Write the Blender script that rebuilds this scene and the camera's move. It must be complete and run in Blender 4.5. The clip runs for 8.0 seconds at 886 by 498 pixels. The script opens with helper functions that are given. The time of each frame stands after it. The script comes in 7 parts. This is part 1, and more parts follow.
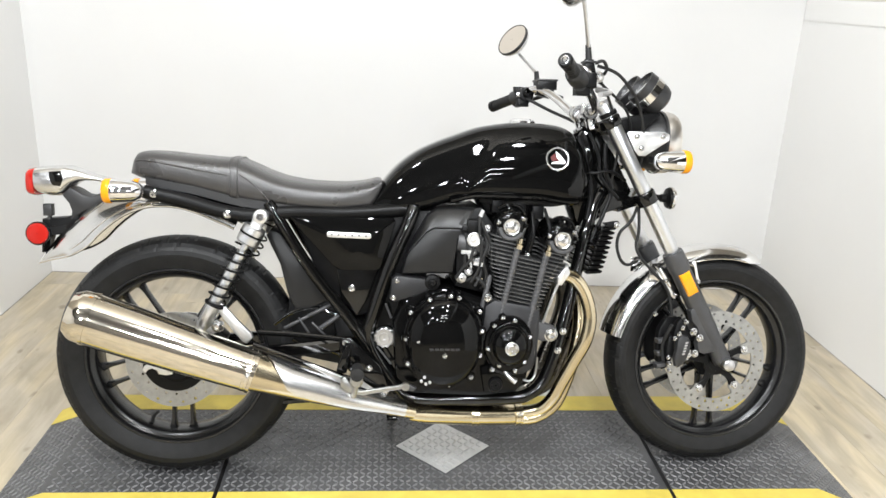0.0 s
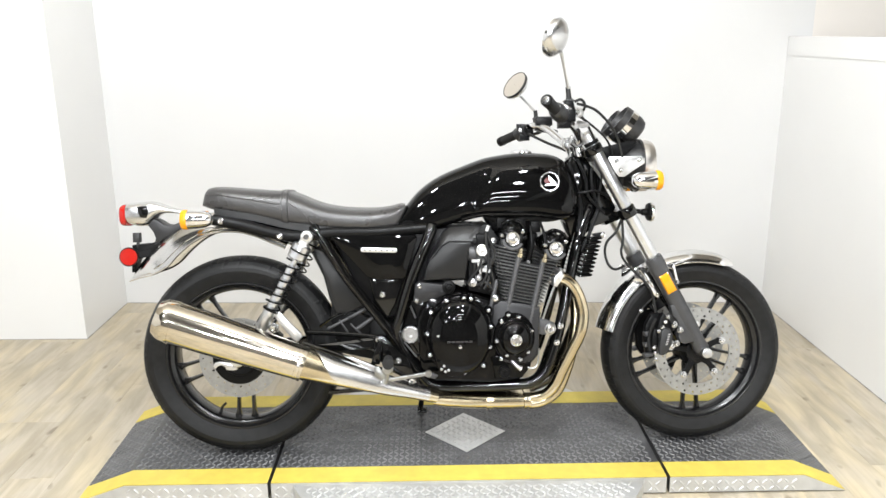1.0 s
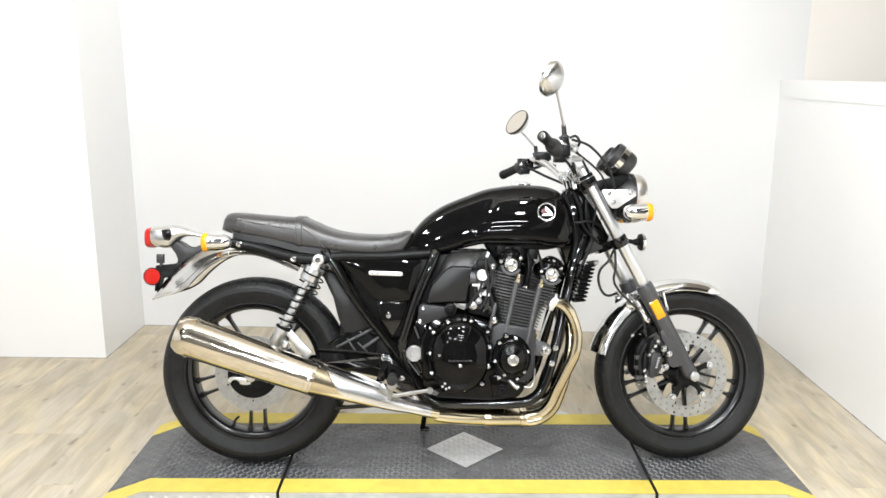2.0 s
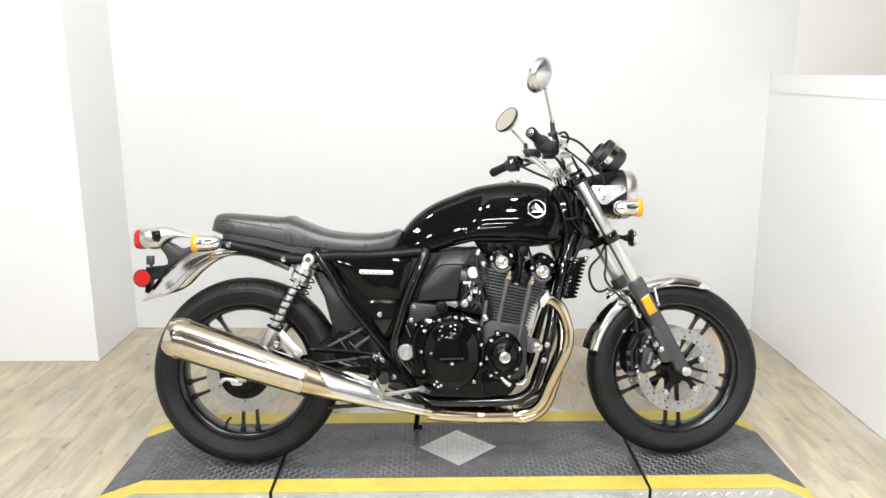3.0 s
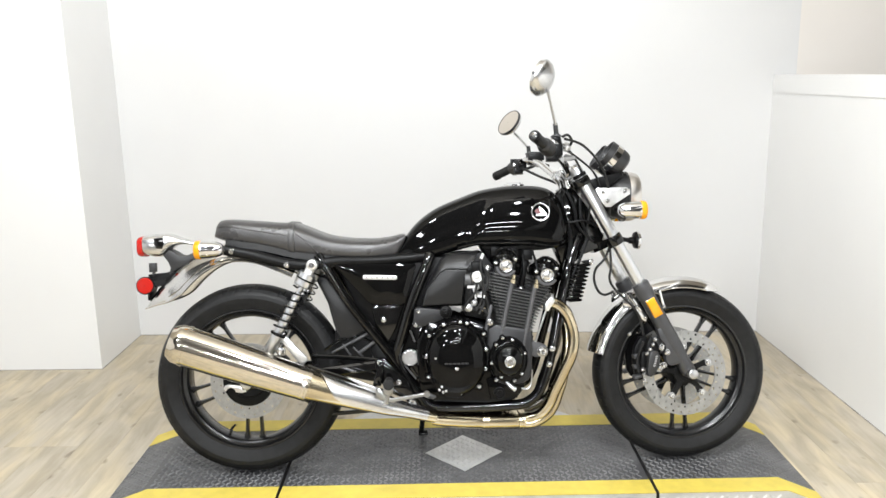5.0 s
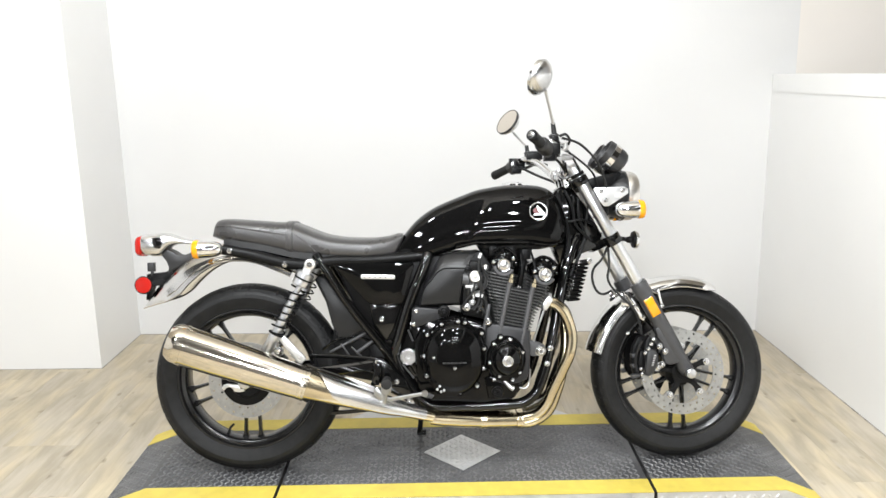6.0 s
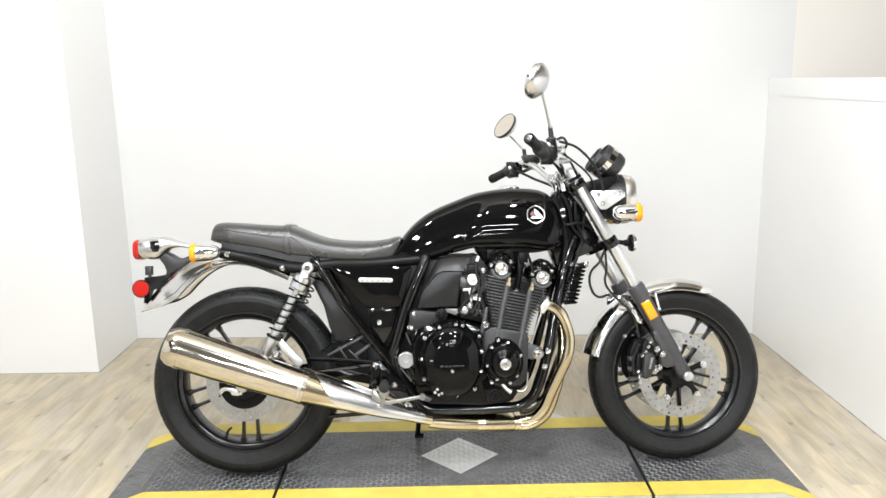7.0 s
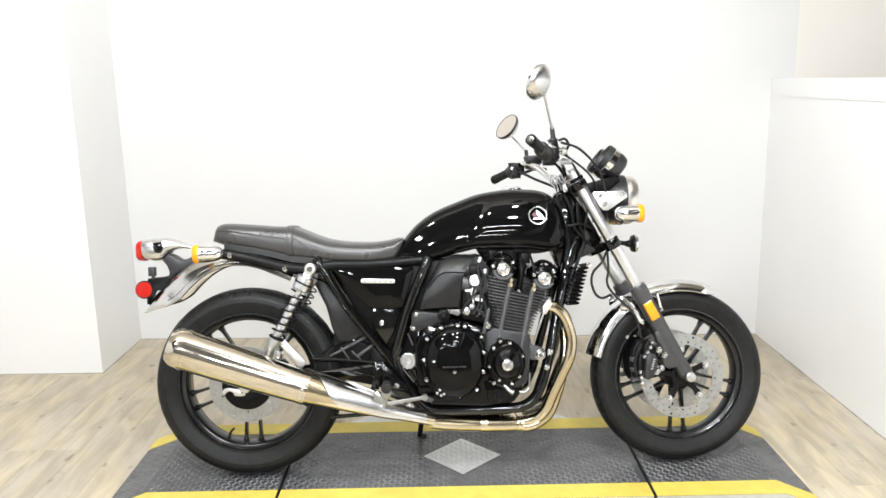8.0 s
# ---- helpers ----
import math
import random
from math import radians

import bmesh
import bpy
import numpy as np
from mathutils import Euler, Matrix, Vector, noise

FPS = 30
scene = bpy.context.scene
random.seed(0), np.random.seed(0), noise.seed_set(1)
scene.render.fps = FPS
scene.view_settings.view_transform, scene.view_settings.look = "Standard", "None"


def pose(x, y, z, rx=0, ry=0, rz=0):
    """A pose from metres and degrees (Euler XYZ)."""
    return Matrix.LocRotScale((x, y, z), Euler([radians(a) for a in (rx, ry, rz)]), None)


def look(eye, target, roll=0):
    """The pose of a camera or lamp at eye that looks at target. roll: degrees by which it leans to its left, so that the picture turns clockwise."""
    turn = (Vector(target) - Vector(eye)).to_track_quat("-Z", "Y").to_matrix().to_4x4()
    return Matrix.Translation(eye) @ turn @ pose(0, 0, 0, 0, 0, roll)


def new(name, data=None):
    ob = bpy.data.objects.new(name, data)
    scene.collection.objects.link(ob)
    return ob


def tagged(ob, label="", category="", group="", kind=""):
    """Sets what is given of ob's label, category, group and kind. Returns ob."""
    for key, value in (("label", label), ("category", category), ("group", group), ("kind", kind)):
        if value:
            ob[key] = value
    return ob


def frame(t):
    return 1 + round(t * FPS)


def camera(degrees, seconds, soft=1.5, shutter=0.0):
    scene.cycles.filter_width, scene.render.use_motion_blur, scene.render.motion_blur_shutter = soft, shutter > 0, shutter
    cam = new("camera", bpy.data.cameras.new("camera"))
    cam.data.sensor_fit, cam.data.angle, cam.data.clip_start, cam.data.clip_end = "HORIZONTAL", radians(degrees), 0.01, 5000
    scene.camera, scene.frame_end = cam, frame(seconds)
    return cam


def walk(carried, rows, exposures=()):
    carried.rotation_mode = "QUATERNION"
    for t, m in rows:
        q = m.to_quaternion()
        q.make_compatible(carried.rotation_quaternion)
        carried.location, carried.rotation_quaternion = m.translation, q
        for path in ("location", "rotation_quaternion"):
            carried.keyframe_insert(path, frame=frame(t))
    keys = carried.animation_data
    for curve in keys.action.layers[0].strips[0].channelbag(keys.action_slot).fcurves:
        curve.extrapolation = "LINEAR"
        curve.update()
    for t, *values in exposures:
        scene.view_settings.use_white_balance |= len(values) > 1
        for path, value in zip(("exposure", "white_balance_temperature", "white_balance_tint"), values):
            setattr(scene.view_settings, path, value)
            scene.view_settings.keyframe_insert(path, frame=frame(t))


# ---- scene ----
cam = camera(58.5, 8.0)
PATH = [
    (0, (0.56, -1.975, 1.382), (0.708, -0.083, 0.751), 2.4),
    (0.5, (0.647, -2.243, 1.408), (0.694, -0.328, 0.833), 0.5),
    (1, (0.631, -2.418, 1.418), (0.663, -0.489, 0.891), -0.4),
    (1.5, (0.611, -2.564, 1.409), (0.64, -0.636, 0.875), 0.1),
    (2, (0.655, -2.591, 1.425), (0.66, -0.64, 0.986), 0.3),
    (3.5, (0.675, -2.589, 1.412), (0.698, -0.638, 0.974), -0.6),
    (4, (0.668, -2.584, 1.41), (0.701, -0.631, 0.982), -0.4),
    (4.5, (0.667, -2.576, 1.418), (0.684, -0.623, 0.989), -0.8),
    (6, (0.682, -2.577, 1.418), (0.687, -0.624, 0.986), -1.0),
    (6.5, (0.684, -2.578, 1.419), (0.692, -0.625, 0.989), -1.0),
    (7, (0.681, -2.582, 1.415), (0.693, -0.627, 0.994), -1.0),
    (7.5, (0.688, -2.582, 1.414), (0.697, -0.627, 0.994), -1.1),
    (8, (0.686, -2.586, 1.419), (0.689, -0.63, 0.998), -1.1),
]
EXPOSURES = [(0, -0.27), (0.5, -0.22), (1, -0.20), (1.5, -0.23), (2, -0.18), (3.5, -0.33), (4, -0.34), (4.5, -0.34), (6, -0.27), (6.5, -0.24), (7, -0.21), (7.5, -0.18), (8, -0.19)]
walk(cam, [(t, look(eye, target, roll)) for t, eye, target, roll in PATH], EXPOSURES)


# ---- world and lamps ----
world = bpy.data.worlds.new("world")
scene.world = world
world.use_nodes = True
world.node_tree.nodes["Background"].inputs[0].default_value = (0.9, 0.95, 1.0, 1)
world.node_tree.nodes["Background"].inputs[1].default_value = 0.05

ROOM_H = 3.4
LAMP_Z = 2.75
TUBES = [(1.2, -4.3), (1.2, -5.6), (1.2, -7.4)]
GLOBES = [(-0.30, -1.10), (1.25, -1.20), (-0.7, -2.2), (0.75, -1.7), (1.3, -2.6), (-0.5, -4.8), (0.3, -6.0), (-1.4, -6.4)]
LAMP_COLOUR = (0.945, 0.975, 1.0)
for lx, ly in TUBES:
    lamp = bpy.data.lights.new("lamp", "AREA")
    lamp.shape = "RECTANGLE"
    lamp.size, lamp.size_y = 0.9, 0.06
    lamp.energy, lamp.color = 60.0, LAMP_COLOUR
    new("lamp", lamp).matrix_world = pose(lx, ly, LAMP_Z - 0.014)
for lx, ly in GLOBES:
    lamp = bpy.data.lights.new("lamp", "POINT")
    lamp.shadow_soft_size = 0.085
    lamp.energy, lamp.color = 128.0, LAMP_COLOUR
    new("lamp", lamp).matrix_world = pose(lx, ly, LAMP_Z)


# ---- materials ----
def pbr(name, base, rough=0.5, metal=0.0, coat=0.0, var=0.08, scale=30.0, bump=0.0, bscale=300.0,
        rvar=0.06, spec=0.5, per_object=0.0, stretch=(1, 1, 1), bump_stretch=(1, 1, 1), dark=None):
    """A procedural surface: base colour with large and fine variation, uneven gloss and fine relief."""
    m = bpy.data.materials.new(name)
    m.use_nodes = True
    nt = m.node_tree
    n, l = nt.nodes, nt.links
    bsdf = n["Principled BSDF"]
    tc = n.new("ShaderNodeTexCoord")
    mp = n.new("ShaderNodeMapping")
    mp.inputs["Scale"].default_value = stretch
    l.new(tc.outputs["Object"], mp.inputs[0])
    big = n.new("ShaderNodeTexNoise")
    big.inputs["Scale"].default_value, big.inputs["Detail"].default_value = scale * 0.15, 3
    fine = n.new("ShaderNodeTexNoise")
    fine.inputs["Scale"].default_value, fine.inputs["Detail"].default_value = scale, 5
    l.new(mp.outputs[0], big.inputs[0])
    l.new(mp.outputs[0], fine.inputs[0])
    mix = n.new("ShaderNodeMath")
    mix.operation = "ADD"
    l.new(big.outputs["Fac"], mix.inputs[0])
    l.new(fine.outputs["Fac"], mix.inputs[1])
    ramp = n.new("ShaderNodeValToRGB")
    ramp.color_ramp.elements[0].position, ramp.color_ramp.elements[1].position = 0.3, 0.7
    lo = dark or tuple(c * (1 - 2 * var) for c in base)
    hi = tuple(min(1, c * (1 + (0 if dark else var))) for c in base)
    ramp.color_ramp.elements[0].color = (*lo, 1)
    ramp.color_ramp.elements[1].color = (*hi, 1)
    half = n.new("ShaderNodeMath")
    half.operation = "MULTIPLY"
    half.inputs[1].default_value = 0.5
    l.new(mix.outputs[0], half.inputs[0])
    l.new(half.outputs[0], ramp.inputs[0])
    colour = ramp.outputs[0]
    if per_object:
        info = n.new("ShaderNodeObjectInfo")
        hsv = n.new("ShaderNodeHueSaturation")
        mr = n.new("ShaderNodeMapRange")
        mr.inputs["To Min"].default_value, mr.inputs["To Max"].default_value = 1 - per_object, 1 + per_object
        l.new(info.outputs["Random"], mr.inputs[0])
        l.new(mr.outputs[0], hsv.inputs["Value"])
        l.new(colour, hsv.inputs["Color"])
        colour = hsv.outputs[0]
    l.new(colour, bsdf.inputs["Base Color"])
    rr = n.new("ShaderNodeMapRange")
    rr.inputs["To Min"].default_value, rr.inputs["To Max"].default_value = max(0.01, rough - rvar), min(1, rough + rvar)
    l.new(fine.outputs["Fac"], rr.inputs[0])
    l.new(rr.outputs[0], bsdf.inputs["Roughness"])
    bsdf.inputs["Metallic"].default_value = metal
    bsdf.inputs["Coat Weight"].default_value = coat
    bsdf.inputs["Coat Roughness"].default_value = 0.03
    bsdf.inputs["Specular IOR Level"].default_value = spec
    if bump:
        mp2 = n.new("ShaderNodeMapping")
        mp2.inputs["Scale"].default_value = bump_stretch
        l.new(tc.outputs["Object"], mp2.inputs[0])
        grain = n.new("ShaderNodeTexNoise")
        grain.inputs["Scale"].default_value, grain.inputs["Detail"].default_value = bscale, 3
        l.new(mp2.outputs[0], grain.inputs[0])
        bp = n.new("ShaderNodeBump")
        bp.inputs["Strength"].default_value, bp.inputs["Distance"].default_value = bump, 0.002
        l.new(grain.outputs["Fac"], bp.inputs["Height"])
        l.new(bp.outputs[0], bsdf.inputs["Normal"])
    return m


def glassy(name, base, rough=0.05, transmission=0.9):
    m = pbr(name, base, rough, var=0.02, rvar=0.02)
    m.node_tree.nodes["Principled BSDF"].inputs["Transmission Weight"].default_value = transmission
    return m


PAINT = pbr("black_gloss_paint", (0.003, 0.003, 0.003), 0.03, spec=0.22, var=0.1, rvar=0.02)
FRAME = pbr("black_frame_enamel", (0.003, 0.003, 0.003), 0.06, spec=0.5, var=0.15)
SATIN = pbr("satin_black_metal", (0.0065, 0.0065, 0.0068), 0.34, spec=0.15, var=0.2, bump=0.1, bscale=500)
CASE = pbr("black_engine_enamel", (0.003, 0.003, 0.003), 0.05, spec=0.20, var=0.2, bump=0.01, bscale=200)
CYL = pbr("dark_cast_metal", (0.009, 0.009, 0.009), 0.40, metal=0.3, var=0.25, bump=0.25, bscale=500)
FINS = pbr("machined_fin_metal", (0.21, 0.21, 0.21), 0.32, metal=0.7, var=0.25, bump=0.1, bscale=400)
FORKG = pbr("grey_fork_enamel", (0.07, 0.07, 0.073), 0.34, metal=0.35, spec=0.4, var=0.1, bump=0.05, bscale=400)
SMOKE = pbr("smoked_chrome", (0.72, 0.69, 0.65), 0.32, metal=1.0, var=0.05)
RIMB = pbr("black_rim_enamel", (0.010, 0.010, 0.0105), 0.24, spec=0.5, var=0.15, bump=0.03, bscale=300)
LUGS = pbr("pale_deck_tread", (0.185, 0.185, 0.187), 0.46, metal=0.25, var=0.35, scale=20)
AIRB = pbr("black_airbox_plastic", (0.012, 0.012, 0.0125), 0.34, spec=0.36, var=0.12, bump=0.1, bscale=900)
PLASTIC = pbr("grey_black_plastic", (0.021, 0.021, 0.022), 0.38, spec=0.5, var=0.12, bump=0.15, bscale=900)
CASTGREY = pbr("grey_cast_bracket", (0.075, 0.075, 0.078), 0.45, metal=0.3, var=0.15, bump=0.1, bscale=400)
RUBBER = pbr("tyre_rubber", (0.0095, 0.0096, 0.0099), 0.48, spec=0.28, var=0.4, scale=40, bump=0.2, bscale=250)
GRIPR = pbr("grip_rubber", (0.008, 0.008, 0.008), 0.7, var=0.2, bump=0.4, bscale=300)
LEATHER = pbr("black_seat_vinyl", (0.038, 0.0365, 0.0365), 0.29, spec=0.72, var=0.15, scale=15, bump=0.35, bscale=420)
FENDC = pbr("chrome_plated_steel", (0.74, 0.735, 0.725), 0.13, metal=1.0, var=0.03, rvar=0.03)
CHROME = pbr("chrome", (0.80, 0.80, 0.81), 0.045, metal=1.0, var=0.02, rvar=0.02)
RIMC = pbr("dull_chrome", (0.70, 0.70, 0.70), 0.24, metal=1.0, var=0.04, rvar=0.04)
BOLT = pbr("bright_bolt_steel", (0.66, 0.66, 0.66), 0.16, metal=1.0, var=0.2, scale=300, rvar=0.05)
SATINALU = pbr("bright_satin_aluminium", (0.80, 0.80, 0.80), 0.34, metal=0.9, var=0.06, scale=60)
DULLALU = pbr("dull_cast_aluminium", (0.42, 0.42, 0.41), 0.30, metal=1.0, var=0.15, scale=80, bump=0.05, bscale=300)
# Warm tint paints the oak floor's gold reflection into the muffler steel.
STEEL = pbr("polished_stainless", (0.70, 0.645, 0.545), 0.085, metal=1.0, var=0.06, scale=60, rvar=0.03)
GOLD = pbr("gold_tinted_stainless", (0.62, 0.535, 0.375), 0.18, metal=1.0, var=0.1, scale=12, rvar=0.05)
FORKC = pbr("satin_hard_chrome", (0.72, 0.735, 0.76), 0.30, metal=1.0, var=0.0, rvar=0.01, scale=8)
BLOCKG = pbr("grey_cast_crankcase", (0.023, 0.023, 0.025), 0.42, metal=0.25, var=0.2, bump=0.15, bscale=450)
# Darker copy of the header steel, with the far pipes' shade painted in.
DARKPIPE = pbr("shaded_header_steel", (0.10, 0.092, 0.08), 0.28, metal=1.0, var=0.2, scale=12, rvar=0.06)
ALU = pbr("brushed_aluminium", (0.64, 0.64, 0.65), 0.30, metal=1.0, var=0.08, scale=60)
DISC = pbr("ground_disc_steel", (0.42, 0.42, 0.41), 0.40, metal=1.0, var=0.12, scale=80)
AMBER = glassy("amber_lens", (1.0, 0.41, 0.010), 0.12, 0.25)
RED = glassy("red_lens", (0.52, 0.018, 0.012), 0.12, 0.25)
# The beige room's reflection is painted into the glass tint.
TINTED_MIRROR = pbr("mirror_glass", (0.66, 0.60, 0.53), 0.02, metal=1.0, var=0.0, rvar=0.01)
LENS = glassy("clear_lens", (0.95, 0.95, 0.95), 0.03, 0.95)
EMBRED = pbr("emblem_red", (0.10, 0.012, 0.012), 0.25, coat=0.6)
YELLOW = pbr("yellow_floor_paint", (0.65, 0.515, 0.092), 0.55, var=0.10, scale=25, bump=0.2, bscale=200)
MAT = pbr("grey_painted_deck", (0.064, 0.064, 0.066), 0.30, var=0.22, scale=14, bump=0.2, bscale=250)
TREAD = pbr("aluminium_tread_plate", (0.60, 0.60, 0.59), 0.42, metal=0.5, var=0.12, scale=25, bump=0.1, bscale=150)
# Missing warm bounce light is painted into this wall's tint.
WARMW = pbr("warm_bounce_wall_paint", (0.74, 0.70, 0.655), 0.5, var=0.02, scale=3)
# Lighter than WALL: extra light on partition and projection is painted in.
PARTW = pbr("lit_white_wall_paint", (0.75, 0.748, 0.742), 0.38, var=0.015, scale=3, bump=0.05, bscale=120)
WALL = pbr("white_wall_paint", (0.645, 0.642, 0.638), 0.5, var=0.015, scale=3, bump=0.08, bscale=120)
CEIL = pbr("beige_ceiling", (0.53, 0.50, 0.45), 0.8, var=0.1, scale=5)
DARKCEIL = pbr("dark_shop_ceiling", (0.030, 0.029, 0.028), 0.85, var=0.1, scale=5)
SHOP = pbr("dark_grey_shop_wall", (0.15, 0.145, 0.14), 0.7, var=0.1, scale=5)
JOINT = pbr("shadowed_joint", (0.40, 0.38, 0.35), 0.8, var=0.3, scale=20)

def oak():
    """Pale oak planks: yellow and grey-brown blotches drawn out along the grain, fine streaks and a few knots."""
    m = bpy.data.materials.new("oak_vinyl_plank")
    m.use_nodes = True
    n, l = m.node_tree.nodes, m.node_tree.links
    bsdf = n["Principled BSDF"]
    tc, info = n.new("ShaderNodeTexCoord"), n.new("ShaderNodeObjectInfo")
    shift = n.new("ShaderNodeVectorMath")
    shift.operation = "MULTIPLY_ADD"
    shift.inputs[1].default_value = (1, 1, 1)
    spread = n.new("ShaderNodeMath")
    spread.operation = "MULTIPLY"
    spread.inputs[1].default_value = 61.0
    l.new(info.outputs["Random"], spread.inputs[0])
    l.new(tc.outputs["Object"], shift.inputs[0])
    l.new(spread.outputs[0], shift.inputs[2])

    def noise(stretch, scale, detail, lo, hi, warp=0.0):
        mp = n.new("ShaderNodeMapping")
        mp.inputs["Scale"].default_value = stretch
        l.new(shift.outputs[0], mp.inputs[0])
        tex = n.new("ShaderNodeTexNoise")
        tex.inputs["Scale"].default_value, tex.inputs["Detail"].default_value = scale, detail
        tex.inputs["Distortion"].default_value = warp
        l.new(mp.outputs[0], tex.inputs[0])
        mr = n.new("ShaderNodeMapRange")
        mr.inputs["From Min"].default_value, mr.inputs["From Max"].default_value = lo, hi
        l.new(tex.outputs["Fac"], mr.inputs[0])
        return mr.outputs[0], tex.outputs["Fac"]

    def blend(fac, a, b, kind="MIX", amount=None):
        mx = n.new("ShaderNodeMix")
        mx.data_type, mx.blend_type = "RGBA", kind
        if amount is not None:
            k = n.new("ShaderNodeMath")
            k.operation = "MULTIPLY"
            k.inputs[1].default_value = amount
            l.new(fac, k.inputs[0])
            fac = k.outputs[0]
        l.new(fac, mx.inputs[0])
        for slot, v in ((6, a), (7, b)):
            if isinstance(v, tuple):
                mx.inputs[slot].default_value = (*v, 1)
            else:
                l.new(v, mx.inputs[slot])
        return mx.outputs[2]

    blot, _ = noise((1, 0.24, 1), 14.0, 4, 0.40, 0.64, 0.5)
    warm, _ = noise((1, 0.3, 1), 9.0, 3, 0.40, 0.60)
    streak, raw = noise((1, 0.045, 1), 70.0, 4, 0.35, 0.7)
    knot, _ = noise((1, 0.55, 1), 17.0, 1, 0.70, 0.80)
    col = blend(warm, (0.55, 0.470, 0.325), (0.50, 0.447, 0.358))
    col = blend(blot, col, (0.345, 0.298, 0.222), amount=0.80)
    col = blend(streak, col, (0.29, 0.245, 0.17), amount=0.24)
    col = blend(knot, col, (0.16, 0.125, 0.08), amount=0.65)
    hsv = n.new("ShaderNodeHueSaturation")
    mr = n.new("ShaderNodeMapRange")
    mr.inputs["To Min"].default_value, mr.inputs["To Max"].default_value = 0.92, 1.06
    l.new(info.outputs["Random"], mr.inputs[0])
    l.new(mr.outputs[0], hsv.inputs["Value"])
    l.new(col, hsv.inputs["Color"])
    l.new(hsv.outputs[0], bsdf.inputs["Base Color"])
    rr = n.new("ShaderNodeMapRange")
    rr.inputs["To Min"].default_value, rr.inputs["To Max"].default_value = 0.34, 0.55
    l.new(raw, rr.inputs[0])
    l.new(rr.outputs[0], bsdf.inputs["Roughness"])
    bp = n.new("ShaderNodeBump")
    bp.inputs["Strength"].default_value, bp.inputs["Distance"].default_value = 0.12, 0.001
    l.new(raw, bp.inputs["Height"])
    l.new(bp.outputs[0], bsdf.inputs["Normal"])
    return m


WOOD = oak()
LAMPM = bpy.data.materials.new("lamp_diffuser")
LAMPM.use_nodes = True
LAMPM.node_tree.nodes["Principled BSDF"].inputs["Emission Color"].default_value = (1, 0.97, 0.93, 1)
LAMPM.node_tree.nodes["Principled BSDF"].inputs["Emission Strength"].default_value = 6.0


# ---- mesh helpers ----
def finish(name, bm, material, sharp=34):
    me = bpy.data.meshes.new(name)
    bmesh.ops.recalc_face_normals(bm, faces=bm.faces)
    bm.to_mesh(me)
    bm.free()
    me.materials.append(material)
    me.shade_smooth()
    me.set_sharp_from_angle(angle=radians(sharp))
    return me


def thing(name, bm, material, label, category, kind="", group="", m=None):
    ob = new(name, finish(name, bm, material) if bm else None)
    if m is not None:
        ob.matrix_world = m
    return tagged(ob, label, category, group, kind)


def part(name, bm, material, parent, label="", m=None):
    """One mesh under a thing or under a part. bm may be a bmesh or a finished mesh."""
    ob = new(name, bm if isinstance(bm, bpy.types.Mesh) else finish(name, bm, material))
    ob.parent = parent
    if m is not None:
        ob.matrix_basis = m
    return tagged(ob, label)


def ring_faces(bm, rings, closed=True, caps=True):
    for a, b in zip(rings, rings[1:]):
        k = len(a)
        for i in range(k if closed else k - 1):
            bm.faces.new((a[i], a[(i + 1) % k], b[(i + 1) % k], b[i]))
    if caps:
        bm.faces.new(rings[0][::-1])
        bm.faces.new(rings[-1])


def loft(bm, rings, closed=True, caps=True):
    ring_faces(bm, [[bm.verts.new(p) for p in r] for r in rings], closed, caps)
    return bm


def frame_of(axis):
    a = Vector(axis).normalized()
    u = a.orthogonal().normalized()
    return a, u, a.cross(u)


def lathe(bm, profile, centre, axis=(0, 1, 0), seg=32, caps=False):
    """Turns (along, radius) pairs round an axis."""
    a, u, v = frame_of(axis)
    c = Vector(centre)
    rings = []
    for s, r in profile:
        rings.append([c + a * s + (u * math.cos(t) + v * math.sin(t)) * r for t in (2 * math.pi * k / seg for k in range(seg))])
    return loft(bm, rings, True, caps)


def cyl(bm, p0, p1, r0, r1=None, seg=16, soft=0.0):
    p0, p1 = Vector(p0), Vector(p1)
    r1 = r0 if r1 is None else r1
    h = (p1 - p0).length
    prof = [(0, r0), (h, r1)]
    if soft:
        prof = [(0, r0 - soft), (soft * 0.4, r0 - soft * 0.3), (soft, r0), (h - soft, r1), (h - soft * 0.4, r1 - soft * 0.3), (h, r1 - soft)]
    return lathe(bm, prof, p0, p1 - p0, seg, True)


def catmull(pts, n=6, closed=False):
    pts = [Vector(p) for p in pts]
    out = []
    k = len(pts)
    for i in range(k if closed else k - 1):
        g = (lambda j: pts[j % k]) if closed else (lambda j: pts[min(max(j, 0), k - 1)])
        p0, p1, p2, p3 = g(i - 1), g(i), g(i + 1), g(i + 2)
        for s in range(n):
            t = s / n
            out.append(0.5 * (2 * p1 + (p2 - p0) * t + (2 * p0 - 5 * p1 + 4 * p2 - p3) * t * t + (3 * p1 - p0 - 3 * p2 + p3) * t ** 3))
    if not closed:
        out.append(pts[-1])
    return out


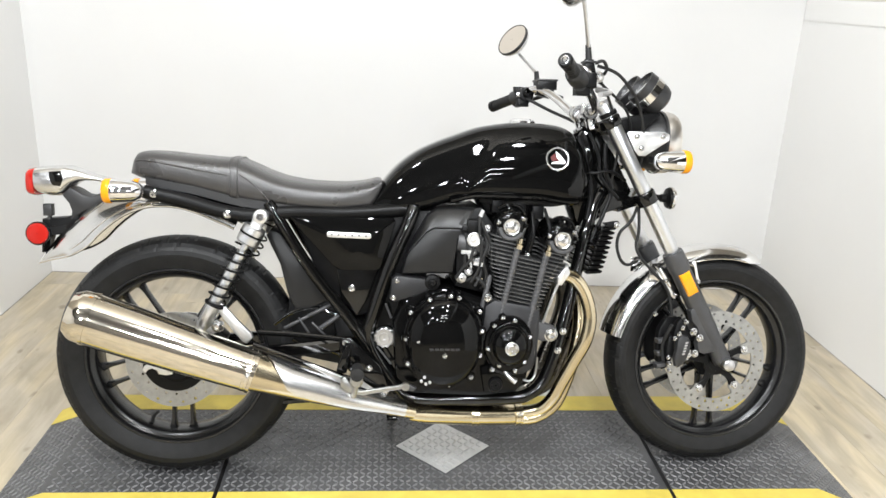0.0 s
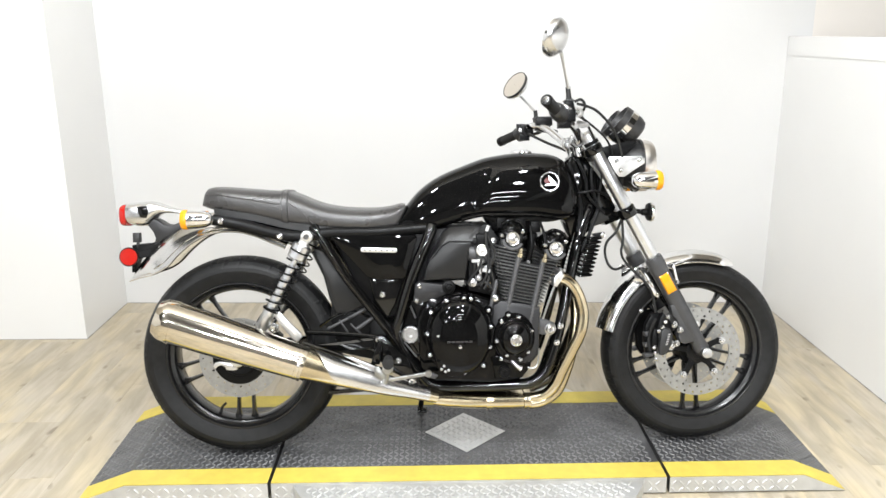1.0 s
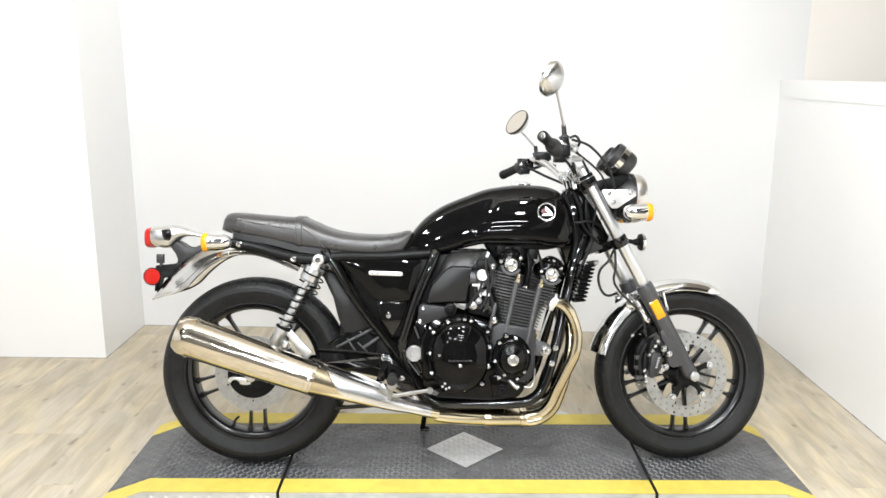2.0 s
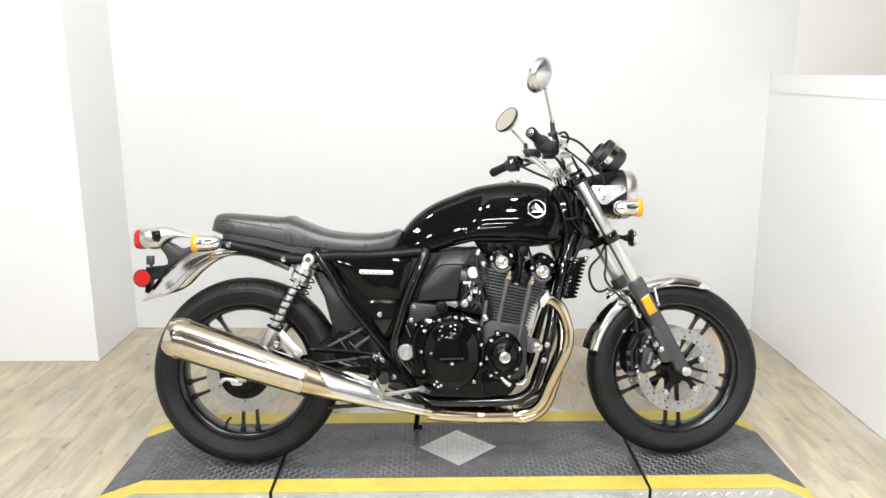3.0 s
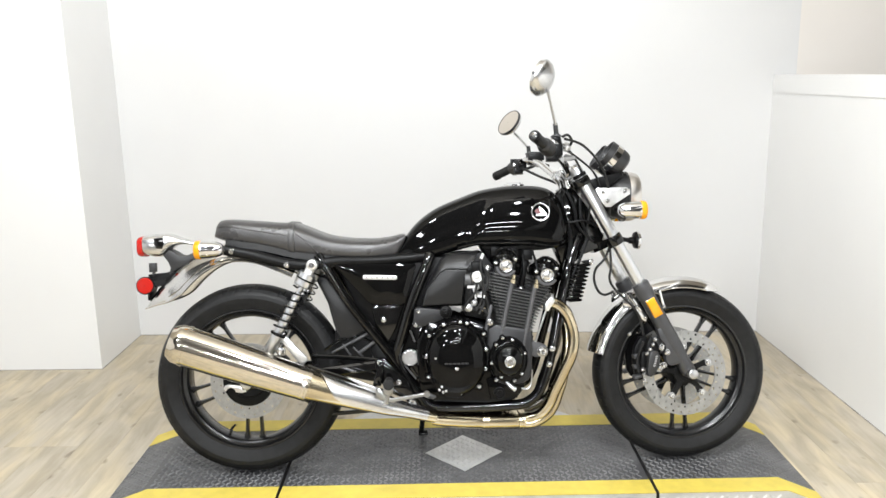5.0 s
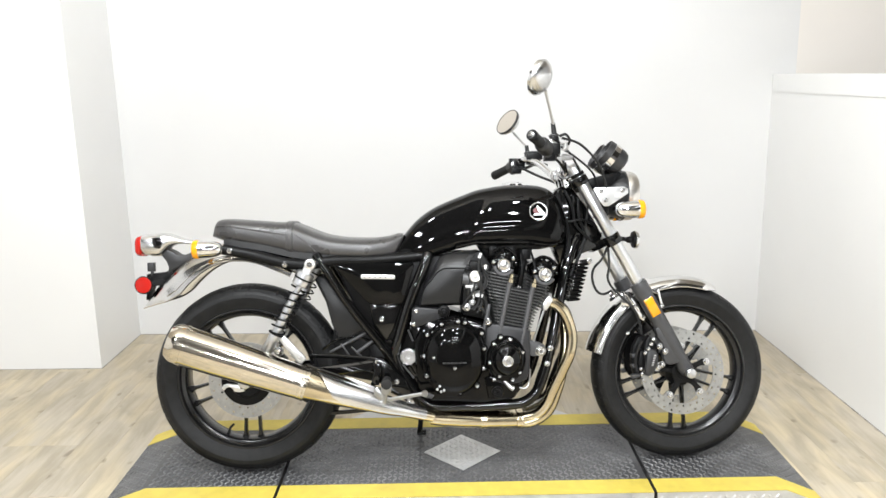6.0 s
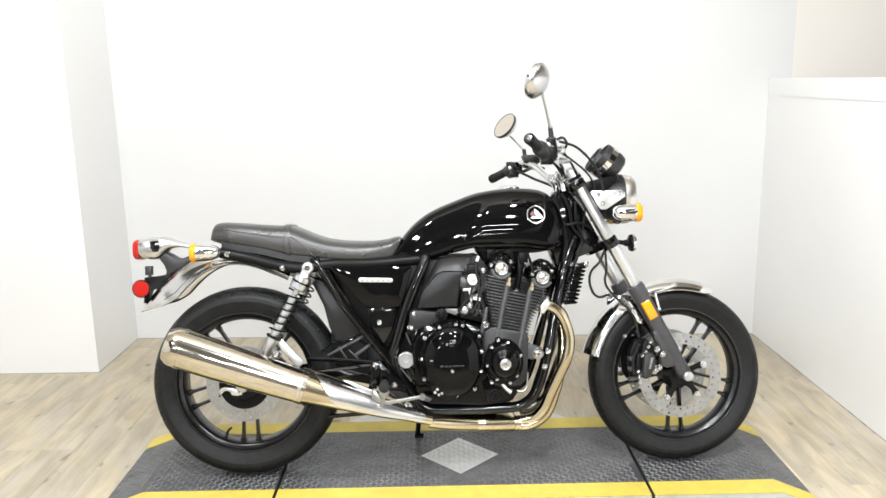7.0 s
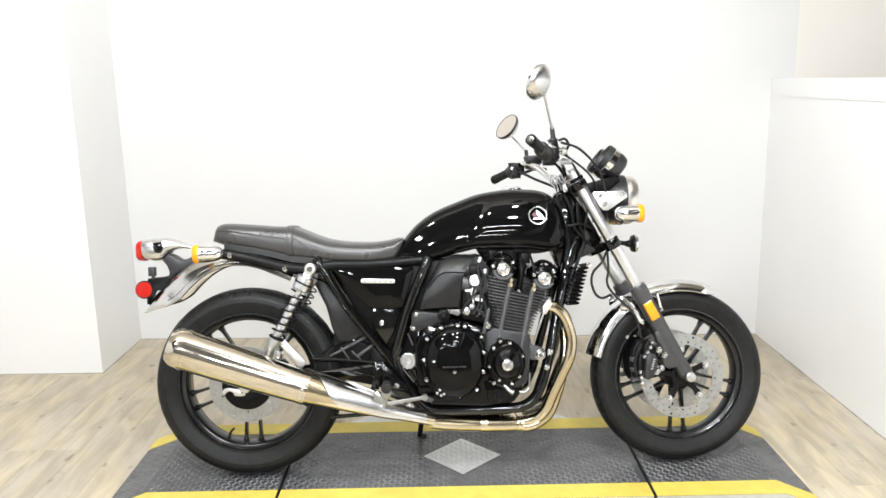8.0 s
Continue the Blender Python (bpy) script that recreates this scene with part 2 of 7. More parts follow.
def tube(bm, pts, r, n=6, seg=12, caps=True, smooth=True):
    """A pipe along a smooth line; r is one radius or one for each given point."""
    radii = r if isinstance(r, (list, tuple)) else [r] * len(pts)
    line = catmull(pts, n) if smooth else [Vector(p) for p in pts]
    rr = np.interp(np.linspace(0, len(pts) - 1, len(line)), range(len(pts)), radii)
    t0 = (line[1] - line[0]).normalized()
    u = t0.orthogonal().normalized()
    rings = []
    for i, p in enumerate(line):
        t = (line[min(i + 1, len(line) - 1)] - line[max(i - 1, 0)]).normalized()
        u = (u - t * u.dot(t)).normalized()
        v = t.cross(u)
        rings.append([p + (u * math.cos(a) + v * math.sin(a)) * rr[i] for a in (2 * math.pi * k / seg for k in range(seg))])
    return loft(bm, rings, True, caps)


def inset(outline, d):
    """A closed outline of (x, z) moved inwards by d."""
    k = len(outline)
    area = sum(outline[i][0] * outline[(i + 1) % k][1] - outline[(i + 1) % k][0] * outline[i][1] for i in range(k))
    sgn = 1 if area > 0 else -1
    out = []
    for i in range(k):
        a, b, c = Vector(outline[i - 1]).to_2d(), Vector(outline[i]).to_2d(), Vector(outline[(i + 1) % k]).to_2d()
        e1, e2 = (b - a).normalized(), (c - b).normalized()
        n1, n2 = Vector((-e1.y, e1.x)) * sgn, Vector((-e2.y, e2.x)) * sgn
        m = n1 + n2
        m = m / max(0.35, m.dot(n1)) if m.length > 1e-6 else n1
        out.append(tuple(b + m * d))
    return out


def slab(bm, outline, y0, y1, bevel=0.004, rounded=0, crown=0.0):
    """A plate: an (x, z) outline from y0 to y1 with softened edges; crown bulges its y0 face."""
    if rounded:
        outline = [(p.x, p.y) for p in catmull([(x, z, 0) for x, z in outline], rounded, True)]
    s = 1 if y1 > y0 else -1
    ins = inset(outline, bevel)
    mid = inset(outline, bevel * 0.3)
    rings = []
    if crown:
        deep = inset(outline, bevel * 3.5)
        rings.append([(x, y0 - s * crown, z) for x, z in deep])
    rings += [[(x, y0, z) for x, z in ins], [(x, y0 + s * bevel * 0.3, z) for x, z in mid], [(x, y0 + s * bevel, z) for x, z in outline],
              [(x, y1 - s * bevel, z) for x, z in outline], [(x, y1, z) for x, z in ins]]
    return loft(bm, rings)


def pillow(bm, outline, y0, y1, bevel, bulge):
    """A plate like slab() whose y0 face swells evenly towards its middle."""
    s = 1 if y1 > y0 else -1
    cx, cz = sum(p[0] for p in outline) / len(outline), sum(p[1] for p in outline) / len(outline)
    dense = []
    for (xa, za), (xb, zb) in zip(outline, outline[1:] + outline[:1]):
        dense += [(xa + (xb - xa) * q / 4, za + (zb - za) * q / 4) for q in range(4)]
    face = inset(dense, bevel)
    rings = [[(cx + (x - cx) * g, y0 - s * bulge * (1 - g ** 2.2), cz + (z - cz) * g) for x, z in face] for g in (0.02, 0.15, 0.3, 0.45, 0.6, 0.72, 0.84, 0.93, 1.0)]
    rings += [[(x, y0 + s * bevel * 0.3, z) for x, z in inset(dense, bevel * 0.3)], [(x, y0 + s * bevel, z) for x, z in dense], [(x, y1, z) for x, z in dense]]
    return loft(bm, rings)


def box(bm, lo, hi, bevel=0.0):
    (x0, y0, z0), (x1, y1, z1) = lo, hi
    if bevel:
        return slab(bm, [(x0, z0), (x1, z0), (x1, z1), (x0, z1)], y0, y1, bevel)
    return loft(bm, [[(x0, y0, z0), (x1, y0, z0), (x1, y0, z1), (x0, y0, z1)], [(x0, y1, z0), (x1, y1, z0), (x1, y1, z1), (x0, y1, z1)]])


def bar(bm, p0, p1, w, d, side=(0, 1, 0)):
    """A square bar between two points, w wide across and d deep along side."""
    p0, p1, s = Vector(p0), Vector(p1), Vector(side).normalized()
    t = (p1 - p0).normalized()
    s = (s - t * s.dot(t)).normalized()
    v = t.cross(s)
    b = min(w, d) * 0.18
    rim = [(-w / 2 + b, -d / 2), (w / 2 - b, -d / 2), (w / 2, -d / 2 + b), (w / 2, d / 2 - b), (w / 2 - b, d / 2), (-w / 2 + b, d / 2), (-w / 2, d / 2 - b), (-w / 2, -d / 2 + b)]
    return loft(bm, [[p + v * a + s * c for a, c in rim] for p in (p0, p1)])


def new_bm():
    return bmesh.new()


def bolt_mesh(r, h, material, name="bolt"):
    bm = new_bm()
    lathe(bm, [(0, r * 1.15), (-h * 0.25, r * 1.12), (-h * 0.28, r * 0.9), (-h * 0.7, r * 0.9), (-h * 0.92, r * 0.74), (-h, r * 0.5), (-h * 0.97, r * 0.34), (-h * 0.6, r * 0.3), (-h * 0.6, r * 0.05)], (0, 0, 0), (0, 1, 0), 14, True)
    return finish(name, bm, material, 24)


def put_bolts(parent, mesh, spots, label=""):
    for p in spots:
        part("bolt", mesh, None, parent, label, Matrix.Translation(p))


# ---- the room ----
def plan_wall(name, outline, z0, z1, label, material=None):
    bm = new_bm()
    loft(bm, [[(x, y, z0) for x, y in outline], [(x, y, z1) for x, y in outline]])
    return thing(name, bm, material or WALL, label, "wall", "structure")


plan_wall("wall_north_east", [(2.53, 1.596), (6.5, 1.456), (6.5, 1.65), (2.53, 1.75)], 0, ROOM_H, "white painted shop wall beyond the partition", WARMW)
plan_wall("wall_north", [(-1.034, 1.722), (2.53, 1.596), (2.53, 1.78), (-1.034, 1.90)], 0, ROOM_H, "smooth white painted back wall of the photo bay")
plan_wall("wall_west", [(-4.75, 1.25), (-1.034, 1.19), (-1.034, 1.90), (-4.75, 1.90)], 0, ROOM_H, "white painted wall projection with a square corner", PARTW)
# Unseen closing wall, kept white and near to brighten the rear chrome.
plan_wall("wall_west_end", [(-3.85, -9.2), (-3.7, -9.2), (-3.7, 1.22), (-3.85, 1.22)], 0, ROOM_H, "unseen white closing wall placed to brighten the chrome")
plan_wall("wall_south", [(-4.75, -9.2), (6.5, -9.2), (6.5, -9.05), (-4.75, -9.05)], 0, ROOM_H, "plain dark grey wall across the shop", SHOP)
plan_wall("wall_east_end", [(6.5, -9.2), (6.65, -9.2), (6.65, 1.65), (6.5, 1.65)], 0, ROOM_H, "plain white far side wall of the shop")
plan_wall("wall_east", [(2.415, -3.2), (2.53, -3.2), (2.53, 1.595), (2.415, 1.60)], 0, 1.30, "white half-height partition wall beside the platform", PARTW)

# Unseen bulkhead, added to hold lamp light off the wall beyond.
plan_wall("wall_shading_bulkhead", [(2.415, -9.05), (2.53, -9.05), (2.53, 1.59), (2.415, 1.595)], 3.08, ROOM_H, "unseen bulkhead added to shade the wall beyond the partition")
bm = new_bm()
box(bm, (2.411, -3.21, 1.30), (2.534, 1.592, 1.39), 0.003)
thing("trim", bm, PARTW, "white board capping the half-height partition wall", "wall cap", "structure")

# Grey strips paint in the shadow gap where walls meet the floor.
for outline, what in (([(-1.030, 1.7195), (2.413, 1.598), (2.413, 1.6), (-1.030, 1.7225)], "back wall"), ([(-2.6, 1.217), (-1.032, 1.1875), (-1.032, 1.1905), (-2.6, 1.2205)], "wall projection"),
                      ([(-1.0342, 1.188), (-1.0312, 1.188), (-1.0312, 1.722), (-1.0342, 1.722)], "projection's side"), ([(2.412, -3.2), (2.416, -3.2), (2.416, 1.597), (2.412, 1.597)], "partition")):
    ob = plan_wall("baseboard", outline, 0.0, 0.0035, "thin grey joint with painted-in gap shadow along the foot of the " + what, JOINT)
    tagged(ob, category="baseboard")

bm = new_bm()
box(bm, (-4.8, -1.3, ROOM_H), (6.65, 1.9, ROOM_H + 0.15))
thing("ceiling", bm, CEIL, "plain beige ceiling over the bay", "ceiling", "structure")
bm = new_bm()
box(bm, (-4.8, -9.2, ROOM_H), (6.65, -1.3, ROOM_H + 0.15))
thing("ceiling_shop", bm, DARKCEIL, "dark unlit ceiling over the shop before the bay", "ceiling", "structure")

for lx, ly in TUBES:
    bm = new_bm()
    box(bm, (-0.48, -0.05, 0.012), (0.48, 0.05, 0.06), 0.006)
    fixture = thing("strip_light", bm, ALU, "fluorescent strip light hanging from the ceiling", "ceiling light", group="strip lights", m=pose(lx, ly, LAMP_Z))
    for rx in (-0.40, 0.40):
        bm = new_bm()
        cyl(bm, (rx, 0, 0.06), (rx, 0, ROOM_H - LAMP_Z), 0.004, seg=8)
        part("hanger", bm, ALU, fixture)
    for sy in (-0.025, 0.025):
        bm = new_bm()
        cyl(bm, (-0.45, sy, 0.003), (0.45, sy, 0.003), 0.008, seg=10)
        part("tube", bm, LAMPM, fixture, "glowing white fluorescent tube")
for lx, ly in GLOBES:
    bm = new_bm()
    lathe(bm, [(0.10, 0.035), (0.135, 0.035), (0.14, 0.02), (0.14, 0.008), (ROOM_H - LAMP_Z, 0.008)], (0, 0, 0), (0, 0, 1), 20)
    thing("pendant_lamp", bm, ALU, "shop pendant lamp hanging on a thin metal stem", "pendant lamp", group="pendant lamps", m=pose(lx, ly, LAMP_Z))

bm = new_bm()
box(bm, (-4.8, -9.2, -0.12), (6.65, 1.9, -0.004))
floor = thing("floor", bm, WOOD, "pale oak plank floor running towards the back wall", "floor", "structure")

# ---- the display platform ----
DECK = 0.06
Y0, Y1 = -0.208, 0.408
platform = thing("display_platform", None, None, "low grey tread-plate motorcycle platform with yellow edges and ramped ends", "display platform")


def lug(verts, faces, o, u, v, n, a, length=0.0225, width=0.0075, height=0.0028):
    """One raised bar of tread plate at o in the plane of u and v, turned by a."""
    d = u * math.cos(a) + v * math.sin(a)
    e = n.cross(d)
    k = len(verts)
    verts += [o - d * length / 2, o - d * length * 0.12 - e * width / 2, o + d * length * 0.12 - e * width / 2, o + d * length / 2, o + d * length * 0.12 + e * width / 2,
              o - d * length * 0.12 + e * width / 2, o - d * length * 0.28 + n * height, o + d * length * 0.28 + n * height]
    faces += [(k, k + 1, k + 6), (k + 1, k + 2, k + 7, k + 6), (k + 2, k + 3, k + 7), (k + 3, k + 4, k + 7), (k + 4, k + 5, k + 6, k + 7), (k + 5, k, k + 6)]


def lug_field(name, parent, material, o, u, v, lu, lv, pitch=0.0185, keep=None, label=""):
    verts, faces = [], []
    o, u, v = Vector(o), Vector(u).normalized(), Vector(v).normalized()
    n = u.cross(v)
    for i in range(int(lu / pitch)):
        for j in range(int(lv / pitch)):
            p = o + u * (i + 0.5) * pitch + v * (j + 0.5) * pitch
            if keep is None or keep(p):
                lug(verts, faces, p, u, v, n, radians(45 if (i + j) % 2 else -45))
    me = bpy.data.meshes.new(name)
    me.from_pydata([tuple(p) for p in verts], [], faces)
    me.materials.append(material)
    ob = part(name, me, None, parent, label)
    return tagged(ob, kind="stuff")


RAMPS = {"left": (-0.49, -0.335, 0.112), "right": (1.945, 1.808, 1.381)}
for side, (toe, crest, seam) in RAMPS.items():
    bm = new_bm()
    prof = [(toe, 0.002), (toe, 0.003), (crest, DECK), (seam, DECK), (seam, 0.006)]
    loft(bm, [[(x, y, z) for x, z in prof] for y in (Y0, Y1)])
    ramp_part = part("ramp", bm, MAT, platform, "grey ramped end section of tread plate")
    for ya, yb in ((Y0 - 0.001, -0.122), (0.316, Y1 + 0.001)):
        bm = new_bm()
        top = [(toe, 0.003), (crest, DECK), (seam, DECK)]
        loft(bm, [[(x, ya, z + 0.0015) for x, z in top] + [(x, ya, z - 0.001) for x, z in top[::-1]],
                  [(x, yb, z + 0.0015) for x, z in top] + [(x, yb, z - 0.001) for x, z in top[::-1]]])
        part("yellow_stripe", bm, YELLOW, ramp_part, "yellow painted edge stripe")
    bm = new_bm()
    skirt = [(toe, 0.003), (crest, DECK - 0.002), (seam, DECK - 0.002), (seam, 0.006), (crest, 0.006)]
    loft(bm, [[(x, y, z) for x, z in skirt] for y in (Y0 - 0.004, Y0 - 0.0005)])
    part("side_plate", bm, TREAD, ramp_part, "bare aluminium tread-plate side")
    # black inset strips stand in for the shadow gap under the ramp
    for ya in (Y0 + 0.003, Y1 - 0.018):
        bm = new_bm()
        box(bm, (min(toe, seam) + 0.004, ya, 0.0), (max(toe, seam) - 0.004, ya + 0.015, 0.0025))
        part("gap_shade_strip", bm, GRIPR, ramp_part, "black strip for the shadow gap under the platform")
    lo, hi = min(crest, seam), max(crest, seam)
    lug_field("tread", ramp_part, LUGS, (lo, -0.12, DECK), (1, 0, 0), (0, 1, 0), hi - lo, 0.435)
    d = Vector((crest - toe, 0, DECK - 0.003))
    if side == "left":
        lug_field("tread", ramp_part, LUGS, (toe, -0.12, 0.003), d, (0, 1, 0), d.length, 0.435)
    else:
        lug_field("tread", ramp_part, LUGS, (crest, -0.12, DECK), -d, (0, 1, 0), d.length, 0.435)
    lug_field("tread", ramp_part, TREAD, (lo, Y0 - 0.004, 0.004), (1, 0, 0), (0, 0, 1), hi - lo, 0.05, 0.024)

bm = new_bm()
box(bm, (0.123, Y0, 0.006), (1.370, Y1, DECK))
deck = part("centre_deck", bm, MAT, platform, "grey tread-plate centre section")
for ya, yb in ((Y0 - 0.001, -0.122), (0.316, Y1 + 0.001)):
    bm = new_bm()
    box(bm, (0.123, ya, DECK - 0.001), (1.370, yb, DECK + 0.0015))
    part("yellow_stripe", bm, YELLOW, deck, "yellow painted edge stripe")
bm = new_bm()
# Black inset strips stand in for the shadow gap under the deck.
for ya in (Y0 + 0.003, Y1 - 0.018):
    bm = new_bm()
    box(bm, (0.127, ya, 0.0), (1.366, ya + 0.015, 0.006))
    part("gap_shade_strip", bm, GRIPR, deck, "black strip for the shadow gap under the platform")
bm = new_bm()
box(bm, (0.123, Y0 - 0.004, 0.006), (1.370, Y0 - 0.0005, DECK - 0.002))
part("side_plate", bm, TREAD, deck, "bare aluminium tread-plate side")
DIA = (0.746, 0.10, 0.141)
lug_field("tread", deck, LUGS, (0.13, -0.12, DECK), (1, 0, 0), (0, 1, 0), 1.235, 0.435, keep=lambda p: abs(p.x - DIA[0]) + abs(p.y - DIA[1]) > DIA[2] + 0.01)
lug_field("tread", deck, TREAD, (0.13, Y0 - 0.004, 0.004), (1, 0, 0), (0, 0, 1), 1.235, 0.05, 0.024)
bm = new_bm()
dia = [(DIA[0] - DIA[2], DIA[1]), (DIA[0], DIA[1] - DIA[2]), (DIA[0] + DIA[2], DIA[1]), (DIA[0], DIA[1] + DIA[2])]
loft(bm, [[(x, y, z) for x, y in dia] for z in (DECK + 0.001, DECK + 0.003)])
diamond = part("diamond_plate", bm, TREAD, deck, "bare aluminium diamond of tread plate")
lug_field("tread", diamond, TREAD, (DIA[0] - DIA[2], DIA[1] - DIA[2], DECK + 0.003), (1, 0, 0), (0, 1, 0), 0.282, 0.282, 0.0185,
          keep=lambda p: abs(p.x - DIA[0]) + abs(p.y - DIA[1]) < DIA[2] - 0.012)

TURN = (0.745, 0.02, 0.60)
turntable = thing("turntable_disc", None, None, "round bare aluminium tread-plate turntable under the platform", "turntable")
seg = 96
for sgn, ylim in ((-1, Y0 - 0.006), (1, Y1 + 0.004)):
    half = math.sqrt(TURN[2] ** 2 - (ylim - TURN[1]) ** 2)
    a0 = math.atan2(ylim - TURN[1], half)
    a1 = math.pi - a0 if sgn > 0 else -math.pi - a0
    arc = [(TURN[0] + TURN[2] * math.cos(a0 + (a1 - a0) * k / seg), TURN[1] + TURN[2] * math.sin(a0 + (a1 - a0) * k / seg)) for k in range(seg + 1)]
    bm = new_bm()
    loft(bm, [[(x, y, z) for x, y in arc] for z in (0.006, 0.052, 0.055)])
    segment = part("disc_segment", bm, TREAD, turntable)
    # black inset stands in for the shadow line below the disc
    bm = new_bm()
    loft(bm, [[(TURN[0] + (x - TURN[0]) * 0.985, ylim + (y - ylim) * 0.97, z) for x, y in arc] for z in (0.0, 0.006)])
    part("gap_shade_skirt", bm, GRIPR, segment, "black inset skirt for the shadow line under the disc")
    if sgn < 0:
        disc_top = segment
lug_field("tread", disc_top, TREAD, (TURN[0] - 0.6, TURN[1] - 0.6, 0.055), (1, 0, 0), (0, 1, 0), 1.2, 0.38, 0.0185,
          keep=lambda p: (p.x - TURN[0]) ** 2 + (p.y - TURN[1]) ** 2 < 0.575 ** 2 and p.y < Y0 - 0.02)


# ---- the motorcycle ----
BIKE = pose(0.018, 0.01, DECK + 0.0015, 0, 0, 1.5) @ pose(0, 0, 0, -10.5, 0, 0)
bike = thing("motorcycle", None, None, "black and chrome naked retro motorcycle leaning on its side stand", "motorcycle", m=BIKE)

# the steered front end turns a little about the head's axis
HEAD = Vector((1.444, 0, 0.314))
FORK = Matrix.Translation(HEAD) @ Matrix.Rotation(radians(3.0), 4, Vector((-math.sin(radians(27)), 0, math.cos(radians(27))))) @ Matrix.Translation(-HEAD)
REAR_AXLE, FRONT_AXLE = (-0.013, 0.0, 0.329), (1.504, 0.0, 0.310)


def tyre_mesh(c, R, w, bead):
    bm = new_bm()
    h = R - bead
    prof = [(-w * 0.33, bead), (-w * 0.40, bead + h * 0.10), (-w * 0.41, bead + h * 0.14), (-w * 0.47, bead + h * 0.32), (-w * 0.5, bead + h * 0.52),
            (-w * 0.49, bead + h * 0.64), (-w * 0.458, bead + h * 0.735), (-w * 0.452, bead + h * 0.745), (-w * 0.40, bead + h * 0.84), (-w * 0.30, bead + h * 0.92), (-w * 0.16, bead + h * 0.98), (0, R)]
    prof += [(-a, r) for a, r in prof[-2::-1]]
    seg = 480
    rings = []
    for wy, r in prof:
        ring = []
        f = abs(wy) / w
        for k in range(seg):
            t = 2 * math.pi * k / seg
            # slanted tread grooves run from the shoulder towards the crown
            lag = int(round((0.47 - f) * 40)) * (1 if wy < 0 else -1)
            cut = 0.0032 if 0.12 < f < 0.47 and r > bead + h * 0.7 and (k + lag) % 12 == 0 and (k // 12) % 4 else 0.0
            ring.append((c[0] + (r - cut) * math.cos(t), c[1] + wy, c[2] + (r - cut) * math.sin(t)))
        rings.append(ring)
    loft(bm, rings, True, False)
    return bm


def rim_mesh(c, r_open, r_lip, w):
    bm = new_bm()
    h = w / 2
    half = [(-h + 0.006, r_lip - 0.004), (-h - 0.003, r_lip + 0.003), (-h - 0.006, r_lip + 0.001), (-h - 0.006, r_lip - 0.004), (-h - 0.003, r_lip - 0.007), (-h + 0.006, r_lip - 0.010),
            (-h + 0.009, r_lip - 0.014), (-h + 0.010, r_open + 0.012), (-h + 0.013, r_open + 0.006), (-h + 0.022, r_open + 0.001), (0, r_open)]
    prof = half + [(-a, r) for a, r in half[-2::-1]] + [(0, r_open + 0.014), half[0]]
    lathe(bm, prof, c, (0, 1, 0), 80)
    return bm


def drilled_ring(c, r0, r1, y, th, sectors, phase=0.0):
    """A brake disc ring with two staggered rows of real holes."""
    bm = new_bm()
    rm = (r0 + r1) / 2
    for row, (ra, rb) in enumerate(((r0, rm), (rm, r1))):
        for k in range(sectors):
            a0 = 2 * math.pi * (k + 0.5 * row) / sectors + phase
            a1 = a0 + 2 * math.pi / sectors
            am, rc = (a0 + a1) / 2, (ra + rb) / 2
            edge = [(ra, a0), (ra, am), (ra, a1), (rc, a1), (rb, a1), (rb, am), (rb, a0), (rc, a0)]
            hole_r = 0.0036 if (k + row) % 3 else 0.0044
            cx, cz = rc * math.cos(am), rc * math.sin(am)
            loops = []
            for side in (-th / 2, th / 2):
                outer = [bm.verts.new((c[0] + r * math.cos(t), y + side, c[2] + r * math.sin(t))) for r, t in edge]
                hole = []
                for r, t in edge:
                    d = Vector((r * math.cos(t) - cx, r * math.sin(t) - cz)).normalized() * hole_r
                    hole.append(bm.verts.new((c[0] + cx + d.x, y + side, c[2] + cz + d.y)))
                for i in range(8):
                    bm.faces.new((outer[i], outer[(i + 1) % 8], hole[(i + 1) % 8], hole[i]))
                loops.append((outer, hole))
            for i in range(8):
                bm.faces.new((loops[0][1][i], loops[0][1][(i + 1) % 8], loops[1][1][(i + 1) % 8], loops[1][1][i]))
            rim_edges = (0, 1) if row == 0 else (4, 5)
            for i in rim_edges:
                bm.faces.new((loops[0][0][i], loops[0][0][i + 1], loops[1][0][i + 1], loops[1][0][i]))
    bmesh.ops.remove_doubles(bm, verts=bm.verts, dist=1e-5)
    return bm


def spokes(parent, c, r_hub, r_rim, gap_hub, gap_rim, width, depth, name="spoke"):
    for k in range(5):
        a = radians(270 + 72 * k)
        d, e = Vector((math.cos(a), 0, math.sin(a))), Vector((-math.sin(a), 0, math.cos(a)))
        for s in (-1, 1):
            bm = new_bm()
            p0, p1 = Vector(c) + d * r_hub + e * s * gap_hub, Vector(c) + d * r_rim + e * s * gap_rim
            rings = []
            for t, ww in ((0, 1.3), (0.25, 0.85), (0.6, 0.75), (0.85, 0.9), (0.95, 1.4), (1.0, 2.2)):
                p = p0.lerp(p1, t)
                hw, hd = width * ww / 2, depth * (1.25 - 0.5 * t) / 2
                rings.append([p + e * x * hw + Vector((0, y * hd, 0)) for x, y in ((-1, -.5), (-.55, -1), (.55, -1), (1, -.5), (1, .5), (.55, 1), (-.55, 1), (-1, .5))])
            loft(bm, rings)
            part(name, bm, RIMB, parent)


# rear wheel
bm = rim_mesh(REAR_AXLE, 0.216, 0.243, 0.108)
rear_wheel = part("rear_wheel", bm, RIMB, bike, "satin black cast wheel with five twin spokes")
part("tyre", finish("tyre", tyre_mesh(REAR_AXLE, 0.329, 0.142, 0.234), RUBBER, 16), None, rear_wheel, "worn black road tyre")
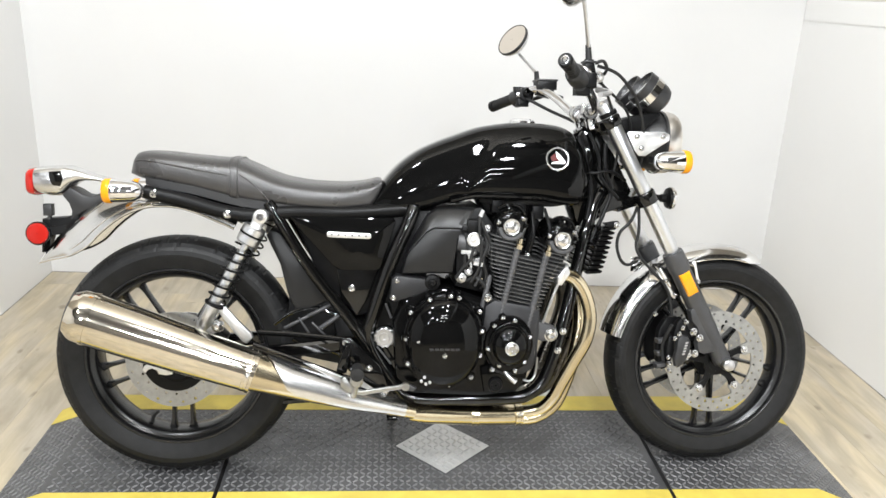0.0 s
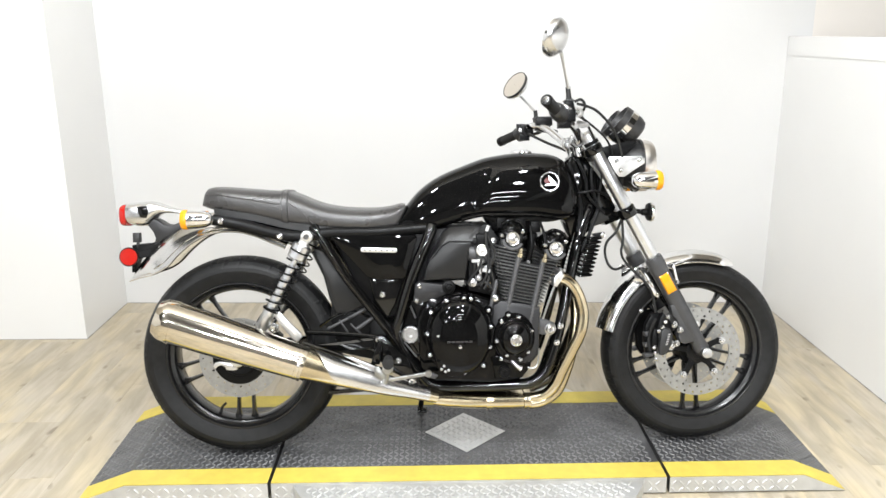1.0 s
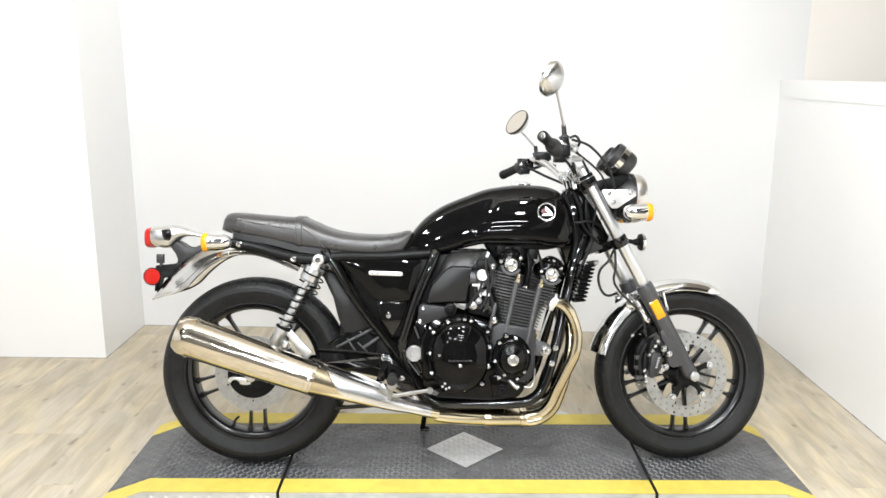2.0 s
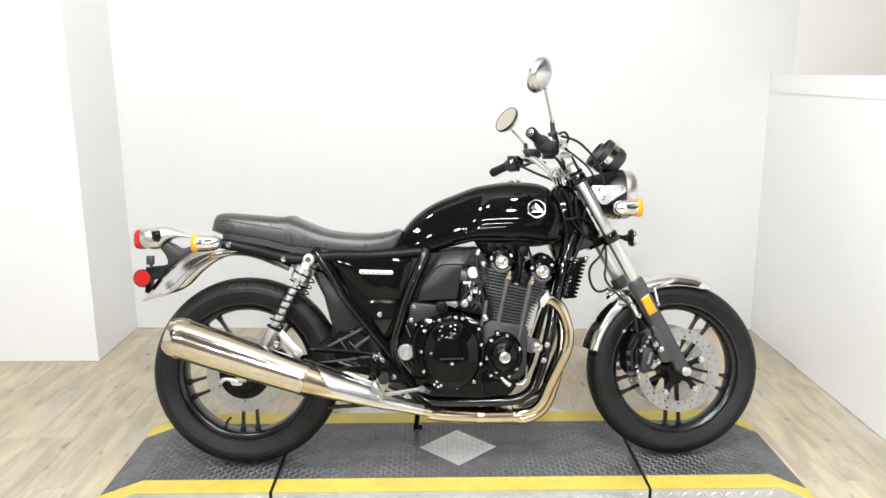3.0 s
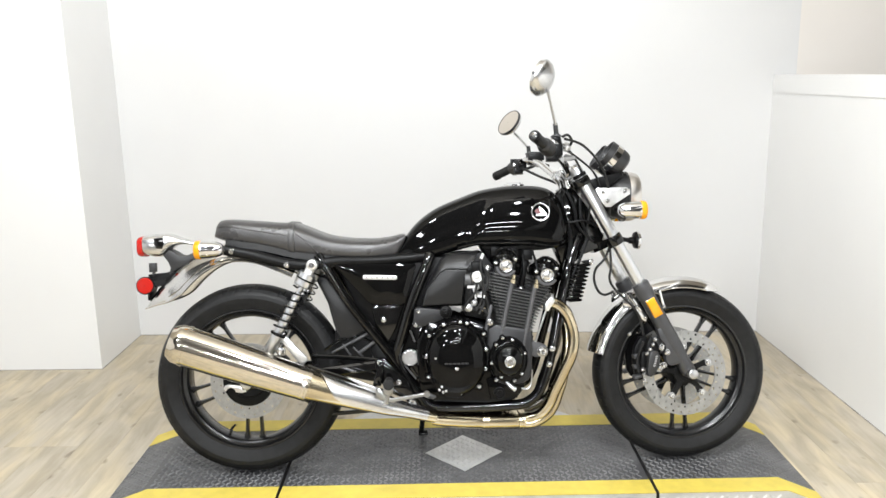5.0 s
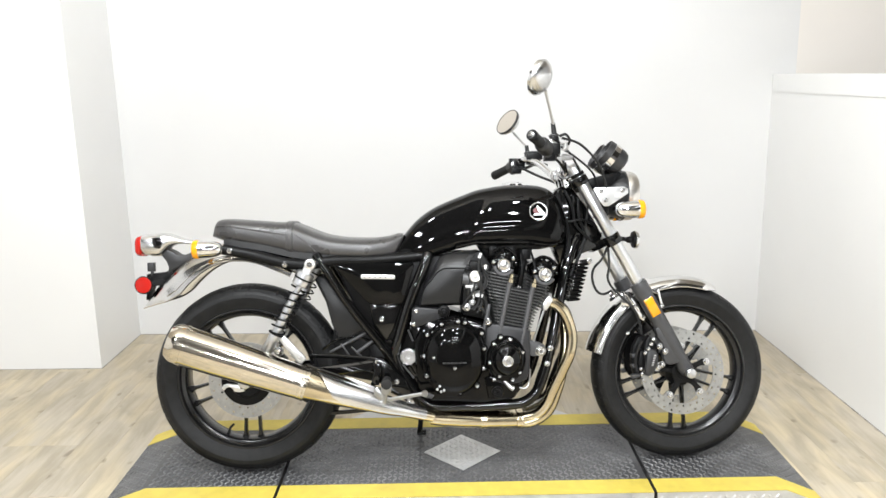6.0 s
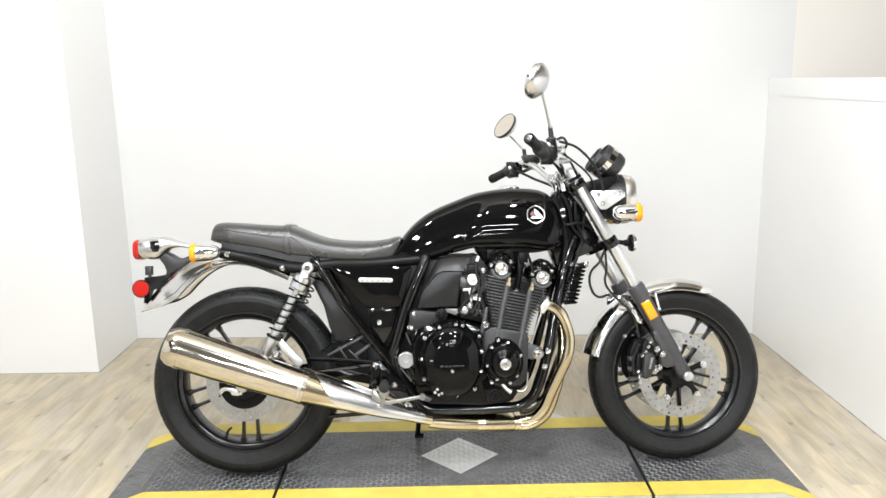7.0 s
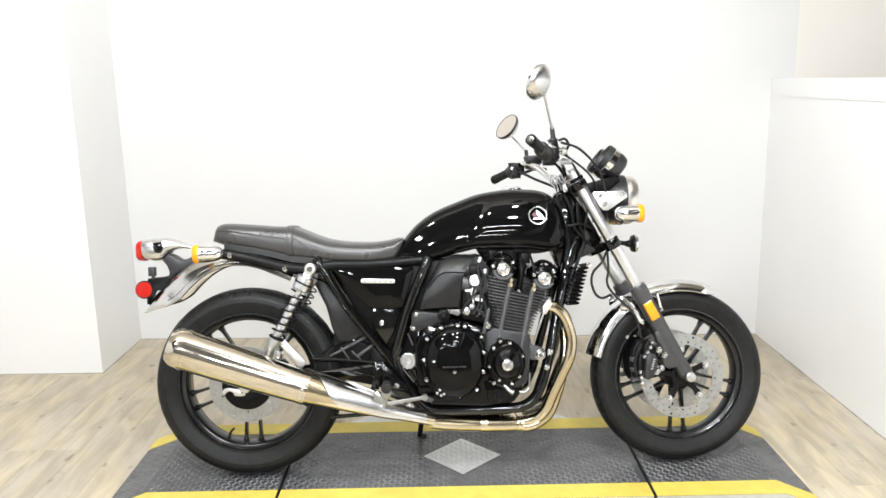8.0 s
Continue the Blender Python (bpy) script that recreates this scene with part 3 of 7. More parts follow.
spokes(rear_wheel, REAR_AXLE, 0.055, 0.219, 0.02, 0.027, 0.014, 0.034)
bm = new_bm()
lathe(bm, [(-0.07, 0.02), (-0.07, 0.03), (-0.055, 0.036), (-0.04, 0.062), (0.04, 0.066), (0.055, 0.036), (0.08, 0.03), (0.08, 0.02)], REAR_AXLE, (0, 1, 0), 32, True)
part("hub", bm, SATIN, rear_wheel)
part("brake_disc", drilled_ring(REAR_AXLE, 0.084, 0.131, -0.078, 0.005, 22), DISC, rear_wheel, "drilled steel brake disc")
bm = new_bm()
lathe(bm, [(-0.006, 0.03), (-0.010, 0.048), (-0.010, 0.056), (-0.005, 0.060), (-0.006, 0.080), (-0.004, 0.087), (0.0, 0.088), (0.004, 0.05), (0.004, 0.03)], (-0.013, -0.078, 0.329), (0, 1, 0), 40, True)
part("disc_carrier", bm, SATIN, rear_wheel)
bm = new_bm()
tube(bm, [(-0.098, -0.01, 0.128), (-0.092, -0.012, 0.148), (-0.078, -0.016, 0.162)], [0.006, 0.0045, 0.004], 3, 8)
part("valve", bm, GRIPR, rear_wheel)
bm = new_bm()
lathe(bm, [(-0.004, 0.04), (-0.004, 0.094), (0.004, 0.094), (0.004, 0.04)], (-0.013, 0.085, 0.329), (0, 1, 0), 40, True)
part("sprocket", bm, ALU, rear_wheel)

# front wheel
bm = rim_mesh(FRONT_AXLE, 0.208, 0.235, 0.082)
front_wheel = part("front_wheel", bm, RIMB, bike, "satin black cast wheel with five twin spokes", FORK)
part("tyre", finish("tyre", tyre_mesh(FRONT_AXLE, 0.310, 0.112, 0.226), RUBBER, 16), None, front_wheel, "worn black road tyre")
spokes(front_wheel, FRONT_AXLE, 0.05, 0.211, 0.016, 0.026, 0.013, 0.03)
bm = new_bm()
lathe(bm, [(-0.075, 0.016), (-0.075, 0.026), (-0.05, 0.034), (-0.035, 0.052), (0.035, 0.052), (0.05, 0.034), (0.075, 0.026), (0.075, 0.016)], FRONT_AXLE, (0, 1, 0), 32, True)
part("hub", bm, SATIN, front_wheel)
bob = bolt_mesh(0.0105, 0.008, BOLT)
for sy in (-1, 1):
    y = 0.066 * sy
    ring = part("brake_disc", drilled_ring(FRONT_AXLE, 0.110, 0.149, y, 0.0045, 30), DISC, front_wheel, "drilled floating steel brake disc")
    c = Vector((FRONT_AXLE[0], y, FRONT_AXLE[2]))
    bm = new_bm()
    lathe(bm, [(-0.007, 0.018), (-0.008, 0.030), (-0.005, 0.039), (0.005, 0.039), (0.007, 0.018)], c, (0, 1, 0), 28, True)
    part("carrier_hub", bm, SATIN, front_wheel)
    for k in range(5):
        a = radians(22 + 72 * k)
        d, e = Vector((math.cos(a), 0, math.sin(a))), Vector((-math.sin(a), 0, math.cos(a)))
        bm = new_bm()
        rings = []
        for r, hw, off in ((0.028, 0.018, 0.0), (0.042, 0.012, 0.002), (0.056, 0.0092, 0.004), (0.070, 0.0092, 0.004), (0.082, 0.0125, 0.002), (0.090, 0.012, 0.0)):
            rings.append([c + d * r + e * (off + q * hw) + Vector((0, t * 0.0045, 0)) for q, t in ((-1, -0.5), (-0.8, -1), (0.8, -1), (1, -0.5), (1, 0.5), (0.8, 1), (-0.8, 1), (-1, 0.5))])
        loft(bm, rings)
        part("carrier_arm", bm, SATIN, front_wheel)
        bm = new_bm()
        tab = [c + d * r + e * q * hw for r, q, hw in ((0.083, -1, 0.013), (0.087, -1, 0.016), (0.104, -1, 0.017), (0.113, -1, 0.023), (0.113, 1, 0.023), (0.104, 1, 0.017), (0.087, 1, 0.016), (0.083, 1, 0.013))]
        loft(bm, [[p + Vector((0, -0.0032, 0)) for p in tab], [p + Vector((0, 0.0032, 0)) for p in tab]])
        part("disc_tab", bm, DISC, front_wheel)
        if sy < 0:
            part("bolt", bob, None, front_wheel, "", Matrix.Translation(c + d * 0.092 + Vector((0, -0.004, 0))))

# fork
S0, S1, S2 = Vector((1.122, 0, 1.030)), Vector((1.352, 0, 0.606)), Vector((1.508, 0, 0.316))
down = (S2 - S0).normalized()
for sy in (-1, 1):
    o = Vector((0, 0.1 * sy, 0))
    bm = new_bm()
    cyl(bm, S0 + o - down * 0.004, S1 + o, 0.0205, seg=24, soft=0.003)
    leg = part("fork_leg", bm, FORKC, bike, "polished chrome fork tube", FORK)
    bm = new_bm()
    a = S1 - down * 0.03
    lathe(bm, [(0, 0.021), (0, 0.028), (0.008, 0.030), (0.05, 0.030), (0.06, 0.028), (0.25, 0.027), (0.30, 0.024), (0.345, 0.026), (0.358, 0.024), (0.372, 0.012)], a + o, down, 24, True)
    part("fork_slider", bm, FORKG, leg, "dark grey lower fork leg")
    bm = new_bm()
    lathe(bm, [(0, 0.0205), (0.0, 0.0245), (0.012, 0.0245), (0.012, 0.0205)], S0 + o + down * 0.02, down, 24)
    part("cap_ring", bm, SATIN, leg)
    bm = new_bm()
    lathe(bm, [(0, 0.006), (0, 0.014), (-0.012, 0.017), (-0.014, 0.017)], S0 + o, down, 16, True)
    part("fork_cap", bm, ALU, leg)
    bm = new_bm()
    cyl(bm, S2 + Vector((0, 0.118 * sy, 0)), S2 + Vector((0, 0.142 * sy, 0)), 0.017, seg=20, soft=0.003)
    part("axle_nut", bm, ALU, leg, "bright axle bolt")
    bm = new_bm()
    lug_o = [(1.392, 0.470), (1.400, 0.440), (1.414, 0.425), (1.424, 0.395), (1.418, 0.375), (1.424, 0.352), (1.440, 0.345), (1.466, 0.350), (1.490, 0.356), (1.455, 0.430), (1.420, 0.495)]
    slab(bm, lug_o, 0.121 * sy, 0.092 * sy, 0.004)
    part("caliper_lug", bm, FORKG, leg)
bm = new_bm()
rc = Vector((1.380, -0.131, 0.548))
u = down
v = Vector((u.z, 0, -u.x))
rect = [(-0.033, -0.016), (0.033, -0.016), (0.033, 0.016), (-0.033, 0.016)]
loft(bm, [[rc + u * a * 0.85 + v * b * 0.8 for a, b in rect], [rc + u * a + v * b + Vector((0, 0.003, 0)) for a, b in rect], [rc + u * a + v * b + Vector((0, 0.012, 0)) for a, b in rect]])
part("side_reflector", bm, AMBER, bike, "amber rectangular reflector on the fork", FORK)

# triple clamps and headstock
for p, w, h, nm in ((Vector((1.142, 0, 0.985)), 0.030, 0.030, "upper_clamp"), (Vector((1.253, 0, 0.782)), 0.034, 0.036, "lower_clamp")):
    bm = new_bm()
    back = Vector((math.cos(radians(28)), 0, math.sin(radians(28))))
    for sy in (-1, 1):
        cyl(bm, p + Vector((0, 0.1 * sy, 0)) - down * h / 2, p + Vector((0, 0.1 * sy, 0)) + down * h / 2, 0.030, seg=24, soft=0.004)
    plate = [(0.022, -0.1), (0.022, 0.1), (-0.02, 0.07), (-0.065, 0.03), (-0.065, -0.03), (-0.02, -0.07)]
    loft(bm, [[p + back * a + Vector((0, y, 0)) + down * s for a, y in plate] for s in (-h * 0.4, h * 0.4)])
    part(nm, bm, FRAME, bike, "", FORK)
bm = new_bm()
cyl(bm, (1.095, 0, 0.968), (1.205, 0, 0.765), 0.028, seg=20)
part("headstock", bm, FRAME, bike)

# calipers
for sy in (-1, 1):
    bm = new_bm()
    y0, y1 = (0.108 * sy, 0.080 * sy)
    slab(bm, [(1.360, 0.430), (1.373, 0.449), (1.390, 0.432), (1.408, 0.402), (1.405, 0.369), (1.398, 0.337), (1.384, 0.310), (1.365, 0.316), (1.354, 0.350), (1.352, 0.394)], y0, y1, 0.006)
    caliper = part("brake_caliper", bm, SATIN, bike, "black brake caliper with bright bolts", FORK)
    bm = new_bm()
    slab(bm, [(1.330, 0.405), (1.350, 0.440), (1.385, 0.440), (1.402, 0.400), (1.395, 0.335), (1.372, 0.296), (1.346, 0.286), (1.330, 0.310), (1.324, 0.360)], 0.060 * sy, 0.032 * sy, 0.006)
    part("inner_half", bm, SATIN, caliper)
    bm = new_bm()
    slab(bm, [(1.336, 0.348), (1.342, 0.392), (1.356, 0.398), (1.358, 0.345), (1.352, 0.318), (1.340, 0.322)], 0.100 * sy, 0.040 * sy, 0.005)
    part("caliper_bridge", bm, SATIN, caliper)
    bm = new_bm()
    slab(bm, [(1.361, 0.389), (1.372, 0.401), (1.391, 0.397), (1.401, 0.378), (1.399, 0.352), (1.387, 0.323), (1.369, 0.308), (1.357, 0.311), (1.353, 0.331), (1.358, 0.363)], y0 + 0.012 * sy, y0 - 0.010 * sy, 0.007)
    part("piston_housing", bm, PLASTIC, caliper, "dark grey piston housing")
    bm = new_bm()
    tube(bm, [(1.345, 0.112 * sy, 0.43), (1.335, 0.100 * sy, 0.40), (1.330, 0.085 * sy, 0.36), (1.335, 0.085 * sy, 0.32)], 0.005, 5, 8)
    part("brake_pipe", bm, GRIPR, caliper)
    for z in (0.372, 0.336, 0.300):
        bm = new_bm()
        bar(bm, (1.322, 0.062 * sy, z), (1.348, 0.062 * sy, z + 0.006), 0.013, 0.03)
        part("pad_spring", bm, CASTGREY, caliper)
    if sy < 0:
        small = bolt_mesh(0.0058, 0.008, BOLT)
        put_bolts(caliper, small, [(1.386, y0, 0.436), (1.378, y0, 0.419), (1.368, y0, 0.402), (1.356, y0, 0.389), (1.343, -0.100, 0.333), (1.347, -0.100, 0.315), (1.349, -0.096, 0.294), (1.302, -0.09, 0.456)])
        put_bolts(caliper, bolt_mesh(0.0095, 0.011, BOLT), [(1.404, y0 - 0.012, 0.411), (1.423, y0 - 0.013, 0.393), (1.411, y0 - 0.012, 0.348)])
        bm = new_bm()
        for k in range(5):
            bar(bm, (1.383 - 0.0022 * k, y0 - 0.0125, 0.378 - 0.008 * k), (1.391 - 0.0022 * k, y0 - 0.0125, 0.380 - 0.008 * k), 0.004, 0.002)
        part("lettering", bm, ALU, caliper, "small unreadable raised lettering")

# front fender
def arched(c, spec, half, crown, seg=10, th=0.0018):
    """A mudguard: (angle, radius) pairs round c, with a curved section."""
    bm = new_bm()
    rings = []
    for a, r, hw, drop in spec:
        t = radians(a)
        d = Vector((math.cos(t), 0, math.sin(t)))
        outer, inner = [], []
        for k in range(seg + 1):
            s = -1 + 2 * k / seg
            rr = r - drop * (1 - math.cos(s * math.pi / 2))
            p = Vector(c) + d * rr + Vector((0, hw * math.sin(s * math.pi / 2) if abs(s) < 1 else hw * s, 0))
            outer.append(p)
            inner.append(Vector(c) + d * (rr - th * 1.2) + Vector((0, (hw - th) * math.sin(s * math.pi / 2), 0)))
        rings.append(outer + inner[::-1])
    loft(bm, rings)
    return bm


def bead(c, spec, side, r=0.0028):
    """The rolled edge of a mudguard."""
    bm = new_bm()
    pts = []
    for a, rad, hw, drop in spec:
        t = radians(a)
        pts.append(Vector(c) + Vector((math.cos(t), 0, math.sin(t))) * (rad - drop) + Vector((0, hw * side, 0)))
    tube(bm, pts, r, 1, 8, smooth=False)
    return bm


spec = []
for k in range(41):
    a = 65 + (166 - 65) * k / 40
    taper = min(1, (a - 63) / 10)
    spec.append((a, 0.338 - 0.010 * (1 - taper), 0.030 + 0.032 * taper ** 0.5, 0.012 + 0.026 * taper))
front_fender = part("front_fender", arched(FRONT_AXLE, spec, 0.06, 0.03), FENDC, bike, "chrome-plated front mudguard", FORK)
for sy in (-1, 1):
    part("fender_bead", bead(FRONT_AXLE, spec, sy), CHROME, front_fender)
for sy in (-1, 1):
    bm = new_bm()
    y = 0.072 * sy
    slab(bm, [(1.404, 0.604), (1.422, 0.605), (1.437, 0.546), (1.434, 0.538), (1.428, 0.545), (1.418, 0.588), (1.404, 0.592)], y - 0.002, y + 0.002, 0.001)
    slab(bm, [(1.287, 0.598), (1.318, 0.600), (1.350, 0.552), (1.376, 0.512), (1.366, 0.494), (1.350, 0.505), (1.322, 0.545), (1.287, 0.555)], y - 0.003, y + 0.003, 0.002)
    slab(bm, [(1.300, 0.590), (1.322, 0.590), (1.356, 0.535), (1.346, 0.528)], y - 0.008, y + 0.002, 0.003)
    stay = part("fender_stay", bm, CHROME, front_fender)
    if sy < 0:
        put_bolts(stay, bolt_mesh(0.006, 0.006, BOLT), [(1.305, y - 0.003, 0.570), (1.334, y - 0.008, 0.548), (1.365, y - 0.003, 0.509), (1.432, y - 0.002, 0.546)])

# headlight
bm = new_bm()
hx = Vector((1, 0, -0.06)).normalized()
hc = Vector((1.246, 0, 0.942))
lathe(bm, [(-0.02, 0.015), (-0.012, 0.035), (0.005, 0.058), (0.03, 0.074), (0.06, 0.081), (0.075, 0.082)], hc, hx, 40)
headlight = part("headlight", bm, PLASTIC, bike, "round headlight with black shell and chrome rim", FORK)
bm = new_bm()
lathe(bm, [(0.072, 0.083), (0.074, 0.087), (0.088, 0.088), (0.106, 0.085), (0.114, 0.080), (0.114, 0.076), (0.105, 0.076)], hc, hx, 40)
part("headlight_rim", bm, SMOKE, headlight, "chrome headlight rim")
bm = new_bm()
lathe(bm, [(0.108, 0.077), (0.118, 0.06), (0.124, 0.03), (0.126, 0.002)], hc, hx, 40)
part("headlight_lens", bm, LENS, headlight, "clear glass lens")
bm = new_bm()
lathe(bm, [(0.112, 0.076), (0.07, 0.055), (0.045, 0.02), (0.04, 0.002)], hc, hx, 32)
part("reflector_bowl", bm, CHROME, headlight)
bm = new_bm()
lathe(bm, [(0.078, 0.089), (0.086, 0.0895), (0.086, 0.088)], hc + Vector((-0.012, 0, 0)), hx, 40)
part("rim_seam", bm, PLASTIC, headlight)
for sy in (-1, 1):
    bm = new_bm()
    y = 0.112 * sy
    slab(bm, [(1.186, 0.957), (1.192, 0.962), (1.294, 0.963), (1.307, 0.955), (1.307, 0.940), (1.240, 0.897), (1.222, 0.897), (1.208, 0.912)], y - 0.004, y + 0.004, 0.002)
    bracket = part("headlight_bracket", bm, SATINALU, headlight, "brushed aluminium headlight bracket")
    bm = new_bm()
    cyl(bm, (1.288, 0.075 * sy, 0.95), (1.288, 0.108 * sy, 0.95), 0.008, seg=12)
    part("spacer", bm, SATIN, headlight)
    if sy < 0:
        put_bolts(bracket, bolt_mesh(0.007, 0.006, BOLT), [(1.288, y - 0.004, 0.950), (1.213, y - 0.004, 0.948), (1.228, y - 0.004, 0.917)])


def indicator(p, lens_dir, inner, m):
    """A bullet-shaped chrome direction indicator with an amber lens; the stalk runs to inner."""
    bm = new_bm()
    lathe(bm, [(-0.055, 0.004), (-0.053, 0.012), (-0.046, 0.020), (-0.03, 0.026), (0.0, 0.029), (0.018, 0.030), (0.022, 0.030)], p, (lens_dir, 0, 0), 28, True)
    ind = part("turn_signal", bm, CHROME, bike, "bullet-shaped chrome turn signal", m)
    bm = new_bm()
    lathe(bm, [(0.022, 0.0305), (0.024, 0.0315), (0.036, 0.0315), (0.041, 0.029), (0.044, 0.02), (0.045, 0.002)], p, (lens_dir, 0, 0), 28, True)
    part("signal_lens", bm, AMBER, ind, "amber lens")
    bm = new_bm()
    tube(bm, [(p[0] - lens_dir * 0.03, p[1], p[2]), (p[0] - lens_dir * 0.035, (p[1] + inner[1]) / 2, p[2]), inner], 0.010, 4, 12)
    part("signal_stalk", bm, SATIN, ind)
    return ind


for sy in (-1, 1):
    indicator((1.306, 0.15 * sy, 0.883), 1, (1.262, 0.10 * sy, 0.888), FORK)

# horn under the headlight
for sy in (-1,):
    bm = new_bm()
    hp = Vector((1.352, 0.035 * sy, 0.780))
    lathe(bm, [(-0.030, 0.006), (-0.028, 0.011), (-0.014, 0.013), (-0.009, 0.028), (0.000, 0.0305), (0.006, 0.028), (0.008, 0.018), (0.005, 0.004)], hp, (1, 0, 0), 28, True)
    horn = part("horn", bm, SATIN, bike, "round black horn with bright rim", FORK)
    bm = new_bm()
    lathe(bm, [(-0.002, 0.0308), (0.001, 0.0325), (0.008, 0.0305), (0.006, 0.028)], hp, (1, 0, 0), 28)
    part("horn_rim", bm, CHROME, horn)
    bm = new_bm()
    bar(bm, hp + Vector((-0.025, 0, 0)), (1.275, 0.03 * sy, 0.79), 0.016, 0.004)
    part("horn_bracket", bm, SATIN, horn)

# instruments
for sy in (-1, 1):
    gax = Vector((-0.80, 0, 0.60)).normalized()
    g = Vector((1.282, 0.052 * sy, 1.060))
    bm = new_bm()
    lathe(bm, [(-0.036, 0.012), (-0.034, 0.030), (-0.026, 0.041), (-0.012, 0.046), (0.014, 0.048)], g, gax, 36, True)
    pod = part("gauge", bm, PLASTIC, bike, "round instrument in a black pod with chrome band", FORK)
    bm = new_bm()
    lathe(bm, [(0.006, 0.0485), (0.007, 0.050), (0.028, 0.050), (0.029, 0.0485)], g, gax, 36)
    part("gauge_band", bm, CHROME, pod, "chrome band")
    bm = new_bm()
    lathe(bm, [(0.028, 0.0485), (0.05, 0.0475), (0.052, 0.044), (0.040, 0.043)], g, gax, 36)
    part("gauge_hood", bm, PLASTIC, pod)
    bm = new_bm()
    lathe(bm, [(0.041, 0.0435), (0.042, 0.02), (0.042, 0.001)], g, gax, 32)
    part("gauge_glass", bm, LENS, pod)
    bm = new_bm()
    lathe(bm, [(0.038, 0.0435), (0.038, 0.001)], g, gax, 32)
    part("gauge_face", bm, SATIN, pod)
for x, y, z in ((1.085, -0.048, 1.026), (1.112, -0.048, 1.026), (1.085, 0.048, 1.026), (1.112, 0.048, 1.026)):
    bm = new_bm()
    lathe(bm, [(0, 0.0075), (0.007, 0.0075), (0.009, 0.006), (0.009, 0.003), (0.005, 0.003)], (x, y, z), (0, 0, 1), 12)
    part("clamp_bolt", bm, BOLT, bike, "", FORK)
bm = new_bm()
lathe(bm, [(0, 0.022), (0.012, 0.022), (0.016, 0.018), (0.018, 0.008), (0.018, 0.001)], (1.110, 0, 0.998), (-0.45, 0, 0.89), 24)
part("stem_nut", bm, CHROME, bike, "chrome steering stem nut", FORK)
bm = new_bm()
slab(bm, [(1.15, 0.985), (1.20, 1.0), (1.29, 1.02), (1.30, 1.01), (1.24, 0.96), (1.17, 0.955)], -0.07, 0.07, 0.004)
part("instrument_bracket", bm, SATIN, bike, "", FORK)

# handlebar
bm = new_bm()
BAR_R = [(1.097, -0.03, 1.016), (1.100, -0.07, 1.017), (1.093, -0.11, 1.024), (1.062, -0.17, 1.048), (1.030, -0.22, 1.064), (0.991, -0.285, 1.078), (0.940, -0.364, 1.101)]
BAR_L = [(1.097, 0.03, 1.010), (1.094, 0.07, 1.014), (1.078, 0.12, 1.042), (1.045, 0.19, 1.085), (1.010, 0.235, 1.094), (0.975, 0.280, 1.075), (0.932, 0.368, 1.056)]
tube(bm, BAR_L[::-1] + BAR_R, 0.0127, 8, 16)
handlebar = part("handlebar", bm, CHROME, bike, "wide chrome handlebar", FORK)
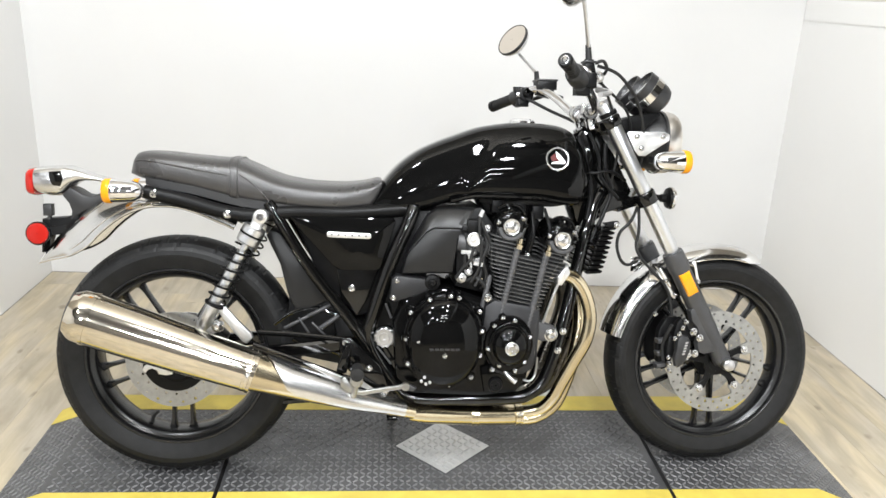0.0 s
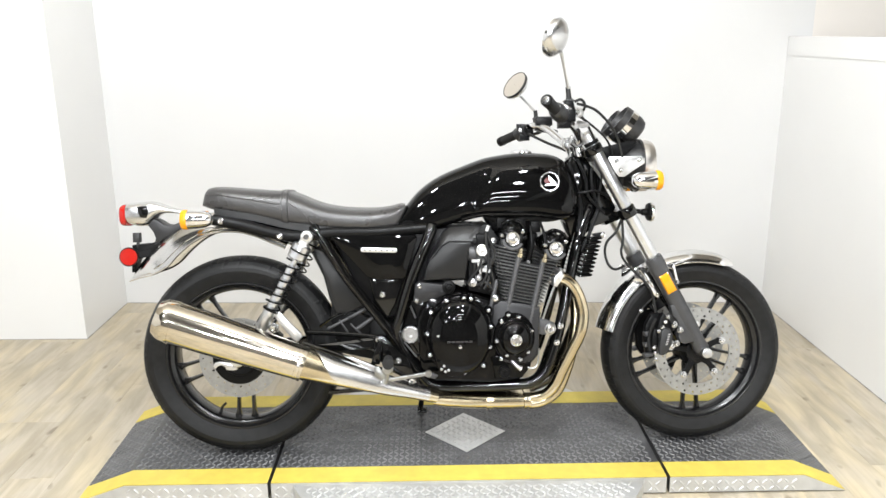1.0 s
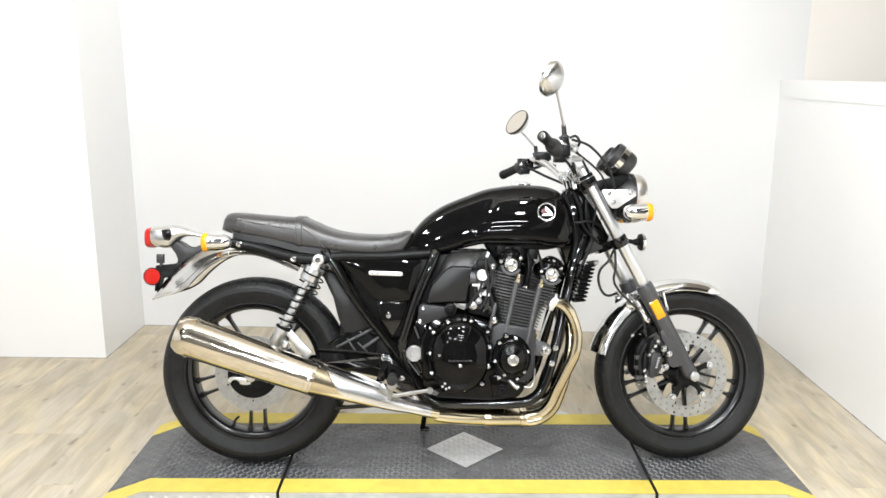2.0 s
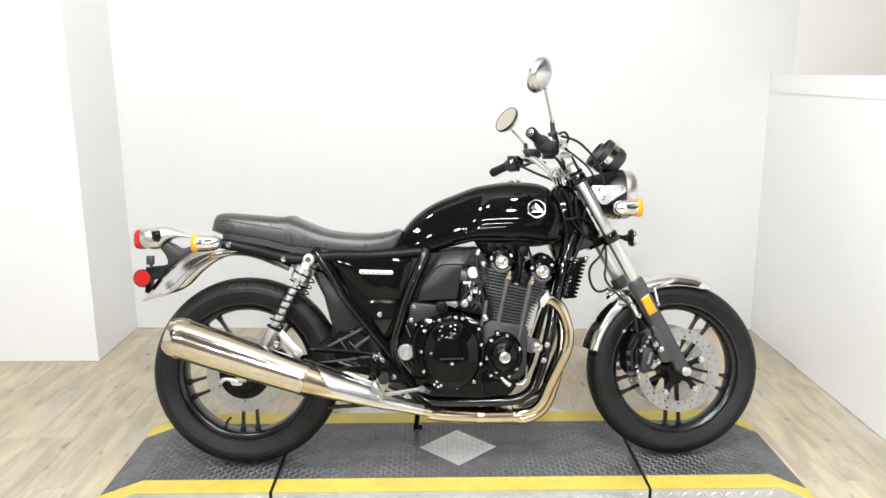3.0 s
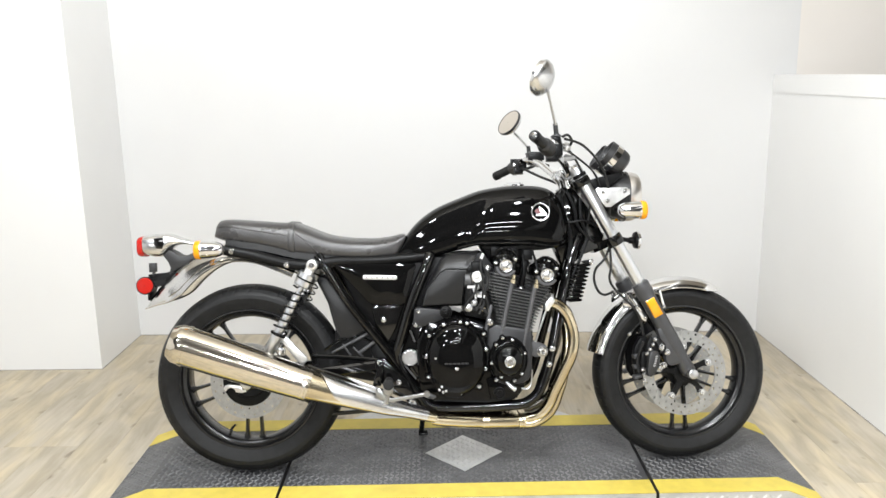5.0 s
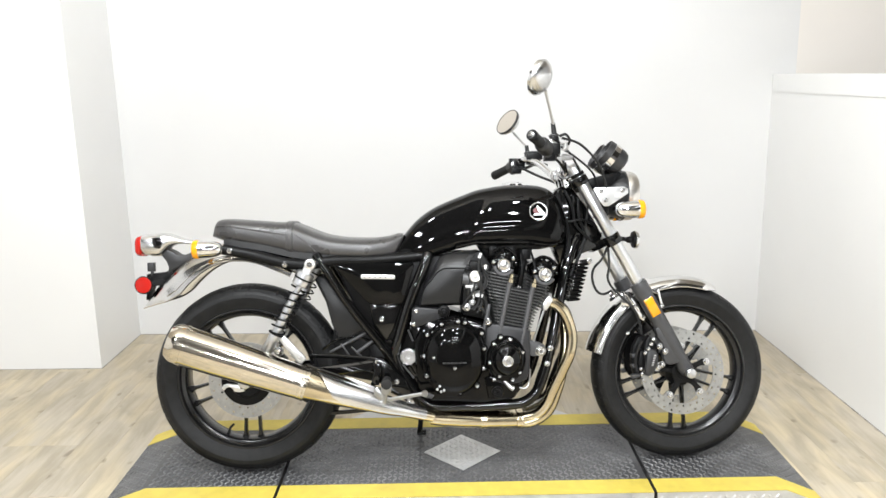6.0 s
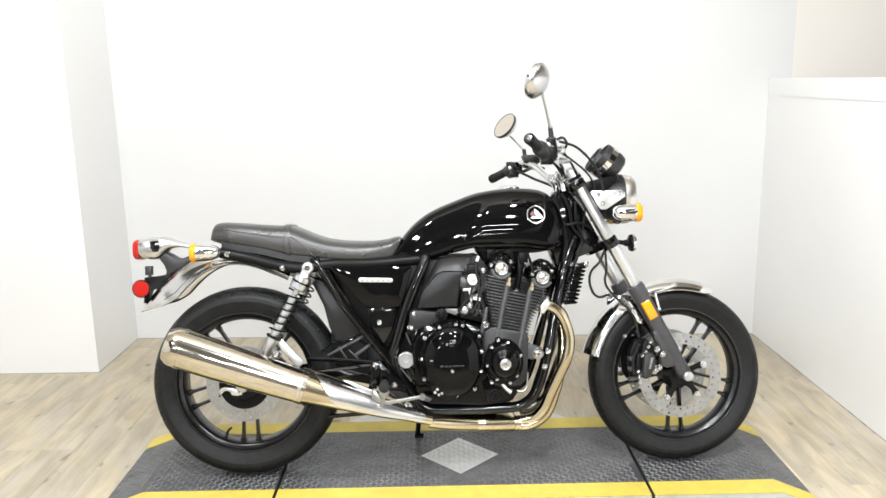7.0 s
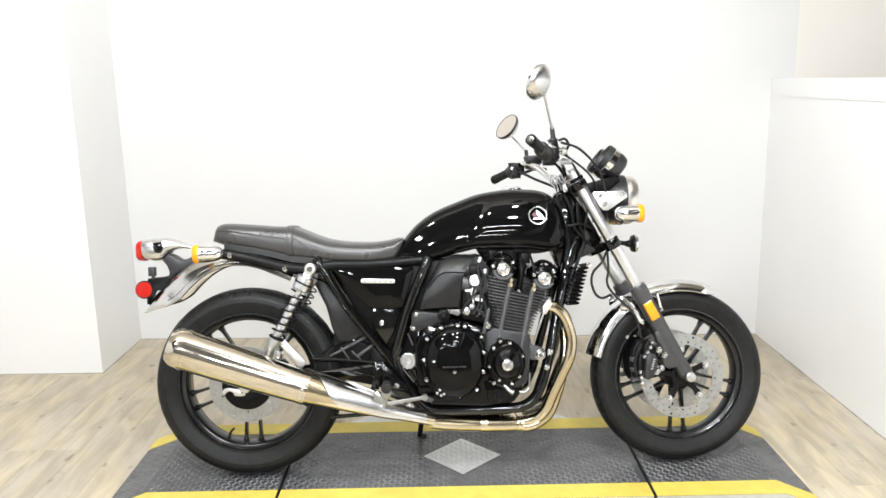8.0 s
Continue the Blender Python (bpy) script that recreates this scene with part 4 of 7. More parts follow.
for side in (BAR_R, BAR_L):
    a, b = Vector(side[-2]), Vector(side[-1])
    d = (b - a).normalized()
    bm = new_bm()
    prof = [(-0.004, 0.013), (-0.004, 0.020), (0.004, 0.020), (0.006, 0.016)]
    for k in range(9):
        prof += [(0.012 + 0.0125 * k, 0.0165), (0.020 + 0.0125 * k, 0.0168), (0.021 + 0.0125 * k, 0.0158)]
    prof += [(0.125, 0.017), (0.128, 0.013)]
    lathe(bm, prof, a + d * ((b - a).length - 0.115), d, 20, True)
    part("grip", bm, GRIPR, handlebar, "black ribbed rubber grip")
    bm = new_bm()
    lathe(bm, [(0, 0.012), (0, 0.018), (0.018, 0.018), (0.022, 0.014)], b + d * 0.012, d, 20, True)
    part("bar_end", bm, SATIN, handlebar, "black bar-end weight")
    bm = new_bm()
    lathe(bm, [(0.0, 0.0095), (0.0012, 0.0095), (0.0014, 0.0078), (0.0, 0.0075)], b + d * 0.034, d, 20)
    lathe(bm, [(-0.002, 0.005), (0.001, 0.005), (0.002, 0.001)], b + d * 0.034, d, 12)
    part("end_screw", bm, BOLT, handlebar, "bright bar-end screw")
    bm = new_bm()
    p = a + d * -0.018
    for lo, hi in (((-0.016, -0.020, -0.034), (0.020, 0.016, -0.008)), ((0.006, -0.024, -0.016), (0.034, 0.012, 0.020)), ((-0.024, -0.010, 0.004), (0.004, 0.018, 0.026))):
        box(bm, p + Vector(lo), p + Vector(hi), 0.004)
    part("switch_block", bm, SATIN, handlebar, "black switch block")
    bm = new_bm()
    box(bm, p + Vector((-0.020, -0.026, -0.006)), p + Vector((-0.006, -0.018, 0.008)), 0.002)
    part("switch_button", bm, RIMC, handlebar, "small pale switch button")
    bm = new_bm()
    lathe(bm, [(-0.006, 0.0135), (-0.006, 0.0165), (0.006, 0.0165), (0.006, 0.0135)], a + d * -0.05, d, 16)
    part("bar_collar", bm, SATIN, handlebar)
    bm = new_bm()
    p = a + d * -0.005
    rings = []
    for s, r in ((-0.035, 0.016), (-0.033, 0.022), (-0.01, 0.026), (0.012, 0.024), (0.015, 0.017)):
        rings.append([p + d * s + Vector((math.cos(t) * r * 0.9 + 0.004, 0, math.sin(t) * r * 1.15 - 0.004)) for t in (2 * math.pi * k / 20 for k in range(20))])
    loft(bm, rings)
    part("switch_housing", bm, PLASTIC, handlebar, "black switch housing")
    grow = 0.86 if side is BAR_R else 0.78
    bm = new_bm()
    lathe(bm, [(-0.036 * grow, 0.016), (-0.034 * grow, 0.027 * grow), (-0.010, 0.030 * grow), (0.000, 0.0285 * grow), (0.002, 0.030 * grow), (0.024, 0.028 * grow), (0.030, 0.022), (0.034, 0.018)], a + d * (0.018 if side is BAR_R else -0.012), d, 24, True)
    part("twist_housing", bm, PLASTIC, handlebar, "black two-piece grip housing")
    if side is BAR_R:
        # master cylinder and mirror mount over the bar
        bm = new_bm()
        cyl(bm, (1.000, -0.285, 1.098), (1.062, -0.215, 1.092), 0.0125, 0.011, 16, 0.003)
        part("brake_master", bm, RIMC, handlebar, "bright brake master cylinder")
        bm = new_bm()
        slab(bm, [(1.002, 1.060), (1.034, 1.056), (1.040, 1.090), (1.032, 1.128), (1.014, 1.130), (1.004, 1.090)], -0.272, -0.246, 0.004)
        part("mirror_mount", bm, SATIN, handlebar, "black mirror mount")
        bm = new_bm()
        lathe(bm, [(0, 0.012), (0.004, 0.015), (0.018, 0.015), (0.022, 0.010), (0.030, 0.009)], (1.056, -0.222, 1.094), (0.66, 0.72, -0.12), 14, True)
        part("master_cap", bm, SATINALU, handlebar, "bright hose union")
        bm = new_bm()
        tube(bm, [(1.040, -0.255, 1.120), (1.060, -0.258, 1.126), (1.078, -0.235, 1.108), (1.072, -0.200, 1.088)], 0.0042, 6, 8)
        part("brake_light_wire", bm, GRIPR, handlebar)
    bm = new_bm()
    sy = -1 if side is BAR_R else 1
    q = Vector(side[-3])
    tube(bm, [q + Vector((0.03, 0, -0.004)), q + Vector((0.045, 0.035 * sy, -0.012)), q + Vector((0.03, 0.09 * sy, -0.02)), q + Vector((-0.02, 0.17 * sy, -0.03))], [0.008, 0.007, 0.006, 0.0065], 5, 10)
    part("lever", bm, ALU if sy < 0 else SATIN, handlebar, "hand lever")
    bm = new_bm()
    rc = Vector((1.020, -0.262, 1.110)) if sy < 0 else Vector((1.046, 0.222, 1.106))
    rh = Vector((0.012, 0.016, 0.009)) if sy < 0 else Vector((0.030, 0.031, 0.013))
    box(bm, rc - rh, rc + rh, 0.004)
    if sy > 0:
        arm = new_bm()
        slab(arm, [(1.018, 1.078), (1.062, 1.068), (1.070, 1.094), (1.016, 1.098)], 0.205, 0.240, 0.004)
        cyl(arm, (1.060, 0.195, 1.078), (1.085, 0.165, 1.066), 0.008, 0.006, 10)
        part("reservoir_clamp", arm, SATIN, handlebar, "black clutch master clamp")
    res = part("brake_reservoir" if sy < 0 else "clutch_reservoir", bm, SATIN, handlebar, "black fluid reservoir")
    bm = new_bm()
    box(bm, (rc.x - rh.x - 0.002, rc.y - rh.y - 0.002, rc.z + rh.z), (rc.x + rh.x + 0.002, rc.y + rh.y + 0.002, rc.z + rh.z + 0.005), 0.002)
    part("reservoir_lid", bm, PLASTIC, res)
for sy in (-1, 1):
    bm = new_bm()
    lathe(bm, [(0.0, 0.019), (0.004, 0.0195), (0.012, 0.0165), (0.030, 0.0155), (0.040, 0.0165)], (1.112, 0.050 * sy, 0.968), (-0.30, 0, 0.95), 20, True)
    riser = part("bar_riser", bm, CHROME, bike, "polished handlebar riser", FORK)
    bm = new_bm()
    lathe(bm, [(0.0, 0.0128), (0.0, 0.0205), (0.003, 0.0225), (0.031, 0.0225), (0.034, 0.0205), (0.034, 0.0128)], (1.0985, 0.033 * sy, 1.0155), (0, sy, 0), 24)
    part("bar_clamp", bm, RIMC, riser, "polished split handlebar clamp")
    for dx in (-0.018, 0.018):
        bm = new_bm()
        cyl(bm, (1.0985 + dx, 0.050 * sy, 1.006), (1.0985 + dx * 0.9, 0.050 * sy, 1.036), 0.0062, 0.0058, 10, 0.001)
        part("clamp_bolt", bm, BOLT, riser)


def mirror_on(base, tip, centre, normal, r):
    bm = new_bm()
    tube(bm, [base, Vector(base).lerp(Vector(tip), 0.5), tip], [0.0055, 0.0042, 0.005], 6, 12)
    mir = part("mirror", bm, ALU, bike, "round chrome rear-view mirror on a thin stem", FORK)
    bm = new_bm()
    lathe(bm, [(-0.030, 0.002), (-0.028, r * 0.35), (-0.020, r * 0.72), (-0.008, r * 0.95), (0.0, r), (0.006, r), (0.007, r * 0.95)], centre, normal, 36, True)
    part("mirror_shell", bm, RIMC, mir, "chrome mirror back")
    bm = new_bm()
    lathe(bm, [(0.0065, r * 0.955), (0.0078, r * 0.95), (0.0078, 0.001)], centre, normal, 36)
    part("mirror_glass", bm, TINTED_MIRROR, mir, "mirror glass with the beige reflection in its tint")
    bm = new_bm()
    lathe(bm, [(0.0, r * 1.008), (0.0080, r * 1.008), (0.0090, r * 0.99), (0.0088, r * 0.95), (0.007, r * 0.945)], centre, normal, 36)
    part("mirror_rim", bm, PLASTIC if normal[1] < 0 else CHROME, mir)
    bm = new_bm()
    cyl(bm, Vector(base) + Vector((0.002, 0, -0.034)), Vector(base) + Vector((-0.002, 0, 0.008)), 0.0085, 0.007, 12)
    part("stem_boot", bm, GRIPR, mir, "black rubber stem boot")


mirror_on((1.020, -0.262, 1.155), (0.982, -0.330, 1.254), (0.964, -0.335, 1.294), (-0.72, 0.58, 0.38), 0.057)
mirror_on((1.030, 0.262, 1.145), (0.988, 0.328, 1.212), (0.970, 0.335, 1.2535), (-0.74, -0.46, 0.49), 0.055)

# cables and hoses of the front end
for line, r in (([(1.03, -0.235, 1.10), (1.07, -0.20, 1.09), (1.13, -0.13, 1.03), (1.175, -0.08, 0.93), (1.17, -0.05, 0.82)], 0.0036),
                ([(1.05, -0.25, 1.115), (1.12, -0.22, 1.095), (1.20, -0.15, 1.03), (1.24, -0.10, 0.93), (1.24, -0.075, 0.84), (1.242, -0.09, 0.70), (1.236, -0.09, 0.65), (1.256, -0.09, 0.61), (1.330, -0.095, 0.53), (1.352, -0.09, 0.45)], 0.0042),
                ([(1.04, -0.22, 1.09), (1.10, -0.17, 1.07), (1.19, -0.10, 1.01), (1.22, -0.05, 0.93), (1.21, -0.02, 0.86)], 0.0036),
                ([(0.99, 0.24, 1.07), (1.05, 0.18, 1.03), (1.12, 0.10, 0.985), (1.18, 0.06, 0.92), (1.17, 0.05, 0.80)], 0.005),
                ([(1.246, -0.07, 0.765), (1.222, -0.08, 0.718), (1.192, -0.08, 0.686), (1.184, -0.08, 0.650), (1.196, -0.08, 0.610), (1.225, -0.06, 0.592), (1.262, -0.04, 0.600)], 0.0045)):
    bm = new_bm()
    tube(bm, line, r, 8, 10)
    part("cable", bm, GRIPR, bike, "black rubber-covered control cable", FORK)

# ---- tank, seat and covers ----
def hermite(pts, x):
    """Smooth height through (x, value) pairs, without overshoot."""
    xs, ys = [p[0] for p in pts], [p[1] for p in pts]
    if x <= xs[0]:
        return ys[0]
    if x >= xs[-1]:
        return ys[-1]
    k = max(i for i in range(len(xs) - 1) if xs[i] <= x)
    sl = [(ys[i + 1] - ys[i]) / (xs[i + 1] - xs[i]) for i in range(len(xs) - 1)]
    tan = lambda i: sl[0] if i == 0 else sl[-1] if i == len(xs) - 1 else (0 if sl[i - 1] * sl[i] <= 0 else 2 * sl[i - 1] * sl[i] / (sl[i - 1] + sl[i]))
    h = xs[k + 1] - xs[k]
    t = (x - xs[k]) / h
    return ((2 * t ** 3 - 3 * t * t + 1) * ys[k] + (t ** 3 - 2 * t * t + t) * h * tan(k) + (3 * t * t - 2 * t ** 3) * ys[k + 1] + (t ** 3 - t * t) * h * tan(k + 1))


def sgnpow(v, e):
    return math.copysign(abs(v) ** e, v)


TOP = [(0.500, 0.764), (0.541, 0.820), (0.571, 0.856), (0.61, 0.888), (0.65, 0.912), (0.729, 0.944), (0.81, 0.971), (0.92, 0.983), (1.01, 0.978), (1.055, 0.960), (1.083, 0.928), (1.100, 0.880)]
BOT = [(0.500, 0.738), (0.60, 0.737), (0.66, 0.747), (0.719, 0.766), (0.794, 0.780), (0.95, 0.777), (1.04, 0.766), (1.075, 0.774), (1.100, 0.815)]
WID = [(0.500, 0.090), (0.56, 0.112), (0.65, 0.124), (0.78, 0.132), (0.95, 0.136), (1.03, 0.136), (1.070, 0.128), (1.088, 0.112), (1.100, 0.090)]


def eased(pairs, n, passes):
    """Evenly spaced heights along the tank, smoothed so that reflections run clean."""
    v = [hermite(pairs, 0.500 + 0.600 * k / (n - 1)) for k in range(n)]
    for _ in range(passes):
        v = [v[0]] + [(v[k - 1] + 2 * v[k] + v[k + 1]) / 4 for k in range(1, n - 1)] + [v[-1]]
    return v


bm = new_bm()
rings = []
N = 88
STEPS = 101
tops, bots, wids = eased(TOP, STEPS, 10), eased(BOT, STEPS, 6), eased(WID, STEPS, 10)
for k in range(STEPS):
    x = 0.500 + 0.600 * k / (STEPS - 1)
    zt, zb, w = tops[k], bots[k], wids[k]
    zm = zb + 0.22 * (zt - zb)
    ring = []
    for i in range(N):
        a = 2 * math.pi * i / N
        c, s = math.cos(a), math.sin(a)
        if s >= 0:
            up = abs(s) ** 0.62
            z, y = zm + (zt - zm) * up, w * (1 - 0.17 * up ** 1.5) * sgnpow(c, 0.46)
        else:
            z, y = zm - (zm - zb) * abs(s) ** 0.7, w * sgnpow(c, 0.20)
        # the knee recess is cut along a slanting crease
        k1 = max(0, min(1, (0.775 + 0.50 * (z - 0.79) - x) / 0.035))
        k2 = max(0, min(1, (zt - 0.012 - z) / 0.05))
        y *= 1 - 0.060 * k1 * k1 * (3 - 2 * k1) * k2 * k2 * (3 - 2 * k2)
        ring.append((x, y, z))
    rings.append(ring)
loft(bm, rings)
tank = part("fuel_tank", bm, PAINT, bike, "gloss black fuel tank with knee recesses")
bm = new_bm()
rings = []
for k in range(31):
    x = 0.715 + 0.345 * k / 30
    zb, w = hermite(BOT, x), hermite(WID, x) * 0.985
    rings.append([(x, y, z) for y, z in ((-w + 0.012, zb + 0.013), (-w - 0.005, zb + 0.009), (-w - 0.009, zb + 0.004), (-w - 0.005, zb - 0.001), (w + 0.005, zb - 0.001), (w + 0.009, zb + 0.004), (w + 0.005, zb + 0.009), (w - 0.012, zb + 0.013))])
loft(bm, rings)
part("tank_seam", bm, PAINT, tank, "gloss black lower tank seam")
bm = new_bm()
cap_c = (0.925, 0.0, 0.981)
lathe(bm, [(0, 0.036), (0.006, 0.036), (0.009, 0.032), (0.010, 0.026), (0.013, 0.022), (0.014, 0.002)], cap_c, (0.02, 0, 1), 32)
part("filler_cap", bm, CHROME, tank, "chrome filler cap")
EMB = (0.998, -0.1305, 0.887)
emn = Vector((0.0, -1, 0.16)).normalized()
for sy in (-1, 1):
    n = Vector((emn.x, emn.y * -sy, emn.z)).normalized()
    c = Vector((EMB[0], -EMB[1] * sy, EMB[2]))
    bm = new_bm()
    lathe(bm, [(-0.006, 0.0305), (0.003, 0.0312), (0.0045, 0.0298), (0.0040, 0.0272), (0.001, 0.0266)], c, n, 40)
    a, u, v = n, Vector((1, 0, 0)), None
    u = (u - n * u.dot(n)).normalized()
    v = n.cross(u) * (1 if sy > 0 else 1)
    if v.z < 0:
        v = -v
    for k in range(6):
        t = 2 * math.pi * (k + 0.5) / 6
        cyl(bm, c + (u * math.cos(t) + v * math.sin(t)) * 0.0315 - n * 0.004, c + (u * math.cos(t) + v * math.sin(t)) * 0.0315 + n * 0.004, 0.0024, 0.0018, 8)
    ring = part("tank_emblem", bm, RIMC, tank, "round chrome emblem with a plain wing shape")
    bm = new_bm()
    lathe(bm, [(0.0012, 0.0268), (0.0014, 0.001)], c, n, 32)
    part("emblem_ground", bm, PAINT, ring)
    bm = new_bm()
    wing = [(-0.005, 0.020), (0.008, 0.009), (0.021, -0.007), (0.019, -0.013), (-0.018, -0.013), (-0.012, -0.008), (0.006, -0.006), (-0.003, 0.004)]
    loft(bm, [[c + u * p + v * q + n * h for p, q in wing] for h in (0.001, 0.0042)])
    part("emblem_wing", bm, SATINALU, ring)
    bm = new_bm()
    wing = [(-0.020, 0.004), (-0.008, 0.015), (-0.004, 0.004), (0.003, -0.005), (-0.015, -0.006)]
    loft(bm, [[c + u * p + v * q + n * h for p, q in wing] for h in (0.001, 0.0036)])
    part("emblem_red_field", bm, EMBRED, ring)

STOP = [(-0.120, 0.836), (-0.112, 0.866), (-0.098, 0.882), (-0.075, 0.886), (0.02, 0.879), (0.117, 0.871), (0.151, 0.870), (0.19, 0.857), (0.238, 0.836), (0.29, 0.820), (0.36, 0.811), (0.43, 0.809), (0.49, 0.815), (0.525, 0.823), (0.535, 0.821)]
SBOT = [(-0.120, 0.824), (-0.083, 0.812), (0.05, 0.786), (0.175, 0.757), (0.305, 0.743), (0.422, 0.736), (0.50, 0.739), (0.52, 0.765), (0.535, 0.80)]
SWID = [(-0.120, 0.055), (-0.10, 0.085), (-0.05, 0.105), (0.10, 0.115), (0.20, 0.122), (0.30, 0.130), (0.40, 0.128), (0.50, 0.105), (0.535, 0.085)]


def seat_ring(x, grow=0.0, n=44):
    zt, zb, w = hermite(STOP, x), hermite(SBOT, x), hermite(SWID, x)
    zm = (zt + zb) / 2
    ring = []
    for i in range(n):
        a = 2 * math.pi * i / n
        c, s = math.cos(a), math.sin(a)
        y = (w + grow) * sgnpow(c, 0.42 if s > 0 else 0.3) * (1.0 - 0.10 * max(0, s))
        ring.append((x, y, zm + ((zt - zb) / 2 + grow) * sgnpow(s, 0.62)))
    return ring


bm = new_bm()
loft(bm, [seat_ring(-0.120 + 0.655 * (k / 70)) for k in range(71)])
seat = part("seat", bm, LEATHER, bike, "black vinyl stepped saddle with a cross strap")
bm = new_bm()
loft(bm, [seat_ring(x, g) for x, g in ((0.138, 0.0), (0.139, 0.003), (0.162, 0.0035), (0.163, 0.0)) ])
part("seat_strap", bm, LEATHER, seat, "black vinyl strap across the saddle")
for x0 in (0.143, 0.1575):
    bm = new_bm()
    loft(bm, [seat_ring(x, g) for x, g in ((x0, 0.003), (x0 + 0.0005, 0.0046), (x0 + 0.0018, 0.0046), (x0 + 0.0023, 0.003))])
    part("stitching", bm, LEATHER, seat)
for sy in (-1, 1):
    bm = new_bm()
    pts = []
    for k in range(22):
        x = -0.10 + 0.235 * k / 21
        zt, zb, w = hermite(STOP, x), hermite(SBOT, x), hermite(SWID, x)
        pts.append((x, sy * w * 0.977, zt - 0.022 - 0.020 * k / 21))
    tube(bm, pts, 0.0024, 2, 6)
    part("piping", bm, LEATHER, seat, "sewn edge seam")
    bm = new_bm()
    pts = []
    for k in range(14):
        x = 0.168 + 0.10 * k / 13
        zt, zb, w = hermite(STOP, x), hermite(SBOT, x), hermite(SWID, x)
        pts.append((x, sy * (w + 0.0005) * (0.985 + 0.015 * k / 13), zt - 0.035 - 0.058 * k / 13 + 0.01 * math.sin(k / 13 * 3)))
    tube(bm, pts, 0.0022, 2, 6)
    part("piping", bm, LEATHER, seat, "sewn edge seam")
bm = new_bm()
rings = []
for k in range(30):
    x = -0.075 + 0.57 * k / 29
    zb, w = hermite(SBOT, x), hermite(SWID, x) * 0.93
    rings.append([(x, y, z) for y, z in ((-w, zb + 0.012), (-w, zb - 0.010), (w, zb - 0.010), (w, zb + 0.012))])
loft(bm, rings)
part("seat_base", bm, PLASTIC, seat, "black plastic seat pan")

for sy in (-1, 1):
    bm = new_bm()
    pillow(bm, [(0.288, 0.730), (0.565, 0.724), (0.572, 0.714), (0.535, 0.590), (0.520, 0.583), (0.430, 0.583), (0.405, 0.597)], 0.133 * sy, 0.095 * sy, 0.007, 0.011)
    cover = part("side_cover", bm, PAINT, bike, "gloss black triangular side cover")
    if sy < 0:
        bm = new_bm()
        for k in range(6):
            x0 = 0.398 + 0.0178 * k
            z0 = 0.6815 - 0.0006 * k
            slab(bm, [(x0 + 0.004, z0 - 0.0026), (x0 + 0.009, z0 - 0.0028), (x0 + 0.009, z0 + 0.0008), (x0 + 0.004, z0 + 0.0010)], -0.1470, -0.1455, 0.0005)
        part("model_badge", bm, CASTGREY, cover, "row of plain grey bars on the chrome badge")
        bm = new_bm()
        slab(bm, [(0.392, 0.6765), (0.397, 0.673), (0.502, 0.6695), (0.507, 0.6725), (0.507, 0.6805), (0.502, 0.684), (0.397, 0.6885), (0.392, 0.685)], -0.1460, -0.134, 0.0015)
        part("badge_plate", bm, SATINALU, cover, "slim chrome badge plate")
        bm = new_bm()
        slab(bm, [(0.415, 0.585), (0.53, 0.585), (0.50, 0.50), (0.47, 0.455), (0.43, 0.50)], -0.105, -0.06, 0.004)
        low = part("lower_cover", bm, FRAME, bike, "black lower frame cover")
        put_bolts(low, bolt_mesh(0.008, 0.008, BOLT), [(0.457, -0.105, 0.531)])

